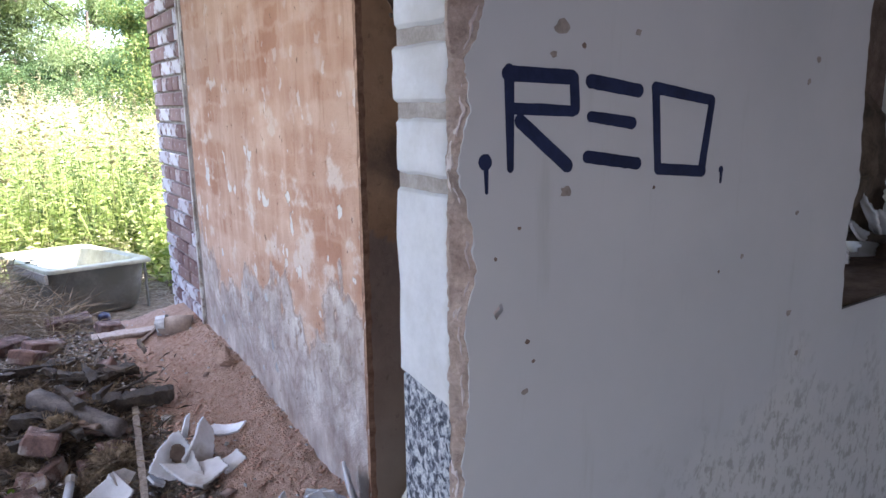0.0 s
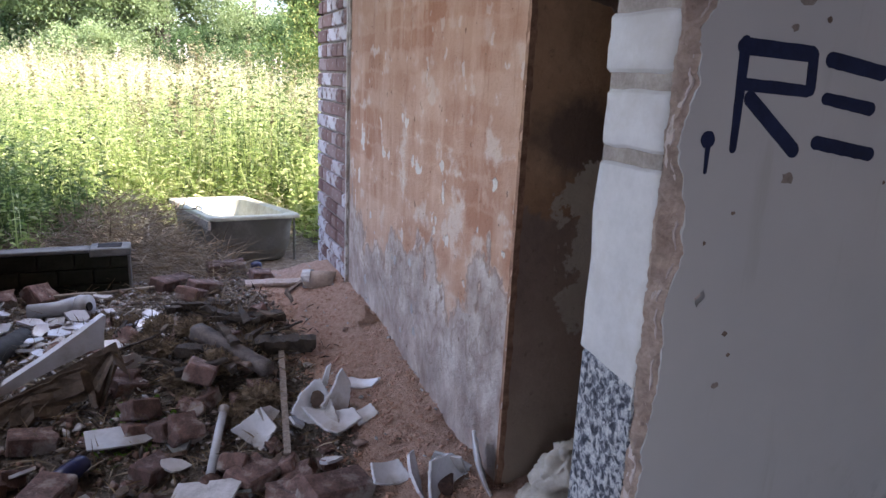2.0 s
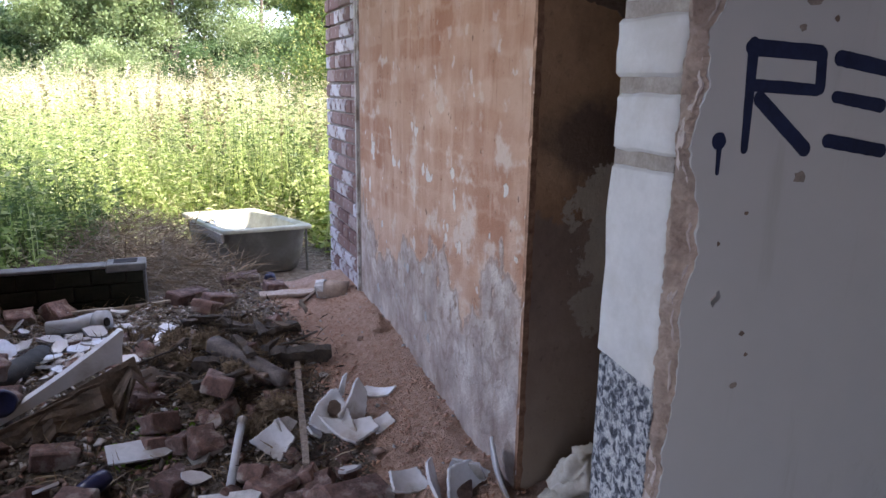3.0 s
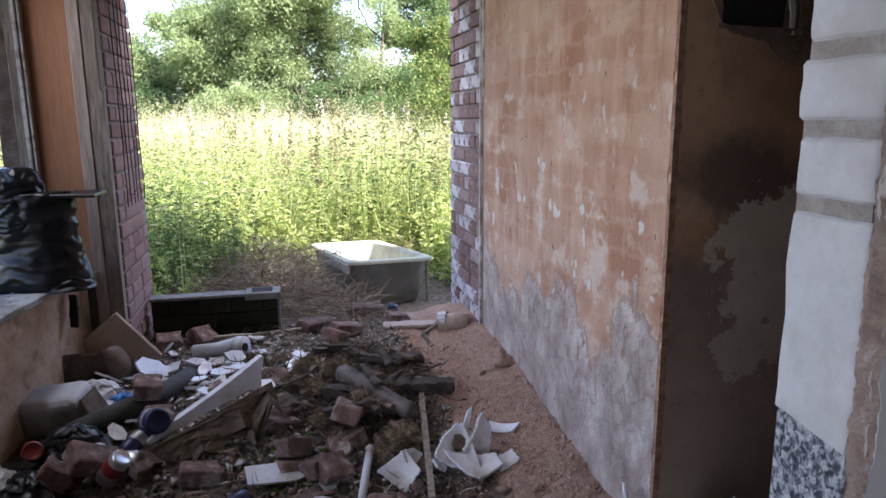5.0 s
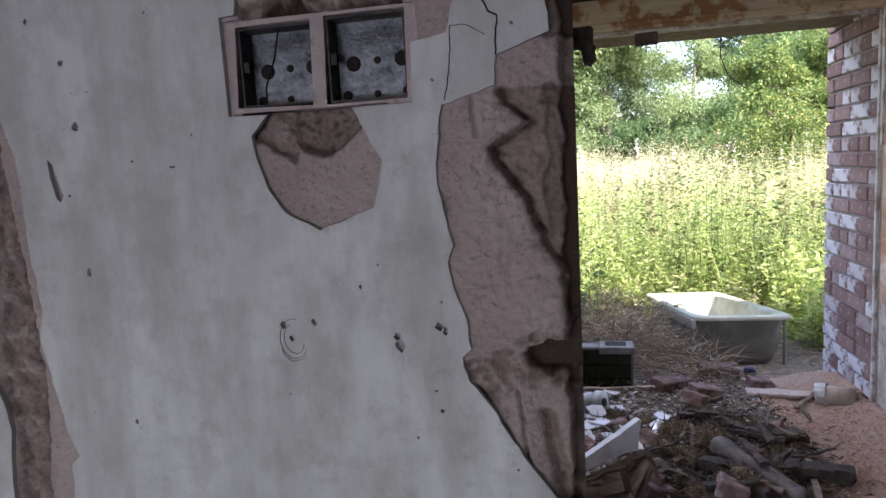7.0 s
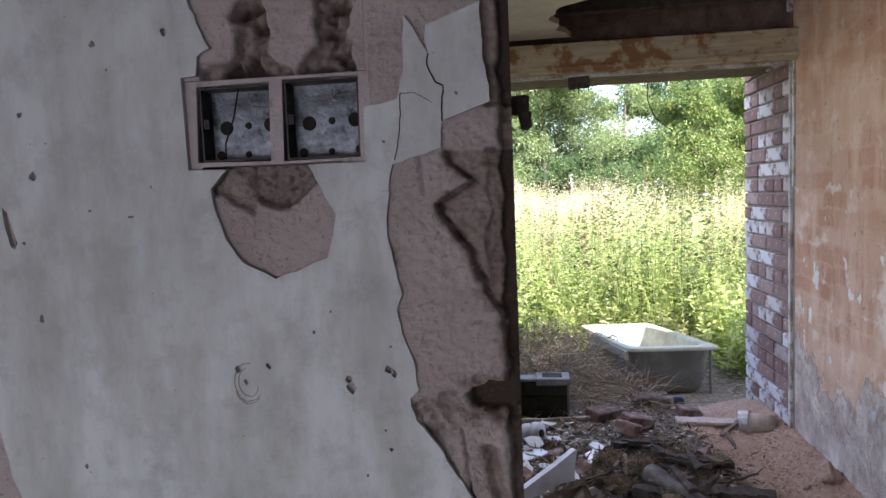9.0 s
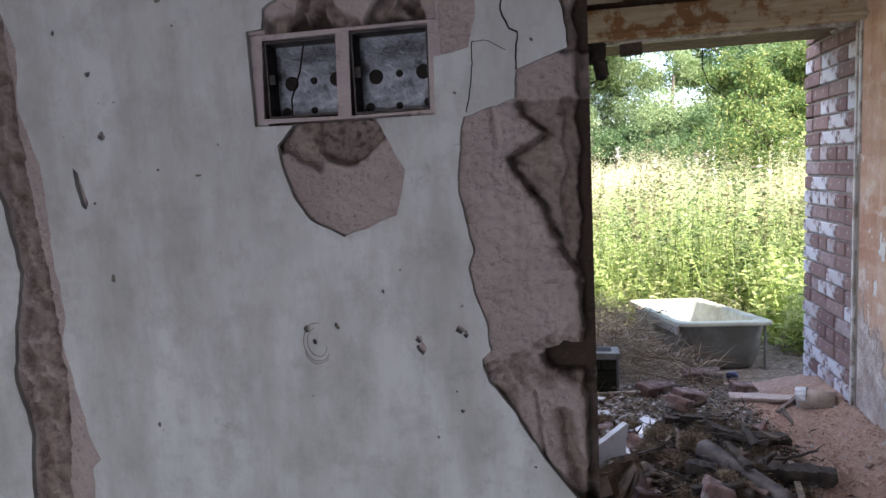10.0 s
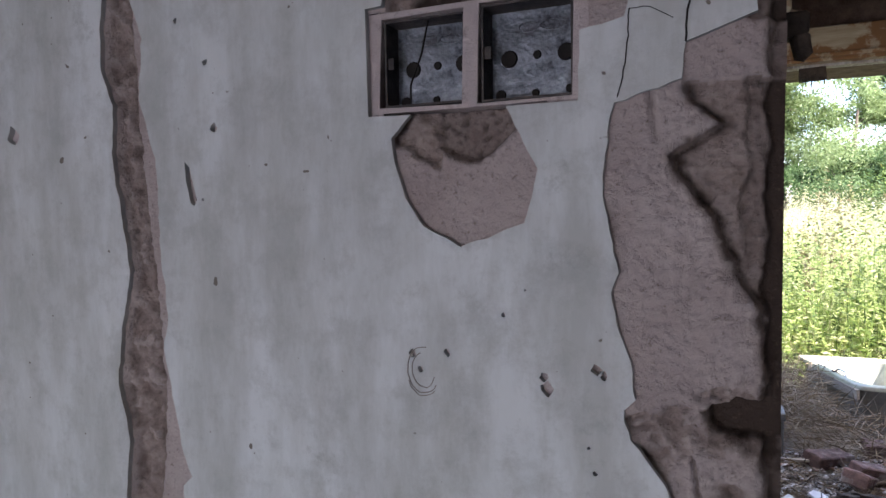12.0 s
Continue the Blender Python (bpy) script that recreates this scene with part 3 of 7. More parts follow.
def leaf_arrays(base, along, length, width, rng):
    """Diamond leaves: each starts at base and runs along, with its own twist."""
    n = len(base)
    along = along / np.linalg.norm(along, axis=1, keepdims=True)
    side = np.cross(along, rng.normal(size=(n, 3)))
    side /= np.linalg.norm(side, axis=1, keepdims=True) + 1e-9
    L, W = length[:, None], width[:, None]
    droop = np.array([0, 0, -0.12]) * L
    v = np.stack([base, base + along * L * 0.45 + side * W / 2, base + along * L + droop, base + along * L * 0.45 - side * W / 2], 1)
    return v.reshape(-1, 3), np.arange(n * 4).reshape(n, 4)


def lift(x, y):
    """Height of the rubble over the floor."""
    far = min(max((y - 1.2) / 1.3, 0), 1)
    h = 0.07 + 0.11 * far * far * (3 - 2 * far)
    h += 0.05 * math.exp(-((x - 0.80) / 0.16) ** 2) * (0.4 + far) + 0.075 * min(max((x - 0.40) / 0.32, 0), 1) * (1 - far) * min(max((y - 0.5) / 0.4, 0), 1)
    h += 0.07 * math.exp(-((x - 0.12) / 0.28) ** 2 - ((y - 2.3) / 0.34) ** 2)
    h += 0.05 * math.exp(-((x + 0.75) / 0.35) ** 2 - ((y - 2.0) / 0.4) ** 2)
    if y > 3.2:
        h -= 0.14 * min((y - 3.2) / 0.7, 1)
    if x > 0.36:
        h += min((x - 0.36) / 0.1, 1) * (0.008 * noise.noise(Vector((x * 13, y * 11, 6.0))) + 0.005 * noise.noise(Vector((x * 34, y * 30, 2.0))))
    return h + 0.018 * noise.noise(Vector((x * 5, y * 5, 0.3))) + 0.012 * noise.noise(Vector((x * 17, y * 17, 1.3)))


def lx(y):
    """The side wall runs slightly askew."""
    return -0.012 - 0.155 * (2.62 - y)


# ---- ground and floors ----
N = 170
vs, fs = [], []
for i in range(N + 1):
    for j in range(N + 1):
        x, y = -1.75 + 3.45 * i / N, 0.0 + 3.5 * j / N
        vs.append((x, y, lift(x, y) + 0.007 * noise.noise(Vector((x * 60, y * 60, 4)))))
fs = np.array([(i * (N + 1) + j, (i + 1) * (N + 1) + j, (i + 1) * (N + 1) + j + 1, i * (N + 1) + j + 1) for i in range(N) for j in range(N)])
floor = bulk("floor", np.array(vs), fs, DIRT)
floor.data.polygons.foreach_set("use_smooth", [True] * len(floor.data.polygons))
tagged(floor, "rubble-strewn dirt floor with a spill of red brick dust", "floor", "", "structure")
setting("floor_near", cuboid(-2.2, 2.4, -3.2, 0.0, -0.1, 0.02), DIRT, "dusty concrete floor of the nearer room")
vs, fs = [], []
GX = [-400, -200, -100, -50, -25, -12, -8, -6, -5, -4, -3, -2.2, -1.45, -1, -0.5, 0, 0.5, 1, 1.7, 2.4, 3, 4, 5, 6, 8, 12, 25, 50, 100, 200, 400]
GY = [-400, -100, -30, -10, -3.2, 0, 3.3, 3.6, 4, 4.5, 5, 6, 7, 8, 10, 12, 15, 20, 30, 60, 120, 250, 500]
for gx in GX:
    for gy in GY:
        vs.append((gx, gy, 0.025 + 0.02 * noise.noise(Vector((gx, gy, 0))) if 3.3 < gy < 30 and abs(gx) < 12 else (-0.12 if -3.3 < gy < 3.4 and -2.3 < gx < 2.5 else 0.015)))
ny = len(GY)
fs = np.array([(i * ny + j, (i + 1) * ny + j, (i + 1) * ny + j + 1, i * ny + j + 1) for i in range(len(GX) - 1) for j in range(ny - 1)])
tagged(bulk("ground", np.array(vs), fs, FIELD), "rough meadow ground of yellow-green grass", "ground", "", "structure")

# ---- partition with the broken doorway ----
wall_1 = setting("wall_1", cuboid(-2.2, -0.472, 0.034, 0.128, 0.0, 2.55), CORE, "partition wall with broken white plaster over pink render")
wall_1.location = (-0.006, -0.005, 0.0145)
coat_edge = [(-0.478, 2.3), (-0.478, 1.701), (-0.577, 1.70), (-0.577, 1.10)] + wander([(-0.474, 1.095), (-0.476, 0.0)], 0.003, 0.008, 12, False)
coat_holes = [
    [(-0.7225, 1.5350), (-0.6605, 1.5360), (-0.6625, 1.4720), (-0.7255, 1.4735)],
    [(-0.6495, 1.5370), (-0.5865, 1.5370), (-0.5875, 1.4720), (-0.6515, 1.4715)],
    [(-0.722, 1.366), (-0.604, 1.366), (-0.604, 1.4695), (-0.722, 1.4695)],
    [(-0.737, 1.5395), (-0.580, 1.5395), (-0.580, 1.70), (-0.737, 1.70)],
    [(-1.012, 0.9), (-0.896, 0.9), (-0.896, 1.7), (-1.012, 1.7)],
]
coat = slab("render_coat", [(-2.2, 0.0), (-2.2, 2.3)] + coat_edge, coat_holes, 0.010, 0.034, COAT)
coat.parent = wall_1
tagged(coat, "crumbling pink-grey render coat")


def smooth(t):
    t = min(max(t, 0.0), 1.0)
    return t * t * (3 - 2 * t)


def fbm(x, z, f, seed):
    return noise.noise(Vector((x * f, z * f, seed))) + 0.5 * noise.noise(Vector((x * f * 2.1, z * f * 2.1, seed + 5))) + 0.25 * noise.noise(Vector((x * f * 4.3, z * f * 4.3, seed + 9)))


def relief(name, x0, x1, z0, z1, step, depth, material):
    """A broken surface: depth below the render's face at each place."""
    nx, nz = int((x1 - x0) / step), int((z1 - z0) / step)
    V = np.array([(x0 + i * step, 0.0095 + depth(x0 + i * step, z0 + j * step), z0 + j * step) for i in range(nx + 1) for j in range(nz + 1)])
    F = np.array([(i * (nz + 1) + j, (i + 1) * (nz + 1) + j, (i + 1) * (nz + 1) + j + 1, i * (nz + 1) + j + 1) for i in range(nx) for j in range(nz)])
    ob = bulk(name, V, F, material)
    ob.data.polygons.foreach_set("use_smooth", [True] * len(ob.data.polygons))
    ob.parent = wall_1
    return ob


def torn(x, z):
    """Two coats: the outer one keeps away from the doorway behind a zigzag, the inner one reaches it."""
    zs2 = [1.3045, 1.3185, 1.3405, 1.3545, 1.3775, 1.3955, 1.4145, 1.4315, 1.4345, 1.4495, 1.4625, 1.4755]
    xs2 = [-0.477, -0.479, -0.480, -0.490, -0.500, -0.507, -0.522, -0.532, -0.526, -0.501, -0.518, -0.522]
    px = float(np.interp(z, zs2, xs2)) + 0.0026 * noise.noise(Vector((z * 110, 1, 0))) + 0.0014 * noise.noise(Vector((z * 380, 2, 0)))
    grain = 0.0020 * fbm(x, z, 55, 1) + 0.0013 * fbm(x, z, 210, 4)
    edge = 0.016 * smooth((x + 0.4775 + 0.004 * fbm(x, z, 38, 2)) / 0.005)
    d = grain + edge
    if z > 1.4735 + 0.003 * noise.noise(Vector((x * 90, 3, 0))):
        d += 0.010 * smooth((z - 1.505) / 0.006) * smooth((x + 0.489) / 0.003)
    elif z > 1.295 + (x + 0.497) * 0.46:
        d += 0.0085 * smooth((x - px) / 0.0035) + 0.008 * math.exp(-((x - px - 0.004) / 0.0045) ** 2)
        ridge = -0.489 + 0.010 * noise.noise(Vector((z * 34, 7, 1)))
        d += 0.005 * smooth((x - ridge) / 0.002) * smooth((x - px - 0.006) / 0.004)
        d += 0.0050 * smooth((x - px + 0.014) / 0.012) * abs(fbm(x, z, 85, 6))
        d += 0.005 * math.exp(-((x + 0.538 - (1.45 - z) * 0.12) / 0.0016) ** 2) * smooth((z - 1.435) / 0.01)
    else:
        rough = smooth((1.298 + (x + 0.497) * 0.46 - z) / 0.006)
        d += rough * (0.004 + 0.011 * fbm(x, z, 48, 7) + 0.006 * abs(fbm(x, z, 150, 3))) * (0.35 + 0.65 * smooth((z - 1.238) / 0.02))
        q = math.hypot((x + 0.482) / 0.030, (z - 1.272) / 0.0135) + 0.3 * fbm(x, z, 50, 11)
        d += 0.020 * (1 - smooth((q - 0.75) / 0.25))
        d += 0.009 * math.exp(-((x + 0.511 + 0.10 * (z - 1.215) + 0.002 * noise.noise(Vector((z * 120, 0, 2)))) / 0.0012) ** 2) * smooth((1.25 - z) / 0.006)
        g1 = -0.489 - 0.21 * (z - 1.21)
        d += 0.012 * math.exp(-((x - g1 + 0.003 * fbm(x, z, 60, 5)) / 0.0055) ** 2) * smooth((1.236 - z) / 0.008)
    return min(max(d, -0.004), 0.024)


def scooped(x, z):
    q = math.hypot((x + 0.657) / 0.034, (z - 1.461) / 0.031) + 0.14 * fbm(x, z, 45, 6)
    r = 1.0 - smooth((q - 0.76) / 0.22)
    line = 1.4445 - (x + 0.712) * 0.52 + 0.003 * fbm(x, z, 90, 4)
    r2 = smooth((z - line) / 0.004) * smooth((-0.676 - x) / 0.006)
    pits = max(0.0, fbm(x, z, 210, 8)) * 0.006 * r
    return max(r * 0.014, r2 * (0.008 + 0.005 * fbm(x, z, 70, 3))) + pits + 0.0007 * fbm(x, z, 90, 2) + 0.0006 * fbm(x, z, 260, 3)


def chased(x, z):
    """Cable chases hacked down to the two boxes, ragged and widening at the foot."""
    d = 0.0010 * fbm(x, z, 60, 2) + 0.0007 * fbm(x, z, 200, 4)
    foot = smooth((1.562 - z) / 0.02)
    for x0, lean, w0, w1, sd in ((-0.674, 0.02, 0.010, 0.027, 1), (-0.606, 0.10, 0.012, 0.023, 9)):
        c = x0 + lean * (1.60 - z) * (-1 if sd == 1 else -0.6) + 0.004 * noise.noise(Vector((z * 45, sd, 0)))
        w = w0 + (w1 - w0) * foot + 0.006 * fbm(x, z, 45, sd)
        d += (0.015 + 0.012 * fbm(x, z, 75, sd + 3)) * (1 - smooth((abs(x - c) - w) / 0.004))
    d += 0.012 * smooth((1.556 - z + 0.006 * fbm(x, z, 80, 3)) / 0.008) * smooth((-0.668 - x) / 0.006) * smooth((x + 0.720) / 0.005)
    return min(max(d, -0.002), 0.0235)


def rift(x, z):
    zs2 = [1.15, 1.20, 1.25, 1.30, 1.35, 1.40, 1.45, 1.49, 1.53, 1.58]
    lo = float(np.interp(z, zs2, [-0.985, -0.978, -0.989, -0.982, -0.969, -0.977, -0.985, -0.981, -0.994, -0.989]))
    hi = float(np.interp(z, zs2, [-0.951, -0.944, -0.941, -0.944, -0.947, -0.953, -0.957, -0.960, -0.961, -0.963]))
    hi += 0.003 * noise.noise(Vector((z * 60, 0, 3))) + 0.0015 * noise.noise(Vector((z * 190, 0, 5)))
    inside_groove = smooth((x - lo - 0.001) / 0.003) * (1 - smooth((x - hi) / 0.003))
    d = inside_groove * (0.0065 + 0.009 * fbm(x, z, 60, 5) + 0.005 * abs(fbm(x, z, 190, 6)))
    d += 0.009 * math.exp(-((x - hi + 0.001) / 0.0026) ** 2) * (0.7 + 0.6 * noise.noise(Vector((z * 50, 2, 8))))
    return min(d + 0.0008 * fbm(x, z, 90, 2), 0.023)


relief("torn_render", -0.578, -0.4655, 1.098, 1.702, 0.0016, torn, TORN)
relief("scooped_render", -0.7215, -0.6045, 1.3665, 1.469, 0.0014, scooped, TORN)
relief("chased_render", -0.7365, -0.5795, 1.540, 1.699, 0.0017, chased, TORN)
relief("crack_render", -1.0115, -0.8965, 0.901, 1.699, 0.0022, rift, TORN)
plaster_edge = wander([(-0.735, 2.3), (-0.728, 1.66), (-0.723, 1.6035), (-0.717, 1.5855), (-0.707, 1.5645), (-0.718, 1.5585), (-0.720, 1.5435)], 0.0015, 0.006, 42, False) + [(-0.733, 1.5425), (-0.732, 1.4675)]
plaster_edge += wander([(-0.699, 1.4665), (-0.714, 1.4515), (-0.712, 1.4355), (-0.704, 1.4095), (-0.690, 1.3895), (-0.663, 1.3755), (-0.618, 1.3915), (-0.609, 1.4265), (-0.624, 1.4545), (-0.630, 1.4675)], 0.0009, 0.006, 43, False)
plaster_edge += wander([(-0.583, 1.4675), (-0.582, 1.5105), (-0.555, 1.5155), (-0.549, 1.5365), (-0.547, 1.5795), (-0.543, 1.5735), (-0.534, 1.5575), (-0.5285, 1.5485), (-0.531, 1.5595), (-0.530, 1.5705), (-0.509, 1.5775), (-0.487, 1.5855), (-0.487, 1.5435), (-0.4825, 1.5215), (-0.482, 1.5095)], 0.0009, 0.006, 44, False)
plaster_edge += wander([(-0.520, 1.4965), (-0.522, 1.4755), (-0.561, 1.4645), (-0.565, 1.4475), (-0.568, 1.4205), (-0.567, 1.4025), (-0.562, 1.3795), (-0.558, 1.3605), (-0.563, 1.3475), (-0.558, 1.3235), (-0.551, 1.3055), (-0.548, 1.2815), (-0.555, 1.2745), (-0.555, 1.2675), (-0.551, 1.2555), (-0.541, 1.2435), (-0.530, 1.2295), (-0.523, 1.2155), (-0.508, 1.1915), (-0.490, 1.168), (-0.469, 1.145), (-0.469, 0.0)], 0.0012, 0.006, 41, False)
crack = wander([(-0.975, 2.29), (-0.957, 1.5795), (-0.945, 1.5465), (-0.951, 1.4955), (-0.935, 1.4475), (-0.933, 1.3675), (-0.928, 1.3155), (-0.934, 1.2865), (-0.927, 1.2485), (-0.917, 1.2005), (-0.908, 1.1805), (-0.918, 1.1715), (-0.915, 0.6), (-0.92, 0.01), (-1.0, 0.01), (-0.985, 1.1495), (-0.978, 1.2025), (-0.989, 1.2525), (-0.982, 1.3025), (-0.969, 1.3525), (-0.977, 1.4015), (-0.985, 1.4545), (-0.981, 1.4935), (-0.994, 1.5275), (-0.989, 1.5845), (-0.99, 2.29)], 0.0013, 0.006, 45)
nicks = []
rr = random.Random(4)
for cx, cz, a in ((-0.674, 1.3025, 0.0025), (-0.604, 1.2835, 0.0045), (-0.606, 1.291, 0.003), (-0.572, 1.2985, 0.0035), (-0.567, 1.295, 0.0025), (-0.879, 1.5205, 0.003), (-0.872, 1.4685, 0.0035), (-1.111, 1.4765, 0.008), (-0.633, 1.3305, 0.0014), (-0.618, 1.3475, 0.001), (-0.577, 1.2475, 0.001), (-0.573, 1.2315, 0.0016), (-0.908, 1.5565, 0.002), (-0.6945, 1.2895, 0.0022), (-0.7005, 1.2995, 0.0030), (-0.886, 1.412, 0.0015), (-0.745, 1.58, 0.003)):
    nicks.append([(cx + a * rr.uniform(0.6, 1.2) * math.cos(q * math.pi / 4.5), cz + a * rr.uniform(0.7, 1.4) * math.sin(q * math.pi / 4.5)) for q in range(9)])
nicks.append(wander([(-0.9035, 1.4435), (-0.899, 1.4385), (-0.892, 1.412), (-0.895, 1.407), (-0.899, 1.410), (-0.903, 1.428)], 0.0006, 0.004, 47))
skin = slab("plaster_coat", [(-2.2, 0.0), (-2.2, 2.3)] + plaster_edge, [crack] + nicks, 0.005, 0.010, PLASTER)
skin.parent = wall_1
tagged(skin, "stained white plaster with ragged broken edges")
# hairline cracks, and the shelled crater round an old wall plug
for pts, r in (([(-0.552, 1.5195), (-0.554, 1.4915), (-0.559, 1.4675)], 0.0005), ([(-0.520, 1.4965), (-0.518, 1.5235), (-0.524, 1.5265), (-0.530, 1.5405), (-0.5285, 1.5485)], 0.0008), ([(-0.552, 1.5195), (-0.540, 1.519), (-0.527, 1.511)], 0.0003)):
    line = wander(pts, 0.0009, 0.004, 51, False)
    part("hairline_crack", tube([(x, 0.0048, z) for x, z in line], r, 4), BLACK, wall_1)
for sx, sz, a0, a1 in ((0.0125, 0.0165, 1.4, 5.6), (0.0085, 0.0125, 1.8, 5.9), (0.0135, 0.0185, 3.6, 5.4)):
    ring = [(-0.694 + sx * math.cos(a) * (1 + 0.12 * noise.noise(Vector((a * 2, sx * 90, 0)))) + 0.002, 0.0048, 1.2890 + sz * math.sin(a) * (1 + 0.12 * noise.noise(Vector((a * 2, sx * 90, 5))))) for a in np.linspace(a0, a1, 26)]
    part("plug_crater_ring", tube(ring, 0.0004, 4), MORTAR, wall_1)


def socket_box(x0, z0, w, h):
    """A sunk metal wall box: back plate, four sides, knockouts and lugs."""
    ob = thing("socket_box", "empty galvanised steel socket box sunk in the wall", "socket box", "pair of socket boxes", at=(x0, 0.031, z0))
    bm = cuboid(0.001, w - 0.001, -0.004, -0.002, 0.001, h - 0.001)
    plate = part("back_plate", ragged(bm, 0.0006, 40), STEEL, ob)
    for nm, q in (("side", (0, 0.0014, -0.023, -0.004, 0, h)), ("side", (w - 0.0014, w, -0.023, -0.004, 0, h)), ("side", (0.0014, w - 0.0014, -0.023, -0.004, 0, 0.0014)), ("side", (0.0014, w - 0.0014, -0.023, -0.004, h - 0.0014, h))):
        part(nm, cuboid(*q), BOXSIDE, ob)
    for u, v, r in ((0.22, 0.48, 0.0062), (0.86, 0.5, 0.006), (0.54, 0.5, 0.003), (0.52, 0.1, 0.0028), (0.12, 0.1, 0.004), (0.9, 0.12, 0.003)):
        bm = bmesh.new()
        bmesh.ops.create_cone(bm, segments=14, radius1=r, radius2=r * 0.85, depth=0.002, cap_ends=True, matrix=Matrix.Translation((u * w, -0.0048, v * h)) @ Matrix.Rotation(math.pi / 2, 4, "X"))
        part("knockout", bm, BLACK, plate)
    for u in (0.45, 0.72):
        ring = [(u * w + 0.006 * math.cos(a) * (1.5 if u > 0.5 else 1.2), -0.0045, 0.8 * h + 0.0035 * math.sin(a)) for a in np.linspace(0, 6.283, 17)]
        part("stamped_slot", tube(ring, 0.0006, 4), STEEL, plate)
    part("lug", cuboid(0.0014, 0.006, -0.021, -0.019, h * 0.45, h * 0.58), BOXSIDE, ob)
    return ob


socket_box(-0.7280, 1.4885, 0.0610, 0.0603)
socket_box(-0.6551, 1.4872, 0.0615, 0.0635)
wire = thing("cut_cable", "thin black cut cable in the socket box", "cable", at=(-0.006, 0, 0.0145))
part("cable", tube([(-0.690, 0.014, 1.536), (-0.694, 0.010, 1.51), (-0.701, 0.006, 1.488), (-0.704, 0.012, 1.475)], 0.0007, 5), BLACK, wire)
# chunk of render hanging on the doorway edge, high up
snag = thing("hanging_snag", "dark splintered lath hanging from the broken edge", "debris", at=(-0.006, 0, 0.0145))
part("lath", ragged(cuboid(-0.476, -0.452, 0.05, 0.075, 1.505, 1.519, 0.002), 0.003, 60), CHAR, snag)
part("splinter", ragged(cuboid(-0.460, -0.450, 0.055, 0.068, 1.492, 1.508, 0.002), 0.004, 90), CHAR, snag)

wall_2 = setting("wall_2", cuboid(0.335, 1.05, -0.008, 0.10, 0.0, 2.55), CORE, "partition wall with spray-painted lettering on grey-white paint")
wall_2.location = (0.030, -0.006, 0.041)
part("lower_masonry", cuboid(1.05, 2.4, -0.008, 0.10, 0.0, 0.93), CORE, wall_2)
part("far_masonry", cuboid(2.2, 2.4, -0.008, 0.10, 0.93, 2.55), CORE, wall_2)
part("lintel", cuboid(1.05, 2.2, -0.008, 0.10, 1.95, 2.55), CORE, wall_2)
p_edge = wander([(0.36, 2.3), (0.325, 1.42), (0.309, 1.335), (0.293, 1.312), (0.301, 1.267), (0.293, 1.244), (0.286, 1.215), (0.297, 1.181), (0.305, 1.145), (0.306, 1.109), (0.294, 1.072), (0.298, 1.038), (0.299, 0.993), (0.294, 0.947), (0.291, 0.885), (0.295, 0.0)], 0.0025, 0.005, 61, False)
g_edge = [(x - 0.004 - 0.002 * noise.noise(Vector((z * 60, 0, 7))), z) for x, z in p_edge]
jag = wander([(1.10, 2.3), (1.03, 1.40), (1.042, 1.25), (1.058, 1.145), (1.038, 1.085), (1.050, 0.945)], 0.004, 0.012, 62, False)
gskin = slab("plaster_coat", p_edge[::-1] + jag + [(2.2, 0.925), (2.4, 0.925), (2.4, 0.0)], [wander([(0.328, 1.075), (0.338, 1.083), (0.341, 1.075), (0.332, 1.066)], 0.001, 0.004, 64)], -0.022, -0.016, GREYWALL)
gskin.parent = wall_2
tagged(gskin, "grey-white painted plaster with a mouldy foot")
gcoat = slab("render_coat", g_edge[::-1] + [(1.03, 2.3), (1.03, 0.92), (2.4, 0.92), (2.4, 0.0)], [], -0.016, -0.008, COAT)
gcoat.parent = wall_2
# render crumbling back from the plaster edge to the bricks
bm = bmesh.new()
rows = []
for k, (x, z) in enumerate(g_edge[1:-1]):
    n1, n2 = fbm(z, 0.3, 28, 2), fbm(z, 1.7, 60, 5)
    back = -0.003 + 0.005 * n1 + 0.002 * n2
    rows.append([bm.verts.new(q) for q in ((x + 0.02, -0.0165, z), (x + 0.0036, -0.0208, z), (x - 0.001 + 0.003 * n2, -0.014 + 0.003 * n1, z), (0.5 * x + 0.5 * 0.287 + 0.003 * n1, -0.010, z), (0.288 + 0.002 * n2, -0.006 + 0.002 * n1, z), (0.2875 + 0.001 * n1, back, z), (0.296, back + 0.004, z), (0.318, back + 0.008, z))])
for r0, r1 in zip(rows, rows[1:]):
    for q in range(7):
        bm.faces.new((r0[q], r0[q + 1], r1[q + 1], r1[q]))
bmesh.ops.subdivide_edges(bm, edges=bm.edges[:], cuts=1, use_grid_fill=True)
part("crumbled_render", ragged(ragged(bm, 0.0022, 60), 0.0011, 210), SANDY, wall_2, "crumbled pink render along the broken edge")
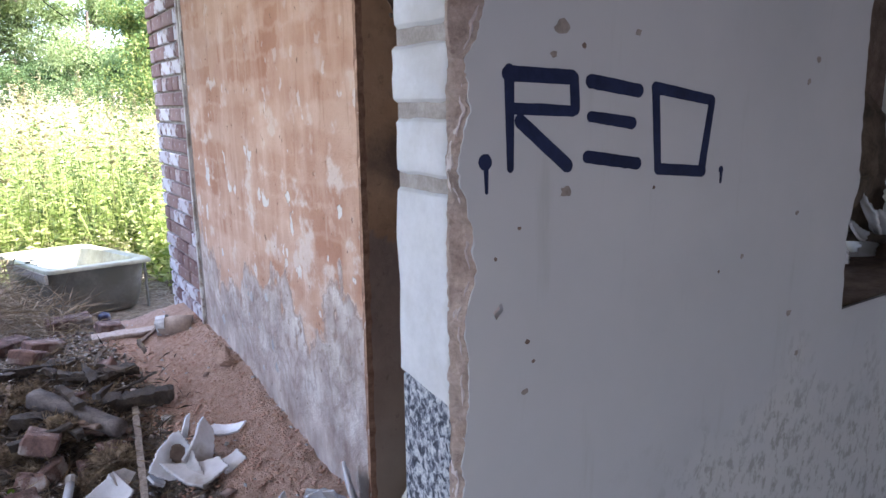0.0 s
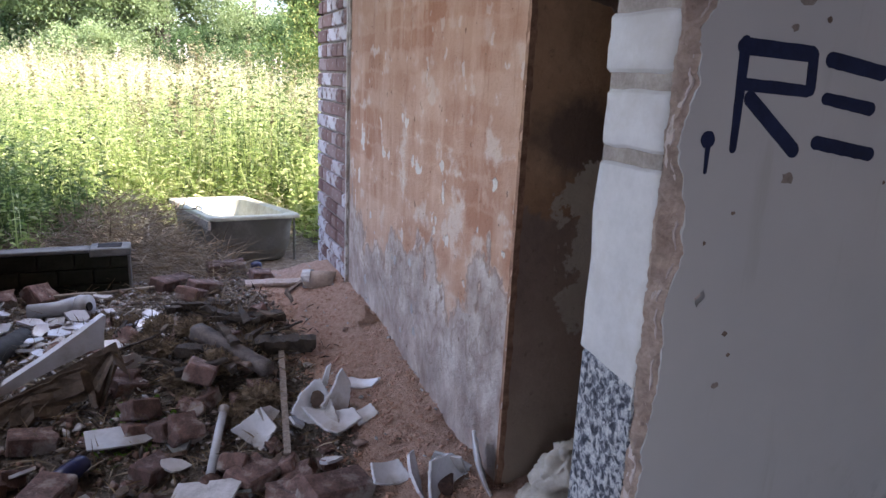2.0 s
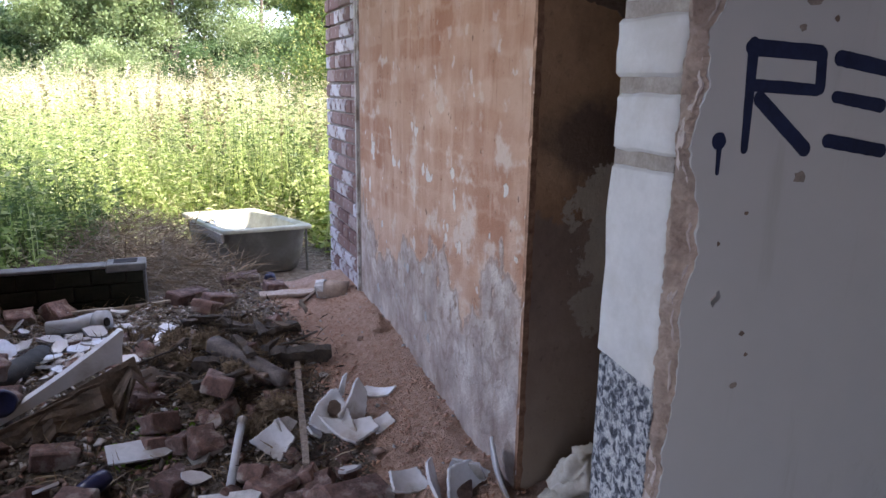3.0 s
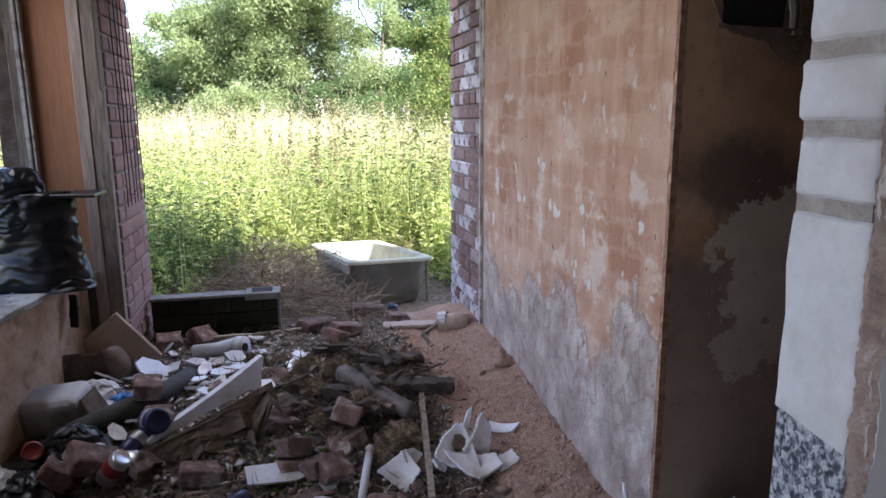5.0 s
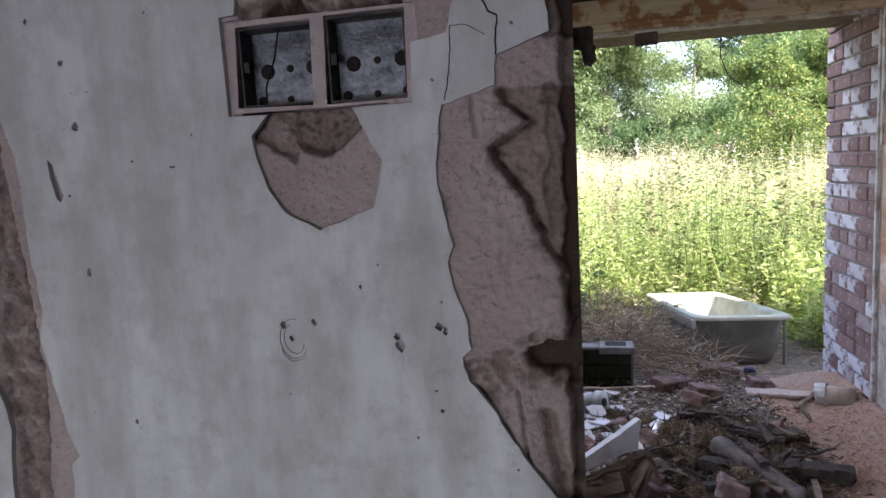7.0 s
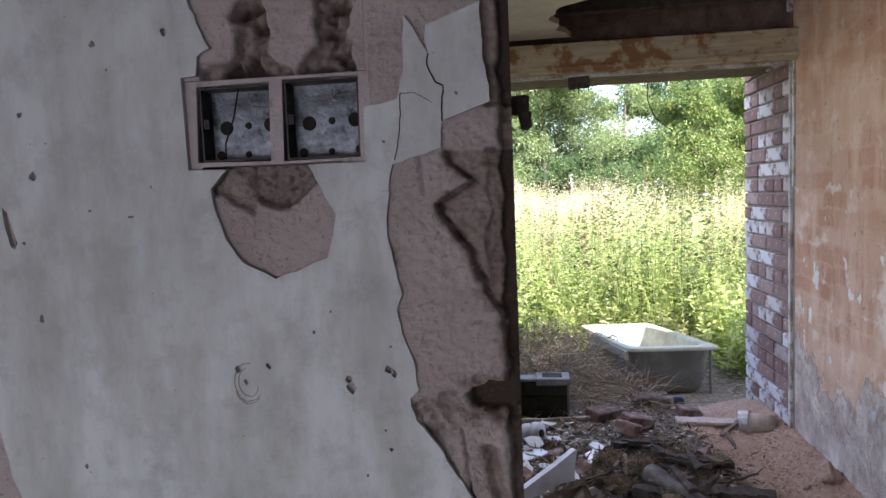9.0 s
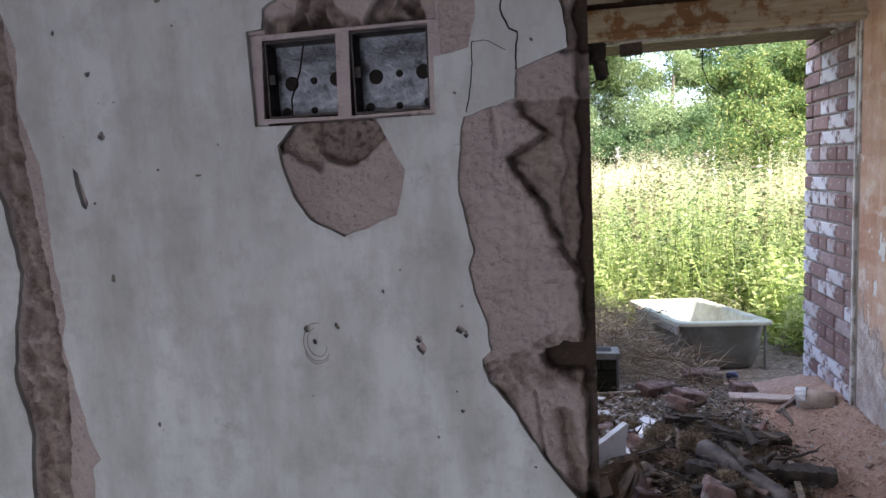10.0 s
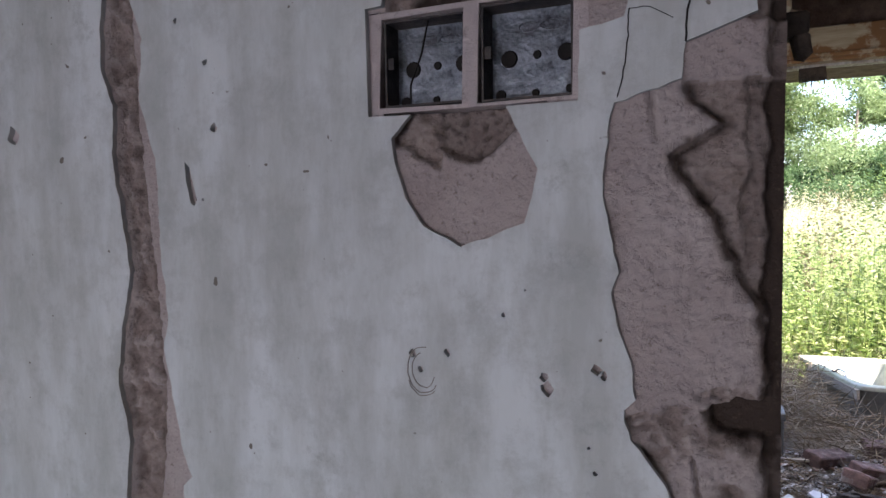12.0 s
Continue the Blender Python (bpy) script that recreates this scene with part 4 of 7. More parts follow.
# the brick end of the wall, painted white
part("mortar_core", ragged(cuboid(0.2935, 0.336, 0.004, 0.093, 0.99, 2.55), 0.001, 40), JOINT, wall_2)
for k in range(14):
    z = 1.2055 + 0.0705 * k
    bm = cuboid(0.289, 0.334, -0.006, 0.093 + 0.006 * (k % 2), z, z + 0.0555, 0.004)
    bmesh.ops.subdivide_edges(bm, edges=bm.edges[:], cuts=4, use_grid_fill=True)
    for v in bm.verts:
        corner = max(0.0, 0.02 - v.co.y) / 0.02
        v.co.x += 0.004 * corner * corner * (0.5 + noise.noise(Vector((v.co.z * 55, k, 2))))
        v.co.z += 0.0035 * noise.noise(Vector((v.co.y * 22, k * 3.0, 1)))
    part("brick", ragged(bm, 0.0018, 60, k), WHITEBRICK, wall_2, "", True)
bm = cuboid(0.2885, 0.336, -0.005, 0.093, 0.982, 1.1905, 0.003)
bmesh.ops.subdivide_edges(bm, edges=bm.edges[:], cuts=7, use_grid_fill=True)
for v in bm.verts:
    v.co.y += 0.007 * noise.noise(Vector((v.co.z * 26, 0, 4))) if v.co.y < 0.02 else 0.005 * noise.noise(Vector((v.co.z * 17, 5, 4)))
    if v.co.z < 1.0:
        v.co.z -= (0.05 - v.co.y) * 0.12
part("white_patch", ragged(bm, 0.0012, 45, 3), WHITEBRICK, wall_2, "white painted plaster on the wall end", True)
bm = cuboid(0.2905, 0.338, -0.004, 0.093, 0.0, 0.985, 0.004)
bmesh.ops.subdivide_edges(bm, edges=bm.edges[:], cuts=8, use_grid_fill=True)
part("concrete_foot", ragged(bm, 0.003, 50, 5), CONCRETE, wall_2, "speckled concrete with dark aggregate")
# letters
letters = thing("spray_lettering", "blue-black spray-painted letters on the grey wall", "graffiti", at=(0.030, -0.006, 0.041))


def stroke(name, a, b, w0, w1, parent):
    a, b = Vector((a[0], a[1])), Vector((b[0], b[1]))
    d = (b - a).normalized()
    n2 = Vector((-d.y, d.x))
    loop = []
    for k in range(13):
        t = k / 12
        e = 1 + 0.10 * noise.noise(Vector((a.x * 50 + t * 6, a.y * 50, 1)))
        loop.append(a.lerp(b, t) + n2 * (w0 + (w1 - w0) * t) / 2 * e)
    end = [b + (n2 * math.cos(q) + d * math.sin(q)) * w1 / 2 * 0.9 for q in (0.5, 1.0, 1.57, 2.1, 2.6)]
    back = [a + (-n2 * math.cos(q) - d * math.sin(q)) * w0 / 2 * 0.9 for q in (0.5, 1.0, 1.57, 2.1, 2.6)]
    low = [a.lerp(b, 1 - k / 12) - n2 * (w0 + (w1 - w0) * (1 - k / 12)) / 2 * (1 + 0.10 * noise.noise(Vector((a.x * 50 + k, a.y * 50, 9)))) for k in range(13)]
    bm = bmesh.new()
    stroke.level = stroke.level + 0.00006
    f = bm.faces.new([bm.verts.new((p.x, -0.0226 - stroke.level, p.y)) for p in loop + end + low + back])
    bmesh.ops.triangulate(bm, faces=[f])
    ext = bmesh.ops.extrude_face_region(bm, geom=bm.faces[:])
    for v in ext["geom"]:
        if isinstance(v, bmesh.types.BMVert):
            v.co.y += 0.0008
    bmesh.ops.recalc_face_normals(bm, faces=bm.faces)
    part(name, bm, PAINT, parent)


stroke.level = 0.0
for nm, a, b, w0, w1 in (
    ("letter_r", (0.344, 1.293), (0.347, 1.212), 0.011, 0.007), ("letter_r", (0.342, 1.290), (0.423, 1.288), 0.013, 0.013), ("letter_r", (0.425, 1.288), (0.428, 1.260), 0.011, 0.011),
    ("letter_r", (0.346, 1.262), (0.425, 1.259), 0.010, 0.010), ("letter_r", (0.357, 1.252), (0.420, 1.211), 0.012, 0.013),
    ("letter_e", (0.447, 1.285), (0.520, 1.277), 0.013, 0.013), ("letter_e", (0.449, 1.254), (0.512, 1.247), 0.010, 0.012), ("letter_e", (0.446, 1.218), (0.523, 1.208), 0.012, 0.012),
    ("letter_d", (0.546, 1.281), (0.557, 1.200), 0.011, 0.010), ("letter_d", (0.545, 1.280), (0.646, 1.268), 0.012, 0.011), ("letter_d", (0.647, 1.268), (0.636, 1.198), 0.010, 0.012), ("letter_d", (0.557, 1.201), (0.638, 1.194), 0.012, 0.012),
    ("dot", (0.3165, 1.222), (0.3185, 1.221), 0.014, 0.013), ("drip", (0.318, 1.221), (0.319, 1.193), 0.005, 0.003),
    ("dot", (0.674, 1.193), (0.675, 1.192), 0.008, 0.007), ("drip", (0.675, 1.192), (0.675, 1.177), 0.004, 0.003),
):
    a, b = [(0.344 + (p[0] - 0.344) * 1.035, 1.203 + (p[1] - 1.203) * (1.13 if nm[0] == "l" else 1.0)) for p in (a, b)]
    stroke(nm, a, b, w0 * 1.12, w1 * 1.12, letters)
rr = random.Random(9)
for cx, cz, a in ((0.421, 1.186, 0.010), (0.75, 1.074, 0.005), (0.33, 1.128, 0.003), (0.371, 0.981, 0.005), (0.373, 1.035, 0.004), (0.521, 1.346, 0.006), (0.885, 0.97, 0.008), (0.409, 1.345, 0.012), (0.389, 1.30, 0.006), (0.382, 1.012, 0.003), (0.56, 1.18, 0.003), (0.70, 1.06, 0.003), (0.88, 1.12, 0.005), (0.895, 1.33, 0.007), (0.875, 1.30, 0.006), (0.36, 1.155, 0.003), (0.40, 1.32, 0.005), (0.44, 1.33, 0.004), (0.92, 0.90, 0.006)):
    bm = bmesh.new()
    f = bm.faces.new([bm.verts.new((cx + a * rr.uniform(0.5, 1.1) * math.cos(q * math.pi / 5), -0.0224, cz + a * rr.uniform(0.4, 0.9) * math.sin(q * math.pi / 5))) for q in range(10)])
    bmesh.ops.recalc_face_normals(bm, faces=bm.faces)
    ext = bmesh.ops.extrude_face_region(bm, geom=bm.faces[:])
    for v in ext["geom"]:
        if isinstance(v, bmesh.types.BMVert):
            v.co.y += 0.001
    part("chip", bm, MORTAR if a > 0.004 else CORE, wall_2)

# ---- the far room: orange wall, return wall, piers, header ----
bm = cuboid(0.80, 2.4, 1.21, 2.80, 0.0, 2.55)
for v in bm.verts:
    if v.co.x < 1:
        v.co.x += -0.032 if v.co.y < 2 else -0.008
    if v.co.y < 2:
        v.co.y -= 0.18
bm.normal_update()
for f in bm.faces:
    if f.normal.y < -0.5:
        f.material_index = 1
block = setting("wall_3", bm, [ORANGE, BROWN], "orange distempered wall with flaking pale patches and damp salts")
# knocked edge, flakes and the torn hole near the top
edge_bm = bmesh.new()
prev = None
for k in range(90):
    z = 0.05 + k * 0.0245
    n1 = noise.noise(Vector((z * 25, 3, 1)))
    ring = [edge_bm.verts.new((0.7678 - 0.001 * n1, 1.044 + 0.006 * n1, z)), edge_bm.verts.new((0.767 + 0.004 * n1, 1.0275 + 0.003 * n1, z)), edge_bm.verts.new((0.786 + 0.008 * n1, 1.0285, z))]
    if prev:
        for q in range(2):
            edge_bm.faces.new((prev[q], prev[q + 1], ring[q + 1], ring[q]))
    prev = ring
part("broken_arris", edge_bm, grainy("rusty_bead", (0.14, 0.07, 0.045), (0.36, 0.22, 0.15), 40, 0.9, 0.7, 0.004), block, "rusty broken plaster corner")
hole = thing("torn_recess", "dark torn recess in the brown wall", "recess")
scar = slab("bared_backing", wander([(0.846, 1.685), (0.851, 1.594), (0.878, 1.544), (0.91, 1.521), (1.001, 1.505), (1.042, 1.462), (1.083, 1.451), (1.164, 1.444), (1.219, 1.485), (1.219, 1.685)], 0.006, 0.01, 92), [], 1.0255, 1.034, CORE)
scar.parent = hole
cav = slab("cavity", wander([(0.878, 1.541), (1.048, 1.536), (1.054, 1.685), (0.874, 1.685)], 0.003, 0.012, 91), [], 1.0235, 1.0254, BLACK)
cav.parent = hole
part("torn_lip", ragged(beam((0.864, 1.022, 1.536), (1.164, 1.022, 1.526), 0.008, 0.010, 18, 0.005, 3), 0.004, 50), CORE, hole)
part("torn_strip", ragged(beam((1.06, 1.02, 1.649), (1.074, 1.02, 1.517), 0.008, 0.018, 12, 0.005, 4, 0.5), 0.003, 50), CERAMIC_EDGE, hole)
part("torn_strip", ragged(beam((1.087, 1.02, 1.667), (1.096, 1.02, 1.521), 0.006, 0.010, 12, 0.005, 5, 0.5), 0.003, 50), CORE, hole)
rr = random.Random(12)
for k in range(14):
    y, z = rr.uniform(1.7, 2.7), min(rr.gauss(0.52, 0.13), 0.85)
    r = rr.uniform(0.006, 0.026)
    bm = bmesh.new()
    f = bm.faces.new([bm.verts.new((0.7675 + 0.0137 * (y - 1.03) - 0.0015 * (q % 3 == 0), y + r * rr.uniform(0.5, 1.1) * math.cos(q * 0.9), z + r * rr.uniform(0.6, 1.3) * math.sin(q * 0.9))) for q in range(7)])
    bmesh.ops.extrude_face_region(bm, geom=bm.faces[:])
    part("paint_flake", bm, CERAMIC_EDGE, block)

setting("pier_2", cuboid(0.80, 1.30, 2.80, 3.466, 0.0, 2.55), MORTAR, "brick door pier with whitewash splashes")
pier_r = bpy.data.objects["pier_2"]
setting("pier_1", cuboid(-1.30, -0.938, 2.80, 3.345, 0.0, 2.55), MORTAR, "weathered red brick door pier")
pier_l = bpy.data.objects["pier_1"]


def brick_mesh(name, length, material, seed):
    bm = cuboid(-0.03, 0.03, 0.005, length - 0.005, 0.005, 0.071, 0.005)
    return mesh_of(name, ragged(bm, 0.0022, 35, seed), material)


rr = random.Random(3)
for pier, xf, y0, y1, material in ((pier_r, 0.815, 2.80, 3.475, BRICK_R), (pier_l, -0.955, 2.79, 3.352, BRICK_L)):
    long_m, short_m = brick_mesh("brick", 0.225, material, 1), brick_mesh("brick", 0.112, material, 2)
    for c in range(33):
        y = y0
        seq = [long_m] * 3 if c % 2 else [short_m, long_m, long_m, short_m]
        if pier is pier_l:
            seq = [short_m, long_m, long_m] if c % 2 else [long_m, long_m, short_m]
            if c % 3 == 0:
                seq = [short_m] * 5
        elif c % 3 == 0:
            seq = [short_m] * 6
        for me in seq:
            w = 0.225 if me is long_m else 0.112
            if y + w * 0.9 > y1:
                break
            ob = new("brick", me)
            ob.parent = pier
            ob.matrix_basis = pose(xf + rr.uniform(-0.003, 0.002), y, 0.02 + c * 0.0762, rr.uniform(-0.6, 0.6), 0, rr.uniform(-0.8, 0.8))
            y += w
# grey damp foot of the pier, jamb lining and the rebate strip
lining = setting("door_frame_1", cuboid(0.776, 0.800, 2.792, 2.812, 0.20, 2.02, 0.003), FRAME_WHITE, "flaking white timber strip lining the doorway")
part("strip", ragged(cuboid(0.782, 0.812, 2.768, 2.791, 1.42, 2.03, 0.003), 0.002, 30), FRAME_WHITE, lining)
part("strip", ragged(cuboid(0.790, 0.815, 2.770, 2.791, 0.22, 1.418, 0.003), 0.002, 30), POST_DARK, lining)
head = setting("door_header", cuboid(-0.99, 0.80, 2.735, 2.80, 2.0, 2.14, 0.004), HEADER, "cream and brown painted timber header over the wide doorway")
part("drip_bead", ragged(cuboid(-0.985, 0.80, 2.715, 2.735, 2.013, 2.03, 0.003), 0.002, 20), HEADER, head)
part("underside_strip", cuboid(-0.95, 0.79, 2.80, 2.86, 1.99, 2.03, 0.003), FRAME_WHITE, head)
part("lintel", cuboid(-1.30, 1.30, 2.86, 3.34, 2.02, 2.55), CORE, head)
part("fascia", cuboid(-1.30, 2.4, 2.745, 2.80, 2.42, 2.55), CORE, head)
snag2 = thing("hanging_scrap", "dark rotten scrap hanging from the header", "debris")
part("scrap", ragged(cuboid(-0.235, -0.135, 2.80, 2.83, 1.94, 1.992, 0.004), 0.012, 30, 2), CHAR, snag2)
for k in range(5):
    part("shred", tube([(-0.23 + k * 0.022, 2.81, 1.95), (-0.232 + k * 0.023, 2.81, 1.93 - 0.012 * (k % 3))], 0.003, 4), CHAR, snag2)
cable = thing("sagging_wire", "thin dark wire sagging outside the doorway", "wire")
part("wire", tube([(0.25, 3.33, 2.10), (0.25, 3.42, 2.03), (0.27, 3.55, 1.95), (0.34, 3.7, 1.86), (0.45, 3.75, 1.78)], 0.003, 5), BLACK, cable)
spur = thing("pipe_stub", "short rusty stub sticking out of the brick pier", "pipe")
part("stub", tube([(0.79, 3.36, 1.62), (0.755, 3.37, 1.622)], 0.006, 6), CHAR, spur)

# posts, board and window on the other side
post = setting("door_frame_2", ragged(cuboid(-0.985, -0.93, 2.70, 2.78, 0.05, 2.16, 0.004), 0.003, 12), POST_DARK, "grey weathered timber door post")
part("post_edge", ragged(cuboid(-0.938, -0.924, 2.70, 2.715, 0.05, 1.45, 0.002), 0.002, 25), POST_DARK, post)
setting("trim_1", ragged(cuboid(-1.035, -0.987, 2.695, 2.76, 0.05, 2.16, 0.003), 0.002, 12), POST_LIGHT, "faded pinkish timber window post")
setting("panel_1", cuboid(-1.20, -1.036, 2.715, 2.745, 0.63, 2.16, 0.002), BOARD, "plain orange-brown board panel beside the window")
setting("panel_2", cuboid(-1.36, -0.99, 2.76, 2.80, 0.0, 2.55), CORE, "rough masonry behind the panel")
win = setting("window_1", cuboid(-1.27, -1.20, 2.69, 2.755, 0.63, 2.16, 0.003), POST_DARK, "old weathered timber window frame without glass")
part("white_bead", cuboid(-1.232, -1.216, 2.672, 2.69, 0.65, 2.16, 0.002), FRAME_WHITE, win)
part("white_bead", cuboid(-1.209, -1.201, 2.676, 2.69, 0.65, 2.16, 0.002), FRAME_WHITE, win)
sw = setting("wall_4", cuboid(-1.36, -1.07, 0.128, 2.70, 0.0, 0.635, 0.0, None, lx), SILLWALL, "stained orange render below the window")
part("pier_near", cuboid(-1.36, -1.07, 0.128, 0.34, 0.60, 2.55, 0.0, None, lx), SILLWALL, sw)
part("window_lintel", cuboid(-1.36, -1.07, 0.34, 2.715, 2.05, 2.55, 0.0, None, lx), SILLWALL, sw)
bm = cuboid(-1.40, -1.045, 0.34, 2.66, 0.637, 0.663, 0.004, None, lx)
bmesh.ops.subdivide_edges(bm, edges=bm.edges[:], cuts=6, use_grid_fill=True)
sill = tagged(part("window_sill", ragged(bm, 0.004, 9), SILL), "worn grey window sill board scattered with chips", "sill", "", "structure")
part("sill_rail", ragged(cuboid(-1.36, -1.31, 0.34, 2.50, 0.663, 0.69, 0.003, None, lx), 0.003, 8), POST_DARK, sill)
part("sill_nosing", ragged(cuboid(-1.052, -1.02, 2.60, 2.70, 0.647, 0.667, 0.003), 0.002, 10), POST_LIGHT, sill)
part("damp_crack", ragged(beam((-1.068, 2.50, 0.61), (-1.066, 2.47, 0.48), 0.03, 0.02, 8, 0.006, 2), 0.004, 40), BLACK, sw)

# ceilings, roof and the rest of the shell
ragline = wander([(-0.30, 2.2), (-0.335, 2.40), (-0.29, 2.48), (-0.30, 2.58), (-0.27, 2.62), (-0.22, 2.74)], 0.012, 0.03, 71, False)
ceil_1 = slab("ceiling_1", [(-2.2, 0.128), (-2.2, 2.74)] + ragline[::-1] + [(0.1, 1.9), (0.6, 1.4), (2.4, 1.2), (2.4, 0.128)], [], -2.19, -2.165, CEIL)
ceil_1.data.transform(Matrix(((1, 0, 0, 0), (0, 0, 1, 0), (0, -1, 0, 0), (0, 0, 0, 1))))
tagged(ceil_1, "cream ceiling board broken away toward the doorway", "ceiling", "", "structure")
setting("ceiling_2", cuboid(-2.2, 2.4, -3.2, 0.128, 2.32, 2.36), CORE, "dark bare ceiling of the nearer room")
roof = setting("roof", cuboid(-2.4, 2.6, -3.4, 2.80, 2.55, 2.65), CHAR, "dark underside of the flat roof")
# unseen upstand, added to throw a longer shadow over bath and weeds
part("parapet", cuboid(-2.4, 2.6, 2.60, 2.80, 2.651, 3.55), CORE, roof)
part("porch_roof", cuboid(-1.40, 1.32, 2.801, 3.46, 2.55, 2.65), CHAR, roof)
for k in range(6):
    part("joist", ragged(beam((-2.2 + 0.1, 0.45 + k * 0.42, 2.30), (2.3, 0.45 + k * 0.42, 2.30), 0.05, 0.15, 12, 0.004, k), 0.003, 6), CHAR, roof)
bm = cuboid(-2.4, -2.2, -3.4, 0.128, 0, 2.55)
setting("wall_5", bm, PLASTER, "plain white plastered side wall")
setting("wall_6", cuboid(2.4, 2.6, -3.4, 2.8, 0, 2.55), PLASTER, "plain plastered end wall")
# added out of view to block the sun beside the bath
setting("wall_9", cuboid(2.6, 8.0, 2.5, 2.8, 0, 3.55), CORE, "plain unseen wall added to keep the sun off the bath")
back = setting("wall_7", cuboid(-2.2, -2.05, -3.4, -3.2, 0, 2.55), PLASTER, "white plastered rear wall with a window opening")
for q in ((-0.3, 2.4, 0, 2.55), (-2.05, -0.3, 0, 0.22), (-2.05, -0.3, 1.50, 2.55)):
    part("wall_piece", cuboid(q[0], q[1], -3.4, -3.2, q[2], q[3]), PLASTER, back)

# ---- the bath outside ----
CORNERS = [Vector(c) for c in ((0.19, 3.98, 0.37), (0.81, 4.03, 0.365), (0.53, 5.10, 0.315), (-0.05, 5.04, 0.32))]


def tub_place(u, v, drop, grow=1.0):
    u, v = u * grow, v * grow
    p = (CORNERS[0] * (1 - u) * (1 - v) + CORNERS[1] * (1 + u) * (1 - v) + CORNERS[2] * (1 + u) * (1 + v) + CORNERS[3] * (1 - u) * (1 + v)) / 4
    return p - Vector((0, 0, drop))


def tub_ring(su, sv, power, drop, bm, n=48, dv=0.0):
    ring = []
    for k in range(n):
        a = 2 * math.pi * (k + 0.5) / n
        c, s2 = math.cos(a), math.sin(a)
        u = math.copysign(abs(c) ** (2 / power), c) * su
        v = math.copysign(abs(s2) ** (2 / power), s2) * sv + dv
        ring.append(bm.verts.new(tub_place(u, v, drop)))
    return ring


def loft(bm, rings, cap=None):
    for r0, r1 in zip(rings, rings[1:]):
        for j in range(len(r0)):
            bm.faces.new((r0[j], r0[(j + 1) % len(r0)], r1[(j + 1) % len(r0)], r1[j]))
    if cap:
        bm.faces.new(rings[-1])
    bmesh.ops.recalc_face_normals(bm, faces=bm.faces)
    return bm


bath = thing("bathtub", "discarded cream bathtub with grimy grey outside, standing in weeds", "bathtub")
bm = bmesh.new()
bath_rim = part("rim", loft(bm, [tub_ring(1, 1, 14, 0.026, bm), tub_ring(1, 1, 14, 0.006, bm), tub_ring(0.985, 0.985, 12, 0, bm), tub_ring(0.84, 0.88, 7, 0.002, bm), tub_ring(0.81, 0.86, 6, 0.012, bm)]), TUB, bath, "pale cream flat rim", True)
bm = bmesh.new()
part("basin", loft(bm, [tub_ring(0.81, 0.86, 6, 0.012, bm), tub_ring(0.76, 0.82, 5, 0.08, bm), tub_ring(0.68, 0.72, 4, 0.20, bm), tub_ring(0.55, 0.6, 3.5, 0.235, bm)], True), TUB, bath, "", True)
bm = bmesh.new()
part("shell", loft(bm, [tub_ring(0.94, 0.95, 8, 0.02, bm), tub_ring(0.92, 0.94, 7, 0.09, bm), tub_ring(0.90, 0.92, 6, 0.22, bm), tub_ring(0.84, 0.88, 5, 0.315, bm), tub_ring(0.74, 0.80, 5, 0.345, bm)], True), TUB_OUT, bath, "grimy grey fibreglass shell", True)
part("edge_board", ragged(beam(tub_place(-0.985, -0.97, 0.055), tub_place(-0.985, 0.45, 0.055), 0.016, 0.055, 8, 0.002, 2), 0.002, 20), PALE_WOOD, bath, "weathered timber edge board")
for u, v in ((-0.86, -0.55), (0.90, -0.85), (-0.8, 0.8), (0.85, 0.8)):
    p = tub_place(u, v, 0.02)
    part("leg", tube([p, (p.x, p.y, 0.02)], 0.009, 6), TUB_OUT, bath)
p = tub_place(-0.90, -0.2, -0.002)
part("tap_hole", tube([p, p + Vector((0, 0, 0.004))], 0.016, 12), BLACK, bath_rim)
part("grab_handle", tube([tub_place(-0.86, -0.45, 0.0), tub_place(-0.84, -0.40, -0.022), tub_place(-0.84, -0.22, -0.022), tub_place(-0.86, -0.17, 0.0)], 0.006, 6), TIN, bath_rim)

# ---- low dark wall in the doorway ----
low = thing("low_brick_wall", "low dark mossy brick kerb wall with grey coping", "low wall")
part("core", cuboid(-0.90, -0.26, 3.135, 3.195, 0.05, 0.395), CHAR, low)
dm = mesh_of("brick", ragged(cuboid(0.003, 0.157, 0, 0.03, 0.003, 0.079, 0.003), 0.0015, 30), DARKTILE)
for c in range(4):
    for k in range(5 if c % 2 else 4):
        ob = new("brick", dm)
        ob.parent = low
        short = c % 2 and k in (0, 4)
        xx = -0.90 + k * 0.16 - (0.08 if c % 2 and k else 0)
        ob.matrix_basis = pose(xx, 3.12, 0.07 + c * 0.0815) @ Matrix.Diagonal((0.5 if short else 1, 1, 0.985, 1))
part("end_face", ragged(cuboid(-0.262, -0.25, 3.12, 3.24, 0.05, 0.373, 0.003), 0.002, 20), COPING, low)
part("coping", ragged(cuboid(-0.91, -0.43, 3.115, 3.198, 0.396, 0.414, 0.004), 0.003, 14), COPING, low)
end_block = part("end_block", ragged(cuboid(-0.43, -0.245, 3.105, 3.245, 0.375, 0.415, 0.005), 0.003, 20), COPING, low, "pale grey end block with a hollow top")
part("hollow", ragged(cuboid(-0.395, -0.285, 3.14, 3.215, 0.413, 0.419, 0.002), 0.003, 30), BLACK, end_block)

# ---- black bags on the sill ----


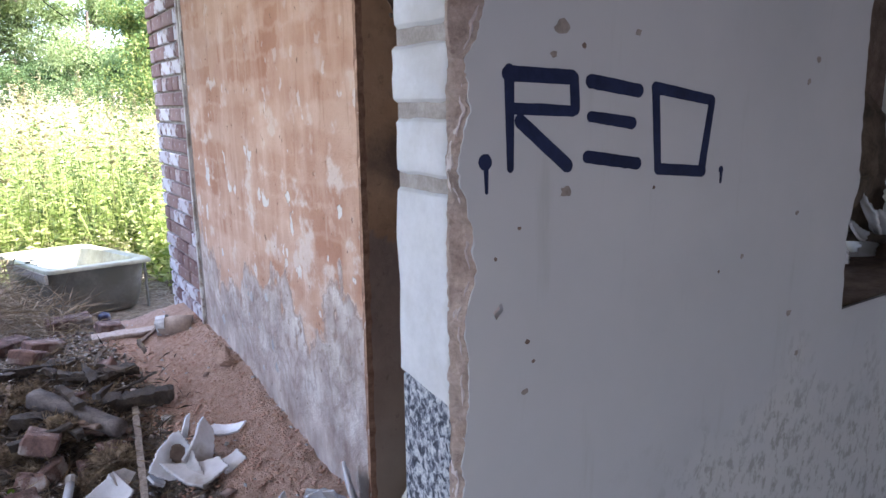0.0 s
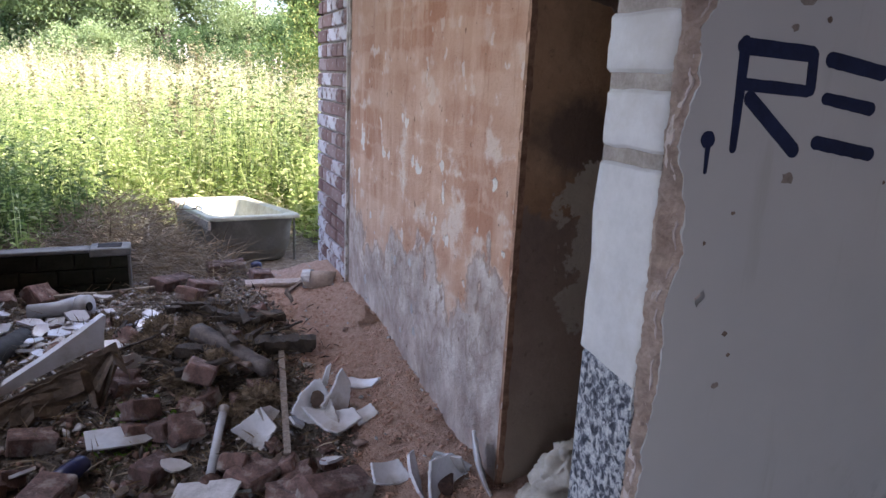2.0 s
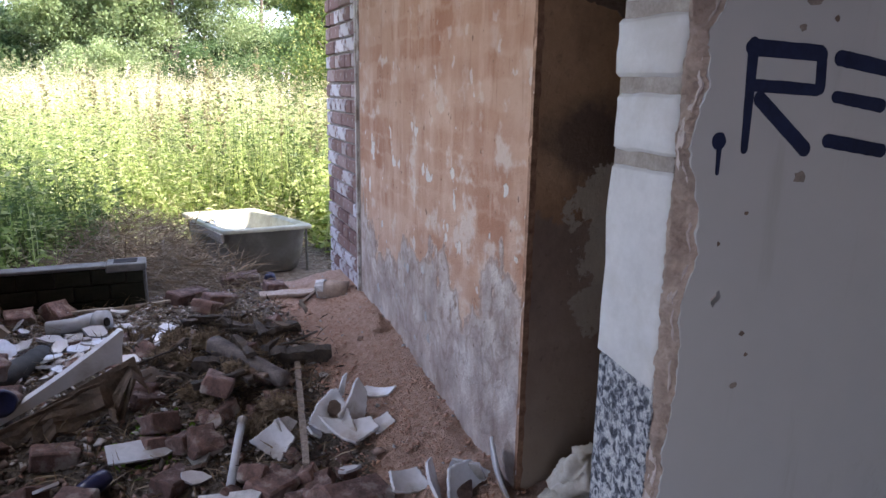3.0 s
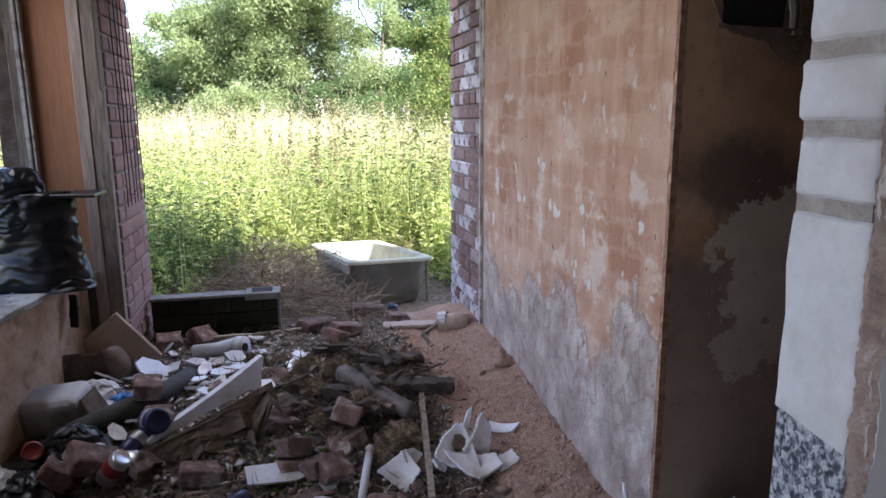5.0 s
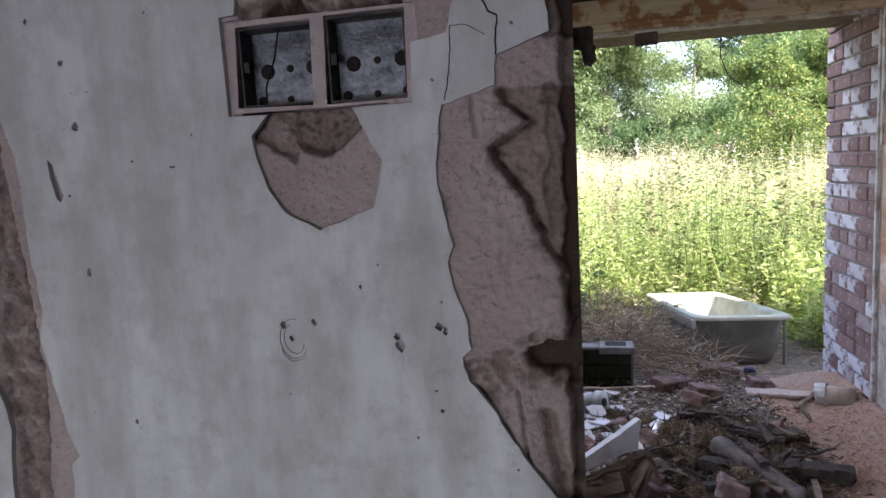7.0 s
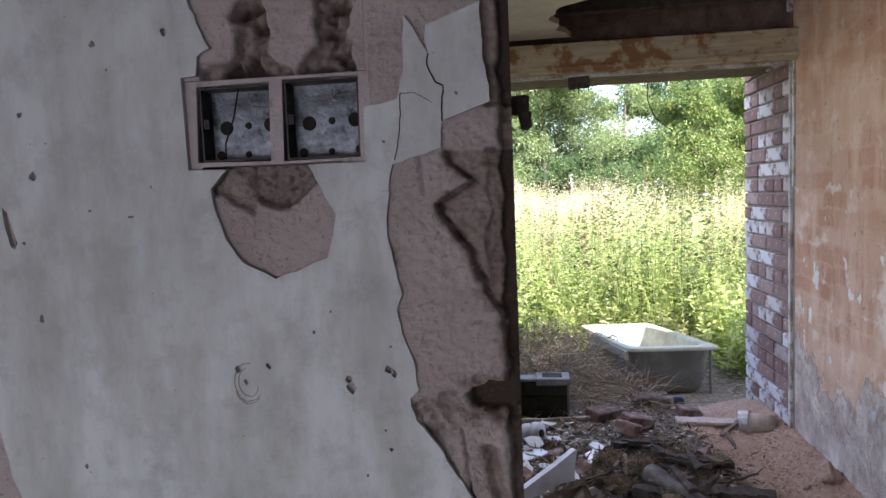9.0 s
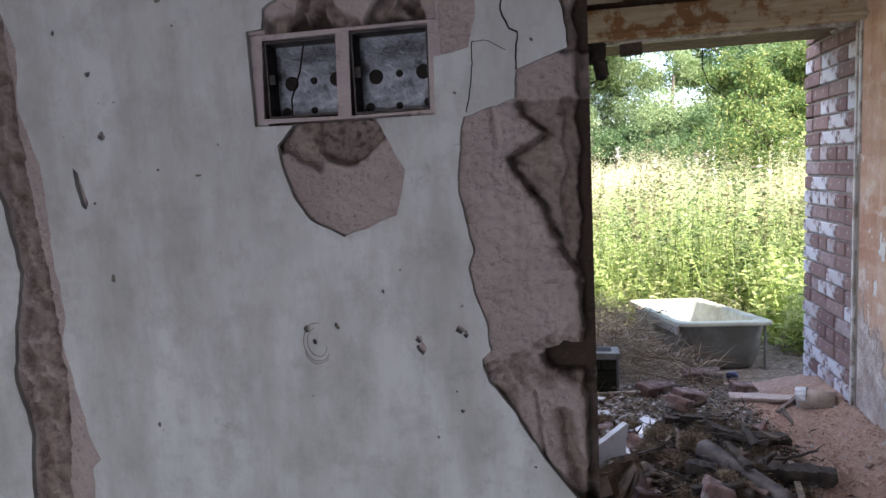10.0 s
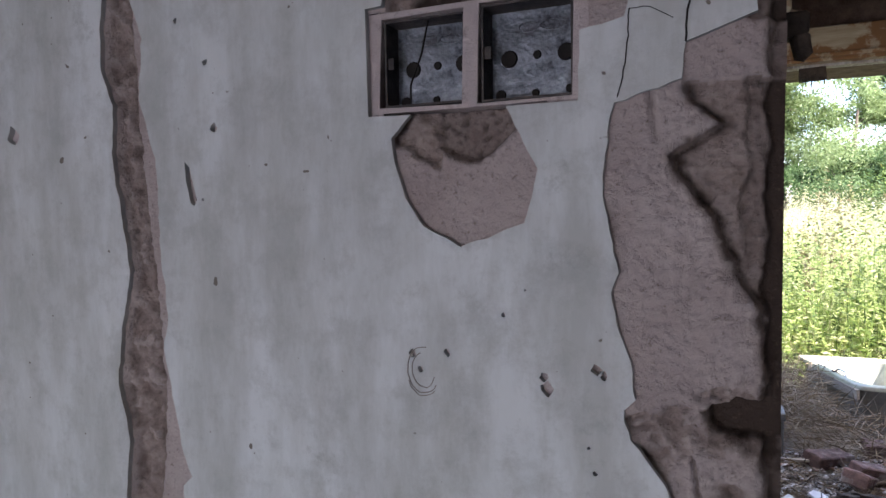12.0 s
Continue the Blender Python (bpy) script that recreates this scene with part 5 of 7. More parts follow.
def crumpled(cx, cy, z0, rx, ry, h, seed, profile, wrinkle=0.02, nu=72, nv=46):
    """A filled polythene sack: a lofted body with sharp folds."""
    bm = bmesh.new()
    rings = []
    off = Vector((seed * 5.3, seed * 2.9, seed))
    for i in range(nv + 1):
        t = i / nv
        w = np.interp(t, [q[0] for q in profile], [q[1] for q in profile])
        ring = []
        for j in range(nu):
            a = 2 * math.pi * j / nu
            d = Vector((math.cos(a), math.sin(a), 0))
            q = Vector((d.x * 1.3, d.y * 1.3, t * 3))
            q2 = Vector((q.x, q.y, q.z * 2.2 + 1.2 * noise.noise(q * 0.8 + off)))
            fold = (1 - abs(noise.noise(q2 * 0.9 + off)) * 2.4) * 0.6 + (1 - abs(noise.noise(q2 * 2.0 + off)) * 2.4) * 0.3 + noise.noise(q2 * 4 + off) * 0.12
            ring.append(bm.verts.new((cx + d.x * (rx * w + wrinkle * fold), cy + d.y * (ry * w + wrinkle * fold), z0 + h * t + wrinkle * 0.5 * noise.noise(q * 2 + off) * min(1, t * 8))))
        rings.append(ring)
    loft(bm, rings, True)
    bm.faces.new(rings[0][::-1])
    return bm


bags = thing("rubbish_bag", "full glossy black rubbish bag slumped on the window sill", "rubbish bag", "rubbish bags")
part("sack", crumpled(-1.150, 2.44, 0.663, 0.165, 0.10, 0.385, 3, [(0, 1.05), (0.08, 1.14), (0.3, 0.96), (0.6, 0.86), (0.92, 0.86), (1, 0.80)], 0.014), BAG, bags, "", True)
part("gathered_neck", crumpled(-1.205, 2.43, 0.90, 0.090, 0.075, 0.245, 8, [(0, 1.05), (0.45, 1.02), (0.8, 1.0), (0.95, 0.75), (1, 0.5)], 0.016), BAG, bags, "gathered crumpled neck", True)
part("torn_flap", ragged(cuboid(-1.13, -0.91, 2.37, 2.55, 1.028, 1.042, 0.003), 0.006, 14), BAG, bags, "stiff torn flap of polythene")
part("foot_fold", crumpled(-1.06, 2.41, 0.663, 0.09, 0.07, 0.09, 11, [(0, 1.2), (0.5, 0.9), (1, 0.3)], 0.016, 40, 20), BAG, bags, "", True)


# ---- debris: helpers ----
def set_on(x, y, up=0.0):
    return lift(x, y) + up


def brick_bm(seed, l=0.215, w=0.103, h=0.066, broken=False):
    bm = cuboid(-l / 2, l / 2, -w / 2, w / 2, 0, h, 0.006)
    bmesh.ops.subdivide_edges(bm, edges=bm.edges[:], cuts=2, use_grid_fill=True)
    if broken:
        for v in bm.verts:
            if v.co.x > l * 0.25:
                v.co.x -= 0.03 * (0.5 + noise.noise(Vector((v.co.y * 20, v.co.z * 20, seed))))
    ragged(bm, 0.004, 13, seed + 3)
    return ragged(bm, 0.0045, 40, seed)


LOOSE_MESH = [mesh_of("brick", brick_bm(k, l, 0.103, 0.066, k > 1), LOOSE) for k, l in enumerate((0.215, 0.215, 0.13, 0.11, 0.16))]
BRICKS = (
    (0.33, 1.22, 0.03, 8, 12, 20, 0), (0.62, 1.15, 0.0, 82, 0, 60, 2), (-0.73, 2.13, 0.10, 6, 8, 8, 3), (-0.20, 1.80, 0.02, 12, 25, 120, 2),
    (-0.07, 1.68, 0.02, 30, 10, 25, 3), (0.0, 1.93, 0.06, 20, 12, 80, 4), (0.24, 3.46, 0.03, 4, 0, 4, 0), (0.02, 2.86, 0.02, 10, 20, 70, 1), (0.09, 2.98, 0.02, 0, 10, 20, 4),
    (0.41, 3.22, 0.0, 0, 5, 10, 2), (-0.06, 3.15, 0.0, 5, 5, 40, 1), (-0.80, 3.02, 0.01, 10, 0, 15, 2), (-0.66, 3.03, 0.02, 45, 10, 60, 4), (-0.83, 1.75, 0.06, 20, 30, 35, 0),
    (-0.96, 1.72, 0.05, 40, 10, 100, 3), (-0.45, 1.42, 0.02, 5, 5, 70, 0), (-0.66, 1.93, 0.07, 10, 5, 5, 3), (-0.80, 1.54, 0.02, 12, 10, 30, 1), (-0.62, 1.50, 0.02, 20, 8, 140, 2), (0.12, 1.40, 0.0, 10, 5, 40, 4), 
)
for x, y, up, rx, ry, rz, k in BRICKS:
    ob = new("loose_brick", LOOSE_MESH[k])
    ob.matrix_basis = pose(x, y, set_on(x, y, up - 0.012), rx, ry, rz)
    tagged(ob, "dirty red-brown brick lying loose in the rubble" if k < 2 else "broken half brick lying in the rubble", "brick", "loose bricks")


def shard(name, pts, thick, at, rot, material, label, group="ceramic shards", bend=0.0, parent=None):
    """A broken plate: an outline with thickness and a slight curve."""
    bm = bmesh.new()
    f = bm.faces.new([bm.verts.new((x, y, 0)) for x, y in pts])
    bmesh.ops.triangulate(bm, faces=[f])
    bmesh.ops.subdivide_edges(bm, edges=bm.edges[:], cuts=2)
    ext = bmesh.ops.extrude_face_region(bm, geom=bm.faces[:])
    for v in ext["geom"]:
        if isinstance(v, bmesh.types.BMVert):
            v.co.z += thick
    for v in bm.verts:
        v.co.z += bend * (v.co.x ** 2 + 0.5 * v.co.y ** 2)
    bmesh.ops.recalc_face_normals(bm, faces=bm.faces)
    if parent:
        ob = part(name, bm, material, parent)
    else:
        ob = tagged(part(name, bm, material), label, "shard", group)
    ob.matrix_basis = pose(*at, *rot)
    return ob


def poly(n, r, seed, squash=0.7):
    q = random.Random(seed)
    return [(r * q.uniform(0.55, 1.1) * math.cos(2 * math.pi * k / n), squash * r * q.uniform(0.55, 1.1) * math.sin(2 * math.pi * k / n)) for k in range(n)]


# broken lavatory pan
pan = thing("broken_toilet_pan", "broken white ceramic toilet pan, outlet hole showing", "toilet pan", at=(0.385, 1.66, set_on(0.385, 1.66, 0.01)))


def inside(x, y, pts):
    hit = False
    for (ax, ay), (bx, by) in zip(pts, pts[1:] + pts[:1]):
        if (ay > y) != (by > y) and x < (bx - ax) * (y - ay) / (by - ay) + ax:
            hit = not hit
    return hit


def curved_shard(pts, thick, bx, by, ring=None, n=30):
    """A broken piece of a curved ceramic wall, with a round opening if ring is given."""
    bm = bmesh.new()
    x0, x1 = min(p[0] for p in pts), max(p[0] for p in pts)
    y0, y1 = min(p[1] for p in pts), max(p[1] for p in pts)
    at = {}

    def vert(i, j):
        if (i, j) not in at:
            x, y = x0 + (x1 - x0) * i / n, y0 + (y1 - y0) * j / n
            z = bx * x * x + by * y * y
            if ring:
                d2 = math.hypot((x - ring[0]) / 1.0, (y - ring[1]) / 1.25)
                z -= 0.02 * math.exp(-((d2 - ring[2]) / 0.014) ** 2)
            at[i, j] = bm.verts.new((x, y, z))
        return at[i, j]

    for i in range(n):
        for j in range(n):
            x, y = x0 + (x1 - x0) * (i + 0.5) / n, y0 + (y1 - y0) * (j + 0.5) / n
            if inside(x, y, pts) and not (ring and math.hypot(x - ring[0], (y - ring[1]) / 1.25) < ring[2]):
                bm.faces.new((vert(i, j), vert(i + 1, j), vert(i + 1, j + 1), vert(i, j + 1)))
    bmesh.ops.smooth_vert(bm, verts=bm.verts, factor=0.4, use_axis_x=True, use_axis_y=True, use_axis_z=True)
    bmesh.ops.solidify(bm, geom=bm.faces[:], thickness=thick)
    return bm


for nm, pts, bx2, by2, ring, at, rot in (
    ("outlet_wall", [(-0.10, -0.05), (-0.03, -0.085), (0.085, -0.09), (0.05, 0.0), (0.005, 0.085), (-0.02, 0.075), (-0.07, 0.02)], 3.0, 1.5, (0.0, 0.005, 0.026), (-0.01, -0.03, 0.085), (58, 6, -8)),
    ("side_wall", [(-0.06, -0.10), (0.07, -0.08), (0.045, 0.07), (0.0, 0.105), (-0.03, 0.06)], 4.0, -2.0, None, (0.085, 0.015, 0.09), (62, 48, 20)),
    ("lower_lip", [(-0.12, 0.03), (-0.03, -0.05), (0.02, -0.075), (0.11, 0.0), (0.08, 0.05), (0.0, 0.04)], 2.0, 3.0, None, (0.03, -0.085, 0.03), (22, 8, -12)),
    ("chip_wall", [(-0.05, -0.03), (0.05, -0.035), (0.06, 0.02), (-0.02, 0.04)], 5.0, 3.0, None, (0.155, -0.07, 0.015), (16, -6, 30)),
    ("spike", [(-0.012, -0.04), (0.014, -0.045), (0.008, 0.045), (-0.006, 0.03)], 4.0, 0.0, None, (0.04, 0.04, 0.155), (80, 20, 10)),
):
    ob = part(nm, curved_shard(pts, 0.010, bx2, by2, ring), CERAMIC, pan, "", True)
    ob.matrix_basis = pose(*[0.92 * q for q in at], *rot) @ Matrix.Diagonal((0.92, 0.92, 0.92, 1))
part("dark_throat", tube([(-0.01, -0.005, 0.075), (-0.01, 0.05, 0.06)], 0.03, 12), CORE, pan)
# long white tray panel with its torn brown underside
tray = thing("broken_shower_tray", "long broken white tray panel tilted over torn brown cardboard", "shower tray", at=(-0.50, 1.96, set_on(-0.5, 1.96)))
p0, p1 = Vector((-0.20, -0.13, 0.06)), Vector((0.21, 0.05, 0.20))
d = (p1 - p0).normalized()
bm = bmesh.new()
prof = [(0, 0), (0.10, 0.018), (0.24, 0.036), (0.38, 0.062), (0.462, 0.082), (0.472, 0.076), (0.456, 0.020), (0.450, -0.030), (0.40, -0.016), (0.2, -0.012), (0.03, -0.012)]
f = bm.faces.new([bm.verts.new(p0 + d * u + Vector((-0.05, 0.09, 0.9)).normalized() * w) for u, w in prof])
ext = bmesh.ops.extrude_face_region(bm, geom=bm.faces[:])
for v in ext["geom"]:
    if isinstance(v, bmesh.types.BMVert):
        v.co += Vector((-0.012, 0.022, 0.002))
bmesh.ops.recalc_face_normals(bm, faces=bm.faces)
part("panel", bm, CERAMIC, tray)
bm = bmesh.new()
rows = []
for i in range(15):
    t = i / 14
    base = p0.lerp(p1, t) + Vector((0.02, -0.02, -0.015))
    row = []
    for j in range(8):
        s2 = j / 7
        w = 0.10 * noise.noise(Vector((t * 5, s2 * 2.5, 3))) + 0.04 * noise.noise(Vector((t * 14, s2 * 9, 8)))
        row.append(bm.verts.new(base + Vector((0.035 * s2 + 0.02 * w, -0.05 * s2 + w * s2, -(0.11 + 0.13 * noise.noise(Vector((t * 7, 0, 1)))) * s2))))
    rows.append(row)
for r0, r1 in zip(rows, rows[1:]):
    for j in range(7):
        bm.faces.new((r0[j], r0[j + 1], r1[j + 1], r1[j]))
ext = bmesh.ops.extrude_face_region(bm, geom=bm.faces[:])
for v in ext["geom"]:
    if isinstance(v, bmesh.types.BMVert):
        v.co += Vector((0.004, 0.006, -0.002))
bmesh.ops.recalc_face_normals(bm, faces=bm.faces)
backing = part("torn_backing", bm, CARD, tray, "torn wet brown backing")
part("front_lip", ragged(beam((-0.17, -0.17, 0.055), (0.14, -0.04, 0.135), 0.006, 0.016, 18, 0.006, 6, 0.7), 0.004, 45), CARD, backing, "ragged lip of the backing")
shard("sheet_scrap", [(-0.14, -0.05), (0.03, -0.06), (0.14, 0.0), (0.10, 0.06), (-0.12, 0.06)], 0.006, (-0.23, 1.70, set_on(-0.23, 1.70, 0.02)), (6, 8, 20), GREYBOARD, "dark grey slate-like sheet in the rubble", "sheet scraps", 0.3)
shard("sheet_scrap", [(-0.10, -0.04), (0.08, -0.05), (0.11, 0.03), (-0.08, 0.05)], 0.008, (-0.02, 1.34, set_on(-0.02, 1.34, 0.03)), (8, -6, -10), CERAMIC_EDGE, "pale broken sheet in the rubble", "sheet scraps", 0.3)
# bigger pale shards
SHARDS = (
    (0.20, 1.64, 0.06, 55, 10, 30, 0.06), (0.30, 1.62, 0.03, 20, 40, 10, 0.04), (0.56, 1.17, 0.03, 60, -20, 80, 0.08), (0.66, 1.16, 0.04, 70, 20, 120, 0.08),
    (0.50, 1.26, 0.02, 15, 10, 40, 0.06), (0.36, 1.40, 0.02, 10, 15, 140, 0.05), (-0.23, 2.12, 0.05, 70, 10, 40, 0.06), (-0.30, 2.30, 0.03, 25, 10, 15, 0.06), (-0.50, 2.50, 0.02, 12, 8, 30, 0.07),
    (-0.62, 2.62, 0.04, 20, 10, 75, 0.09), (-0.45, 2.66, 0.04, 35, 20, 10, 0.06), (-0.80, 2.50, 0.05, 40, 20, 50, 0.10), (-0.70, 2.42, 0.03, 20, 5, 140, 0.08), (-0.55, 2.28, 0.02, 15, 5, 60, 0.05),
    (-0.40, 2.42, 0.01, 10, 5, 100, 0.05), (-0.86, 2.66, 0.05, 30, 40, 15, 0.08), (-0.95, 2.45, 0.06, 30, 20, 100, 0.10), (-0.35, 2.80, 0.01, 5, 8, 35, 0.06), (-0.52, 2.88, 0.01, 8, 4, 80, 0.07),
    (-0.16, 2.60, 0.03, 20, 10, 10, 0.04), (-0.10, 1.50, 0.02, 30, 20, 10, 0.05), (-0.34, 1.36, 0.03, 50, 10, 20, 0.07), (-0.52, 1.55, 0.03, 30, 20, 170, 0.06), (0.10, 1.24, 0.01, 20, 10, 50, 0.05), (0.42, 2.02, 0.0, 10, 10, 30, 0.03),
)
for k, (x, y, up, rx, ry, rz, r) in enumerate(SHARDS):
    shard("ceramic_shard", poly(5 + k % 3, r, k + 50), 0.009, (x, y, set_on(x, y, up)), (rx, ry, rz), CERAMIC if k % 3 else CERAMIC_EDGE, "broken piece of white sanitary ware" if k % 3 else "broken piece of pale plasterboard", "pale shards", 1.2)
rs = random.Random(41)
for k in range(34):
    x, y = (rs.gauss(-0.62, 0.20), rs.gauss(2.45, 0.24)) if k % 3 else (rs.uniform(-0.6, 0.35), rs.uniform(1.25, 2.0))
    x = min(max(x, -1.0), 0.45)
    dark = k % 3 == 0
    shard("sheet_scrap", poly(5 + k % 4, rs.uniform(0.025, 0.07), k + 500, rs.uniform(0.35, 0.8)), rs.uniform(0.004, 0.011), (x, y, set_on(x, y, rs.uniform(0.008, 0.03))), (rs.uniform(-30, 35), rs.uniform(-30, 30), rs.uniform(0, 360)), (CARD, COPING, CORE)[k // 3 % 3] if dark else (CERAMIC_EDGE, GREYBOARD)[k % 2], "dark soggy scrap of board in the rubble" if dark else "greyish broken scrap of board in the rubble", "sheet scraps", 0.6)
ped = thing("broken_basin_pedestal", "broken white ceramic pedestal with a round waste hole", "basin pedestal", at=(-0.50, 2.78, set_on(-0.50, 2.78, 0.03)))
part("tube_wall", tube([(-0.16, 0.02, 0.01), (-0.05, 0.01, 0.02), (0.03, 0.0, 0.03)], [0.036, 0.033, 0.045], 14), GREYBOARD, ped, "", True)
flange = part("flange", ragged(tube([(0.05, -0.01, 0.03), (0.085, -0.03, 0.035)], [0.055, 0.05], 18), 0.006, 20), GREYBOARD, ped, "", True)
part("waste_hole", tube([(0.082, -0.030, 0.034), (0.0885, -0.0335, 0.0355)], 0.02, 12), BLACK, flange)

for x, y, up, rot, pts in (
    (0.63, 1.11, 0.05, (70, 15, 25), [(-0.09, -0.06), (0.07, -0.07), (0.10, 0.02), (0.04, 0.06), (-0.07, 0.05)]), (0.72, 1.06, 0.06, (74, 8, 70), [(-0.05, -0.09), (0.05, -0.08), (0.06, 0.05), (0.0, 0.10), (-0.04, 0.06)]),
    (0.16, 1.60, 0.04, (45, 20, -30), [(-0.07, -0.04), (0.05, -0.06), (0.06, 0.03), (-0.02, 0.07)]), (0.56, 1.80, 0.02, (10, 6, -15), [(-0.08, -0.02), (0.06, -0.03), (0.09, 0.01), (-0.02, 0.035)]), (0.50, 1.22, 0.04, (30, 12, 15), [(-0.07, -0.03), (0.07, -0.04), (0.05, 0.04), (-0.05, 0.04)])):
    ob = tagged(part("ceramic_shard", curved_shard(pts, 0.009, 3.5, 1.5), CERAMIC, None, "", True), "curved piece of broken white sanitary ware", "shard", "pale shards")
    ob.matrix_basis = pose(x, y, set_on(x, y, up), *rot)
qr = random.Random(77)
FLAT = [mesh_of("pale_shard", curved_shard(poly(6, 0.07, 200 + k, 0.6), 0.007, 1.5, 0.8, None, 14), CERAMIC if k % 2 else CERAMIC_EDGE, True) for k in range(6)]
for k in range(46):
    x, y = qr.gauss(-0.58, 0.24), qr.gauss(2.55, 0.24)
    if -1.0 < x < 0.0 and 1.9 < y < 3.05:
        ob = new("ceramic_shard", FLAT[k % 6])
        q = qr.uniform(0.45, 1.15)
        ob.matrix_basis = pose(x, y, set_on(x, y, qr.uniform(0.005, 0.04)), qr.gauss(0, 16), qr.gauss(0, 16), qr.uniform(0, 360)) @ Matrix.Diagonal((q, q, 1, 1))
        tagged(ob, "flat broken piece of pale tile or board", "shard", "pale shards")
qr = random.Random(31)
for k in range(64):
    x, y = qr.gauss(-0.12, 0.36), qr.uniform(1.1, 2.6)
    if -0.95 < x < 0.42:
        ob = new("loose_brick", LOOSE_MESH[2 + k % 3])
        ob.matrix_basis = pose(x, y, set_on(x, y, -0.01), qr.gauss(0, 22), qr.gauss(0, 22), qr.uniform(0, 360)) @ Matrix.Diagonal((*[qr.uniform(0.4, 0.95)] * 3, 1))
        tagged(ob, "broken half brick lying in the rubble", "brick", "loose bricks")

# timbers, pipes, slats
for a, b, w, h, m, lab, seed in (
    ((0.14, 2.36, 0.250), (0.39, 2.40, 0.245), 0.06, 0.045, CHAR, "charred black length of timber", 1.0), ((0.15, 2.13, 0.225), (0.47, 2.12, 0.215), 0.085, 0.060, CHAR, "charred split beam end on red dust", 2.0),
    ((0.01, 2.22, 0.275), (0.25, 1.90, 0.215), 0.058, 0.055, LOG, "grey rounded log in the rubble", 3.0), ((-0.06, 2.12, 0.24), (0.20, 2.02, 0.23), 0.05, 0.045, CHAR, "blackened timber offcut in the heap", 4.0), ((-0.10, 2.52, 0.27), (0.16, 2.60, 0.26), 0.04, 0.03, CHAR, "blackened timber offcut in the heap", 9.0), ((0.05, 2.45, 0.29), (0.22, 2.28, 0.28), 0.03, 0.025, CHAR, "splintered black batten in the heap", 10.0),
    ((0.30, 3.05, 0.20), (0.66, 3.02, 0.20), 0.09, 0.02, POST_LIGHT, "pale flat plank lying by the threshold", 5.0), ((0.48, 2.86, 0.19), (0.66, 3.06, 0.23), 0.02, 0.012, CORE, "dark thin batten on the dust", 6.0),
    ((-0.46, 3.05, 0.20), (-0.05, 3.10, 0.21), 0.015, 0.012, PALE_WOOD, "thin pale stick by the low wall", 7.0), ((-0.80, 3.06, 0.20), (-0.40, 2.98, 0.23), 0.02, 0.012, PALE_WOOD, "thin pale stick by the low wall", 8.0),
):
    t = thing("timber_length", lab, "timber", "timber lengths")
    part("length", ragged(beam(a, b, w, h, 26 if m is CHAR else 14, 0.012 if m is CHAR else 0.004, seed, 0.8), 0.008 if m is CHAR else 0.002, 60, seed), m, t, "", m is LOG)
slat = thing("wooden_slat", "long thin grey wooden slat lying in rubble", "slat")
part("slat", beam((0.345, 2.22, 0.22), (0.235, 1.44, 0.125), 0.022, 0.010, 14, 0.003, 3), POST_DARK, slat)
pipe = thing("plastic_pipe", "dirty white plastic pipe lying in rubble", "pipe")
barrel = part("barrel", tube([(0.07, 1.74, set_on(0.07, 1.74, 0.05)), (0.04, 1.60, 0.15), (0.0, 1.42, 0.115)], 0.014, 10), GREYBOARD, pipe, "", True)
part("socket_end", tube([(0.072, 1.75, set_on(0.07, 1.74, 0.052)), (0.066, 1.72, set_on(0.07, 1.72, 0.048))], 0.018, 10), GREYBOARD, barrel)
hose = thing("rubber_hose", "thick black rubber hose curving through the rubbish", "hose")
part("hose_length", tube([(-1.02 + 0.48 * t - 0.10 * t * t, 1.98 + 0.10 * t + 0.42 * t ** 3, 0.20 + 0.05 * math.sin(t * 3)) for t in np.linspace(0, 1, 22)], 0.045, 14), RUBBER, hose, "", True)
leaning = tagged(part("leaning_board", ragged(beam((-1.03, 2.63, 0.42), (-0.86, 2.66, 0.20), 0.02, 0.20, 6, 0.002, 2), 0.002, 10), BEIGE), "beige board leaning against the window wall", "board")
carton = thing("grey_plastic_cistern", "cracked grey-white plastic cistern among rubbish", "cistern", at=(-1.05, 2.16, set_on(-1.05, 2.16)))
bm = cuboid(-0.13, 0.12, -0.08, 0.08, 0.0, 0.15, 0.02)
bmesh.ops.subdivide_edges(bm, edges=bm.edges[:], cuts=3, use_grid_fill=True)
ragged(bm, 0.008, 8, 2)
bmesh.ops.transform(bm, matrix=pose(0, 0, 0.0, 12, -8, -12), verts=bm.verts)
tank = part("tank", bm, GREYBOARD, carton, "", True)
part("side_flap", ragged(beam((0.11, -0.05, 0.14), (0.17, -0.06, 0.03), 0.12, 0.008, 6, 0.003, 1), 0.003, 20), CARD, tank)
green = tagged(part("stained_panel", ragged(beam((-1.12, 2.42, 0.30), (-0.93, 2.52, 0.27), 0.012, 0.14, 6, 0.004, 4), 0.003, 14), CARD), "stained brown panel leaning under the sill", "panel")
shell = thing("clay_pipe_socket", "dark curved clay pipe under the leaning board", "pipe")
part("socket", tube([(-0.98, 2.50, 0.28), (-0.93, 2.56, 0.29)], [0.075, 0.07], 18), CORE, shell, "", True)
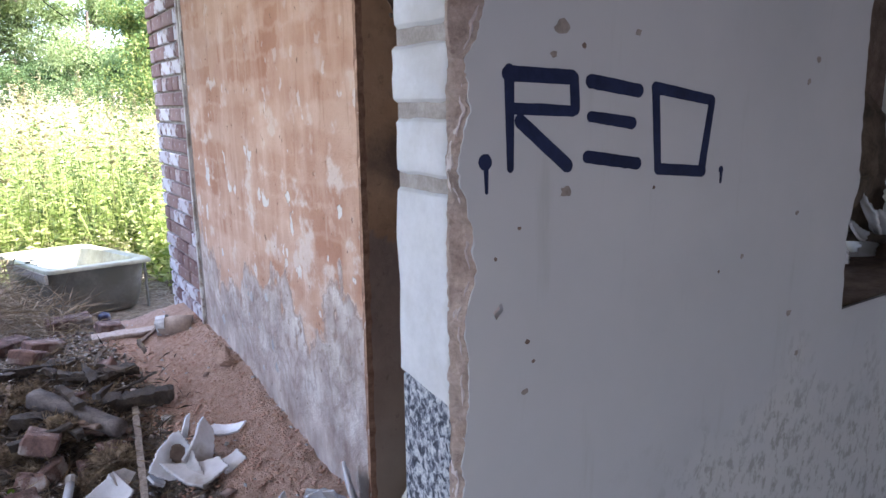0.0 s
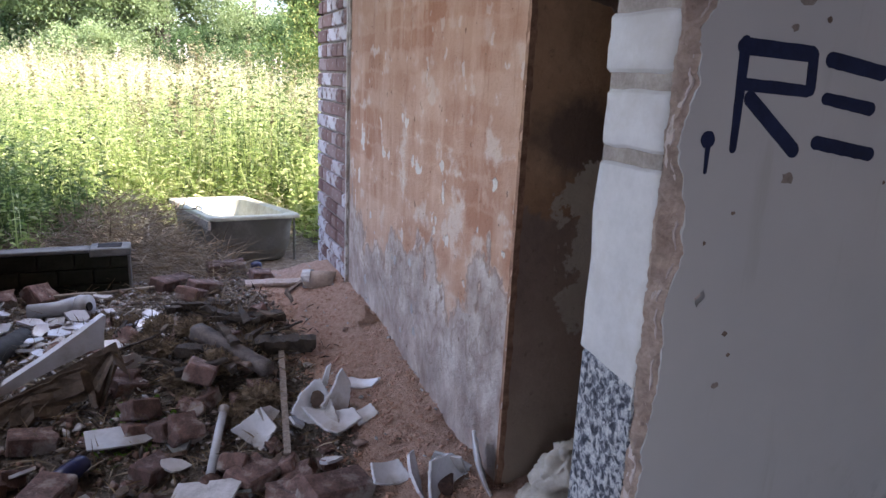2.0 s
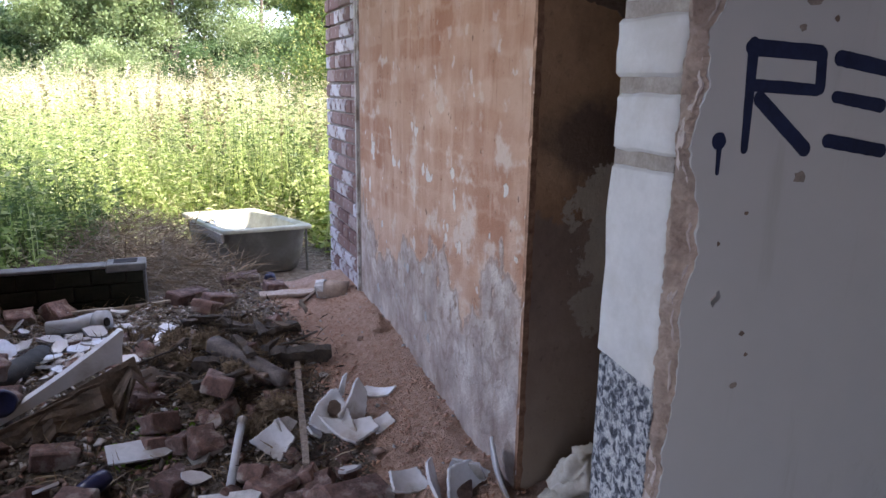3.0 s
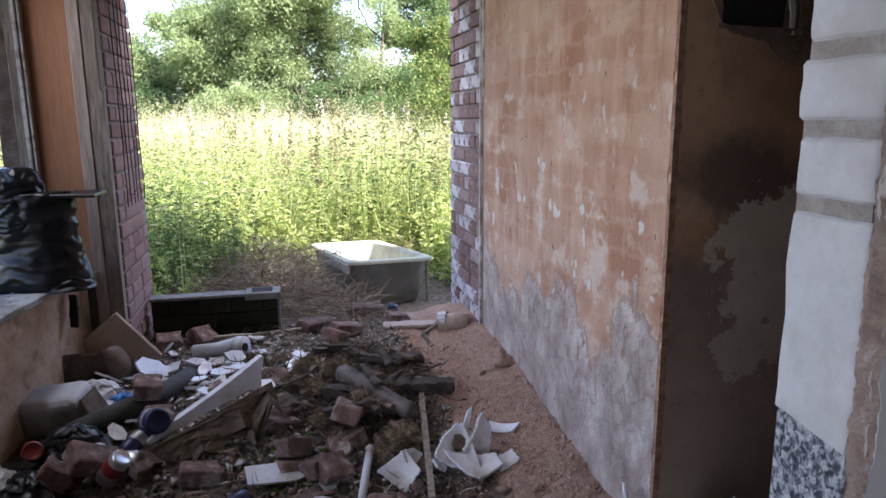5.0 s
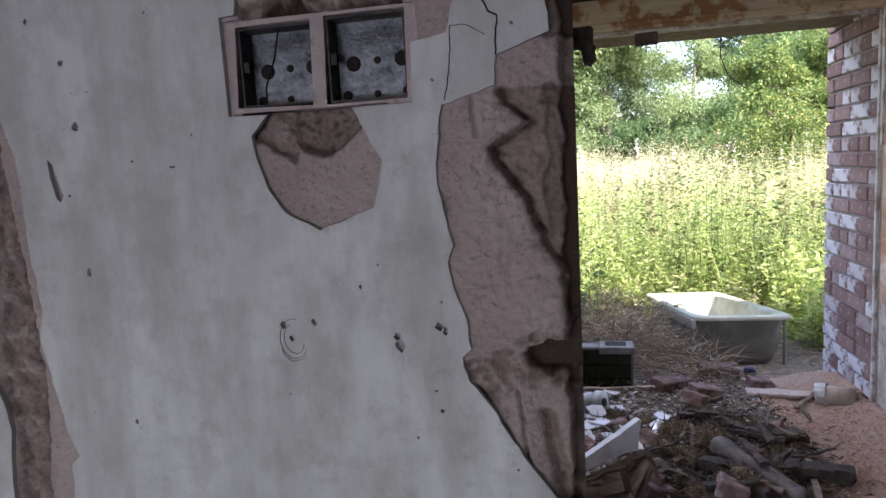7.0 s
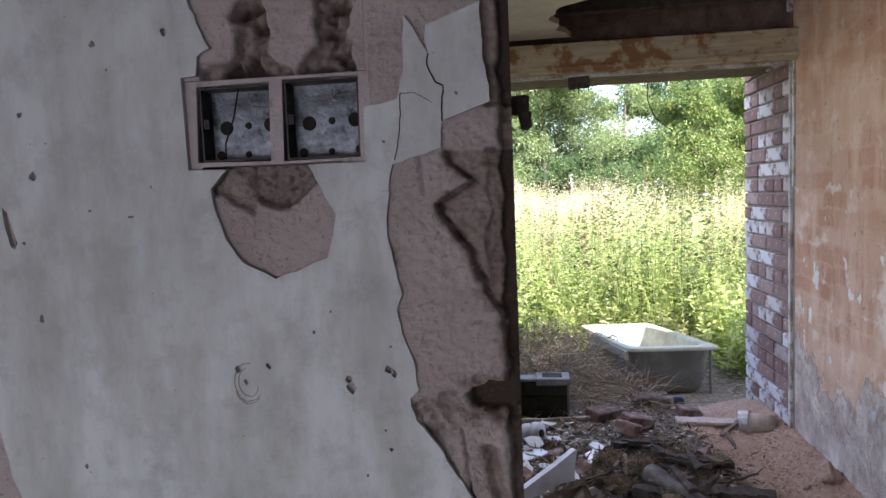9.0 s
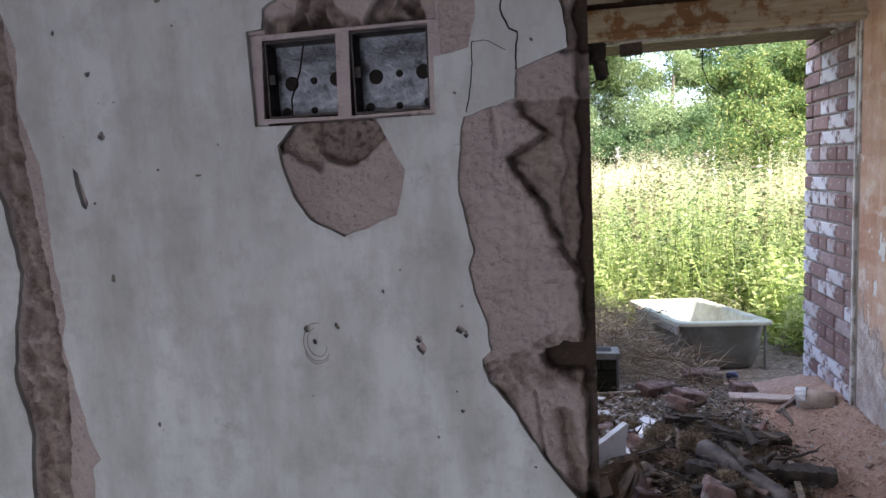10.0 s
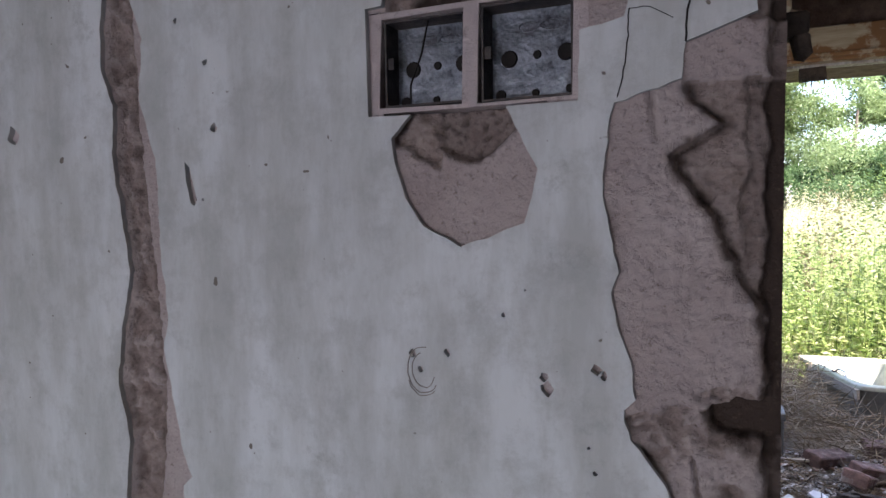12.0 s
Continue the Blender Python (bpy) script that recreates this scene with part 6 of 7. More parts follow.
for nm, x, y, z, r, h, m, m2, rot, lab in (
    ("drinks_can", -0.87, 1.90, 0.0, 0.033, 0.115, TIN, RED, (78, 0, 20), "crushed silver and red drinks can in rubbish"), ("drinks_can", -0.80, 1.80, 0.0, 0.033, 0.115, TIN, TIN, (85, 0, 70), "dull silver drinks can in rubbish"),
    ("drinks_can", -0.98, 1.78, 0.0, 0.033, 0.115, RED, RED, (85, 0, 55), "red drinks can half buried in rubbish"), 
    ("drinks_can", -1.05, 1.88, 0.02, 0.033, 0.115, RED, TIN, (60, 10, 10), "crushed red and white drinks can"), ("blue_tub", -0.70, 1.96, 0.02, 0.045, 0.14, BLUE, LABEL, (70, 0, 25), "dark blue plastic tub with pale label, on its side"),
    ("drinks_can", -0.79, 1.68, 0.02, 0.033, 0.115, TIN, RED, (40, 10, 60), "dented silver and red drinks can in rubbish"), ("drinks_can", -0.89, 1.56, 0.0, 0.033, 0.115, RED, RED, (80, 0, 100), "faded red drinks can in rubbish"),
    ("drinks_can", -0.70, 1.58, 0.0, 0.033, 0.115, RUBBER, TIN, (84, 0, 35), "black drinks can on its side in rubbish"), ("drinks_can", -0.75, 1.80, 0.02, 0.033, 0.115, BLUE, TIN, (75, 0, 150), "dark blue drinks can in rubbish"),
    ("drinks_can", -0.42, 1.52, 0.0, 0.030, 0.10, BLUE, BLUE, (80, 0, 130), "crushed blue can in the rubble"),
):
    t = thing(nm, lab, nm.replace("_", " "), "cans" if nm == "drinks_can" else "")
    bm = bmesh.new()
    rings = []
    for rr2, hh in ((0.78, 0.0), (1, 0.05), (1, 0.35), (0.97, 0.6), (1, 0.92), (0.80, 1.0), (0.74, 0.985)):
        rings.append([bm.verts.new((r * rr2 * math.cos(q * math.pi / 10), r * rr2 * math.sin(q * math.pi / 10), h * hh)) for q in range(20)])
    loft(bm, rings, True)
    bm.faces.new(rings[0][::-1])
    can_body = part("body", ragged(bm, 0.004, 22, x), m, t, "", True)
    bm = bmesh.new()
    rings = [[bm.verts.new((r * 1.025 * math.cos(q * math.pi / 10), r * 1.025 * math.sin(q * math.pi / 10), h * hh)) for q in range(20)] for hh in (0.4, 0.55, 0.72)]
    part("label_band", ragged(loft(bm, rings), 0.003, 22, x), m2, can_body, "", True)
    t.matrix_basis = pose(x, y, set_on(x, y, z + r), *rot)
for x, y, rx, ry, h, m, lab, seed in ((-1.12, 1.71, 0.075, 0.07, 0.15, CLEARBAG, "milky white plastic bag in the rubbish heap", 5), (-0.93, 1.88, 0.11, 0.09, 0.15, BAG, "torn black rubbish bag in the heap", 6), (-1.02, 1.70, 0.10, 0.09, 0.12, BAG, "torn black rubbish bag in the heap", 7), (-0.86, 2.26, 0.045, 0.045, 0.07, LIGHTBLUE, "crumpled bright blue plastic film scrap", 9), (-0.97, 2.34, 0.09, 0.07, 0.11, CLEARBAG, "crumpled translucent plastic packaging scrap", 10)):
    t = thing("plastic_bag", lab, "plastic bag", "rubbish bags")
    part("sack", crumpled(x, y, set_on(x, y, -0.02), rx, ry, h, seed, [(0, 1.1), (0.3, 1.0), (0.7, 0.7), (0.9, 0.35), (1, 0.1)], 0.03, 56, 30), m, t, "", True)
cloth = thing("canvas_sack", "crumpled off-white sack behind the doorway edge", "sack")
part("folds", crumpled(0.91, 0.87, set_on(0.91, 0.87, -0.02), 0.12, 0.10, 0.22, 14, [(0, 1.2), (0.4, 0.9), (0.8, 0.5), (1, 0.12)], 0.035, 64, 34), grainy("off_white_canvas", (0.30, 0.28, 0.24), (0.50, 0.47, 0.41), 8, 0.95, 0.3, 0.004), cloth, "", True)
ball = thing("blue_pot", "small dark blue glazed pot by the bath", "pot")
part("pot", crumpled(0.42, 3.52, set_on(0.42, 3.52, -0.005), 0.035, 0.035, 0.065, 2, [(0, 0.7), (0.4, 1.0), (0.8, 0.9), (1, 0.55)], 0.002, 20, 12), BLUE, ball, "", True)
stump = thing("log_slice", "pale sawn log lump against the jamb", "log")
bark = part("bark", ragged(tube([(0.60, 2.93, 0.235), (0.67, 2.89, 0.24), (0.735, 2.86, 0.235)], [0.046, 0.054, 0.052], 18), 0.010, 14), grainy("pale_log", (0.20, 0.15, 0.12), (0.36, 0.285, 0.235), 10, 0.9, 0.5, 0.006), stump, "", True)
part("torn_wrapper", ragged(tube([(0.585, 2.935, 0.240), (0.63, 2.915, 0.245)], [0.049, 0.053], 14, None, False), 0.012, 30), CERAMIC_EDGE, bark)
clod = thing("soil_clod", "lump of reddish soil and fallen plaster at the wall foot", "clod")
bm = bmesh.new()
bmesh.ops.create_icosphere(bm, subdivisions=3, radius=0.05, matrix=Matrix.Translation((0.73, 2.25, set_on(0.73, 2.25, 0.015))) @ Matrix.Diagonal((0.8, 1.0, 0.9, 1)))
part("lump", ragged(bm, 0.03, 18), DIRT, clod, "", True)

# junk seen through the gap at the far end of the lettered wall
junk = thing("heaped_junk", "white foil and broken boards heaped behind the gap", "junk")
part("ledge", ragged(cuboid(1.06, 2.19, 0.105, 0.42, 0.86, 0.93, 0.005), 0.01, 12), CORE, junk)
part("brown_pad", ragged(crumpled(1.78, 0.36, 0.93, 0.30, 0.06, 0.42, 21, [(0, 1), (0.5, 1.05), (0.85, 0.8), (1, 0.4)], 0.03, 40, 24), 0.01, 9), CARD, junk, "", True)
for k, (x, z, r) in enumerate(((1.63, 1.02, 0.06), (1.72, 1.05, 0.09), (1.68, 0.985, 0.06), (1.80, 1.00, 0.09), (1.58, 0.965, 0.05), (1.75, 0.96, 0.07), (1.88, 1.03, 0.08))):
    ob = part("white_scrap", curved_shard(poly(6, r, 300 + k), 0.006, 4.0, 2.0, None, 12), CERAMIC, junk, "", True)
    ob.matrix_basis = pose(x, 0.20 + 0.02 * (k % 3), z, 50 + 15 * (k % 3), 20 - 12 * k, 30 * k)
part("dark_board", ragged(beam((1.20, 0.16, 0.97), (1.75, 0.24, 1.12), 0.02, 0.035, 10, 0.006, 1), 0.004, 14), CARD, junk)
part("dark_board", ragged(beam((1.25, 0.22, 1.06), (1.8, 0.20, 0.98), 0.015, 0.02, 10, 0.006, 1), 0.004, 14), CHAR, junk)

setting("wall_8", cuboid(1.08, 2.4, 0.50, 0.56, 0.0, 2.15), CORE, "dark brown wall behind the gap")

# wires clinging to the brick pier
ties = thing("climbing_wires", "rusty wire mesh and dead stems on the brick pier", "wire mesh")
for k in range(6):
    yy = 2.92 + k * 0.075
    part("wire", tube([(-0.915 + 0.006 * noise.noise(Vector((k, t * 5, 0))), yy + 0.02 * noise.noise(Vector((t * 6, k, 3))), 0.92 + 1.05 * t) for t in np.linspace(0, 1, 12)], 0.0028, 4), CHAR, ties)
for k in range(4):
    part("cross_wire", tube([(-0.913, 2.90 + 0.40 * t, 0.98 + k * 0.2 + 0.03 * noise.noise(Vector((t * 4, k, 6)))) for t in np.linspace(0, 1, 7)], 0.0022, 4), CHAR, ties)

# ---- loose small debris, uncountable ----
rng = np.random.default_rng(7)


def chips(name, n, pick, r0, r1, material, label, flat=0.45, up=0.004):
    """Angular crumbs: jittered octahedra strewn over the floor."""
    o = np.array([(1, 0, 0), (0, 1, 0), (-1, 0, 0), (0, -1, 0), (0, 0, 1), (0, 0, -1)], float)
    tri = np.array([(0, 1, 4), (1, 2, 4), (2, 3, 4), (3, 0, 4), (1, 0, 5), (2, 1, 5), (3, 2, 5), (0, 3, 5)])
    V, F = [], []
    for k in range(n):
        x, y, z = pick(rng)
        s = r0 + (r1 - r0) * rng.random() ** 2.5
        m = np.array(Euler(rng.uniform(-0.7, 0.7, 2).tolist() + [rng.uniform(0, 6.28)]).to_matrix())
        q = (o * rng.uniform(0.5, 1.2, (6, 3)) * np.array([1, rng.uniform(0.4, 0.9), flat])) @ m.T * s
        V.append(q + np.array([x, y, z + up]))
        F.append(tri + 6 * k)
    return tagged(bulk(name, np.concatenate(V), np.concatenate(F), material), label, "debris", "", "stuff")


def anywhere(x0, x1, y0, y1):
    def f(g):
        x, y = g.uniform(x0, x1), g.uniform(y0, y1)
        return x, y, lift(x, y)
    return f


def heap(cx, cy, sx, sy):
    def f(g):
        x, y = float(np.clip(g.normal(cx, sx), -1.05, 0.77)), float(np.clip(g.normal(cy, sy), 0.3, 3.4))
        return x, y, lift(x, y)
    return f


ISL = Mat("mixed_rubble", 0.95)
ISL.colour(ISL.mix(ISL.ramp(ISL.noise(60, 5), (0.4, 0.0), (0.7, 0.4)), ISL.ramp(ISL.island(), (0.0, (0.05, 0.043, 0.037)), (0.35, (0.14, 0.112, 0.095)), (0.6, (0.24, 0.145, 0.115)), (0.85, (0.32, 0.285, 0.26)), (1.0, (0.52, 0.51, 0.50))), (0.10, 0.08, 0.065)))
ISL.bump(ISL.noise(80, 5), 0.5, 0.004)
ISL = ISL.m
chips("rubble_crumbs", 9500, anywhere(-1.1, 0.42, 0.6, 3.4), 0.004, 0.026, ISL, "mixed crumbs of brick, mortar and dirt")
chips("rubble_lumps", 900, heap(-0.25, 1.95, 0.34, 0.55), 0.010, 0.036, ISL, "larger lumps of mortar and brick in the rubble", 0.4, 0.008)
chips("white_chips", 520, heap(-0.55, 2.4, 0.32, 0.35), 0.006, 0.034, CERAMIC_EDGE, "white plaster and tile chips", 0.22, 0.02)
chips("plaster_dust_lumps", 2600, heap(-0.38, 2.66, 0.36, 0.30), 0.003, 0.020, grainy("plaster_lump", (0.30, 0.28, 0.265), (0.54, 0.52, 0.50), 40, 0.95, 0.6, 0.004), "grey plaster lumps and dust", 0.28, 0.004)
chips("white_chips_near", 150, heap(0.05, 1.5, 0.45, 0.35), 0.004, 0.024, CERAMIC_EDGE, "pale plaster chips among the rubble", 0.14, 0.010)
chips("red_crumbs", 5200, anywhere(0.36, 0.80, 1.0, 3.0), 0.0015, 0.014, grainy("red_crumb", (0.30, 0.17, 0.12), (0.56, 0.37, 0.285), 30, 0.95, 0.5, 0.003), "crumbs of red brick dust along the wall")
chips("sill_chips", 320, lambda g: ((lambda y: (g.uniform(-1.32, -1.08) + lx(y), y, 0.661))(g.uniform(1.3, 2.6))), 0.004, 0.02, CERAMIC_EDGE, "paint and plaster chips on the sill", 0.3)


def fluff(cx, cy, r, seed, label):
    """A matted clump of mineral wool."""
    t = thing("insulation_clump", label, "insulation", "insulation clumps")
    bm = bmesh.new()
    bmesh.ops.create_icosphere(bm, subdivisions=5, radius=r)
    for v in bm.verts:
        q = v.co.normalized()
        n1 = noise.noise(q * 2.2 + Vector((seed, 0, 0))) * 0.4 + noise.noise(q * 6 + Vector((0, seed, 0))) * 0.25 + noise.noise(q * 13 + Vector((0, 0, seed))) * 0.24 + noise.noise(q * 34 + Vector((0, 0, seed))) * 0.10
        v.co = q * r * (0.85 + n1)
        v.co.z *= 0.52
        v.co += Vector((cx, cy, set_on(cx, cy, r * 0.30)))
    part("wad", bm, WOOL, t)
    g = np.random.default_rng(int(seed * 10))
    n = 380
    d3 = g.normal(size=(n, 3))
    d3[:, 2] = np.abs(d3[:, 2]) * 0.6
    d3 /= np.linalg.norm(d3, axis=1, keepdims=True)
    base = np.array([cx, cy, set_on(cx, cy, r * 0.3)]) + d3 * r * np.array([0.8, 0.8, 0.5])
    V, F = leaf_arrays(base, d3 + g.normal(size=(n, 3)) * 0.7, g.uniform(0.015, 0.05, n), g.uniform(0.002, 0.006, n), g)
    b2 = bulk("fibre_fringe", V, F, WOOL)
    b2.parent = t


qr = random.Random(8)
for k in range(26):
    x, y = qr.gauss(0.02, 0.20), qr.gauss(2.28, 0.24)
    a = qr.uniform(0, 6.28)
    l2 = qr.uniform(0.03, 0.13)
    t = thing("timber_scrap", "splintered weathered timber scrap in the heap", "timber", "timber scraps")
    z = set_on(x, y, qr.uniform(0.02, 0.09))
    part("scrap", beam((x - math.cos(a) * l2, y - math.sin(a) * l2, z), (x + math.cos(a) * l2, y + math.sin(a) * l2, z + qr.uniform(-0.03, 0.05)), qr.uniform(0.008, 0.034), qr.uniform(0.006, 0.024), 12, 0.014, k + 0.5, 0.5), (CARD, CHAR, CHAR, CARD, CHAR, CORE)[k % 6], t)
for k, (x, y, r) in enumerate(((0.06, 2.02, 0.085), (0.20, 1.80, 0.080), (0.12, 1.72, 0.06), (-0.06, 1.98, 0.06), (0.0, 2.30, 0.07), (-0.12, 2.44, 0.07), (0.10, 2.48, 0.06), (0.03, 2.62, 0.06), (-0.26, 2.56, 0.05), (-0.10, 2.20, 0.06), (-0.36, 2.68, 0.045), (-0.18, 2.30, 0.055), (0.24, 2.22, 0.05), (0.16, 2.10, 0.06), (-0.02, 1.86, 0.05), (0.20, 2.44, 0.05), (-0.30, 2.40, 0.05))):
    fluff(x, y, r, k + 1.5, "matted brown mineral wool in the rubble heap")


def strands(name, n, pick, l0, l1, w, material, label, rise=0.35):
    base = np.array([pick(rng) for k in range(n)])
    d3 = rng.normal(size=(n, 3))
    d3[:, 2] = np.abs(d3[:, 2]) * rise
    V, F = leaf_arrays(base + np.array([0, 0, 0.006]), d3, rng.uniform(l0, l1, n), rng.uniform(w * 0.5, w, n), rng)
    return tagged(bulk(name, V, F, material), label, "debris", "", "stuff")


strands("twigs", 4400, anywhere(-1.0, 0.38, 0.8, 3.4), 0.03, 0.16, 0.005, TWIG, "dry twigs and stalks among the rubble")
strands("dark_litter", 2200, heap(0.0, 2.25, 0.19, 0.30), 0.02, 0.10, 0.010, CHAR, "blackened litter over the heap", 0.5)
DRYBRUSH = leaf_mat("dead_stalks", [(0.19, 0.135, 0.085), (0.32, 0.24, 0.155), (0.12, 0.085, 0.055), (0.44, 0.37, 0.27)], 0.15, 0.8)
strands("dead_brush", 8000, lambda g: ((lambda x, y: (x, y, 0.10 + 0.36 * g.random() * max(0, 1 - abs(x + 0.35) / 0.9)))(*(lambda y: (g.uniform(-1.3, 0.30 if y < 3.8 else 0.02), y))(g.uniform(3.3, 4.6)))), 0.06, 0.32, 0.006, DRYBRUSH, "tangle of dead brown stalks outside the doorway", 0.6)
strands("dry_litter", 1700, lambda g: ((lambda y: (g.uniform(0.25, 0.9) if y < 3.85 else g.uniform(0.86, 1.3), y, 0.03 + 0.10 * max(0, 3.8 - y)))(g.uniform(3.2, 5.2))), 0.04, 0.16, 0.007, leaf_mat("bleached_stalks", [(0.27, 0.23, 0.17), (0.45, 0.40, 0.32), (0.16, 0.12, 0.08)], 0.1, 0.8), "bleached stalks on the ground beside the bath", 0.12)
strands("green_weed_sprigs", 90, heap(-0.22, 1.74, 0.08, 0.08), 0.015, 0.05, 0.02, IVY, "small bright green weed in the rubble", 0.8)

# ---- meadow ----
def weeds(name, spots, h0, h1, leaves, lmin, lmax, wide, material, label, lean=0.10, top=0.0):
    """Upright stems with leaves all the way up; spots (n, 3)."""
    n = len(spots)
    swell = np.array([noise.noise(Vector((q[0] * 0.8, q[1] * 0.6, 5.0))) + 0.6 * noise.noise(Vector((q[0] * 2.6, q[1] * 2.0, 9.0))) for q in spots])
    h = rng.uniform(h0, h1, n) * np.clip(1 + 0.34 * swell, 0.6, 1.3)
    tip = spots + np.stack([rng.normal(0, lean, n), rng.normal(0, lean, n), h], 1)
    stem_v, stem_f = leaf_arrays(spots, tip - spots, h, np.full(n, 0.008), rng)
    t = rng.uniform(top, 1, (n, leaves))
    base = spots[:, None, :] + (tip - spots)[:, None, :] * t[..., None]
    d3 = rng.normal(size=(n, leaves, 3))
    d3[..., 2] = rng.uniform(-0.2, 0.9, (n, leaves))
    size = rng.uniform(lmin, lmax, (n, leaves)) * (1.15 - 0.6 * t)
    V, F = leaf_arrays(base.reshape(-1, 3), d3.reshape(-1, 3), size.ravel(), (size * wide).ravel(), rng)
    return tagged(bulk(name, np.concatenate([stem_v, V]), np.concatenate([stem_f, F + len(stem_v)]), material), label, "weeds", "", "stuff")


def patchy(p, lo=-0.25):
    keep = [noise.noise(Vector((q[0] * 0.55, q[1] * 0.4, 2.0))) + 0.25 * random.random() > lo for q in p]
    return p[np.array(keep)]


def strew(n, y0, y1, left, right, power=1.0, ground=0.02, clear=None):
    y = y0 + (y1 - y0) * rng.random(n) ** power
    x = rng.uniform(0, 1, n) * (right(y) - left(y)) + left(y)
    p = np.stack([x, y, np.full(n, ground)], 1)
    return p[~clear(x, y)] if clear is not None else p


L1, R1 = (lambda y: -1.6 - 0.75 * y), (lambda y: 0.9 + 0.42 * y)
bathzone = lambda x, y: (x > -0.25) & (x < 0.95) & (y < 5.25)
weeds("green_weeds", strew(3200, 4.3, 7.0, L1, R1, 1.0, 0.02, lambda x, y: bathzone(x, y) | ((y < 5.2) & (x > -0.6))), 0.40, 1.10, 46, 0.025, 0.095, 0.27, NEARWEED, "tall leafy green weeds outside the doorway", 0.20)
weeds("weeds_beyond", strew(9000, 6.3, 15, L1, R1, 1.5), 0.55, 1.30, 38, 0.025, 0.095, 0.22, WEED, "dense tall weeds across the meadow", 0.16)
weeds("seeding_grass", patchy(strew(12000, 9.5, 24, L1, R1, 1.2), -0.05), 1.0, 1.60, 18, 0.035, 0.11, 0.12, STRAW, "pale seeding grass over the meadow", 0.16, 0.45)
weeds("seeding_grass_far", strew(9000, 14, 34, L1, R1, 1.0), 1.10, 1.62, 14, 0.06, 0.16, 0.14, STRAW, "pale seeding grass further off", 0.2, 0.4)
weeds("dark_clumps", patchy(strew(1700, 5.0, 9.5, L1, R1, 1.2, 0.02, bathzone), 0.05), 0.7, 1.28, 36, 0.03, 0.09, 0.3, SHADEWEED, "clumps of darker green willowherb", 0.10)
weeds("brown_spikes", patchy(strew(620, 5.4, 10.0, L1, R1, 1.2), 0.0), 0.95, 1.45, 60, 0.03, 0.075, 0.5, SPIKE, "brown dock and nettle seed spikes", 0.05, 0.62)
weeds("dock_plants", patchy(strew(60, 5.3, 7.5, L1, R1, 1.0, 0.02, bathzone), -0.1), 0.95, 1.35, 70, 0.05, 0.13, 0.34, SHADEWEED, "tall dark leafy docks among the weeds", 0.04, 0.15)
weeds("white_umbels", patchy(strew(260, 9, 16, L1, R1, 1.0), 0.1), 1.2, 1.62, 16, 0.03, 0.09, 0.6, leaf_mat("white_seed_heads", [(0.62, 0.58, 0.5), (0.72, 0.69, 0.62)], 0.3), "tall pale seed heads over the meadow", 0.12, 0.86)
weeds("bank_weeds", strew(1100, 3.5, 5.0, lambda y: -1.7 - 0.9 * y, lambda y: -0.75 + 0 * y), 0.35, 0.95, 24, 0.04, 0.10, 0.32, NEARWEED, "leafy weeds crowding the brick pier")
weeds("bath_side_weeds", strew(420, 4.4, 5.6, lambda y: 0.95 + 0 * y, lambda y: 2.2 + 0 * y), 0.25, 0.75, 22, 0.05, 0.11, 0.34, NEARWEED, "leafy weeds beside the bath")
# the shade on this corner is put into the darker leaf colour
weeds("shaded_weeds", strew(2600, 3.9, 5.9, lambda y: -3.2 + 0 * y, lambda y: -0.45 + 0 * y, 1.0, 0.02, lambda x, y: rng.random(len(x)) > np.clip((-0.3 - x) / 0.9, 0.05, 1) * np.clip((5.7 - y) / 0.9, 0, 1)), 0.35, 1.10, 34, 0.03, 0.085, 0.3, SHADEWEED, "weeds crowding the corner, leaves coloured darker for the building's shade", 0.12)
weeds("low_grass", strew(5200, 3.4, 6.5, lambda y: -5.0 + 0 * y, lambda y: 2.5 + 0 * y, 1.0, 0.02, lambda x, y: (x > -1.1) & (x < 1.25) & (y < 5.1)), 0.08, 0.28, 7, 0.05, 0.16, 0.09, STRAW, "short rough grass by the building", 0.05)
weeds("side_meadow", strew(5000, -2, 14, lambda y: -9.0 + 0 * y, lambda y: -2.55 + 0 * y), 0.35, 0.95, 18, 0.05, 0.15, 0.24, WEED, "rough weeds outside the window")

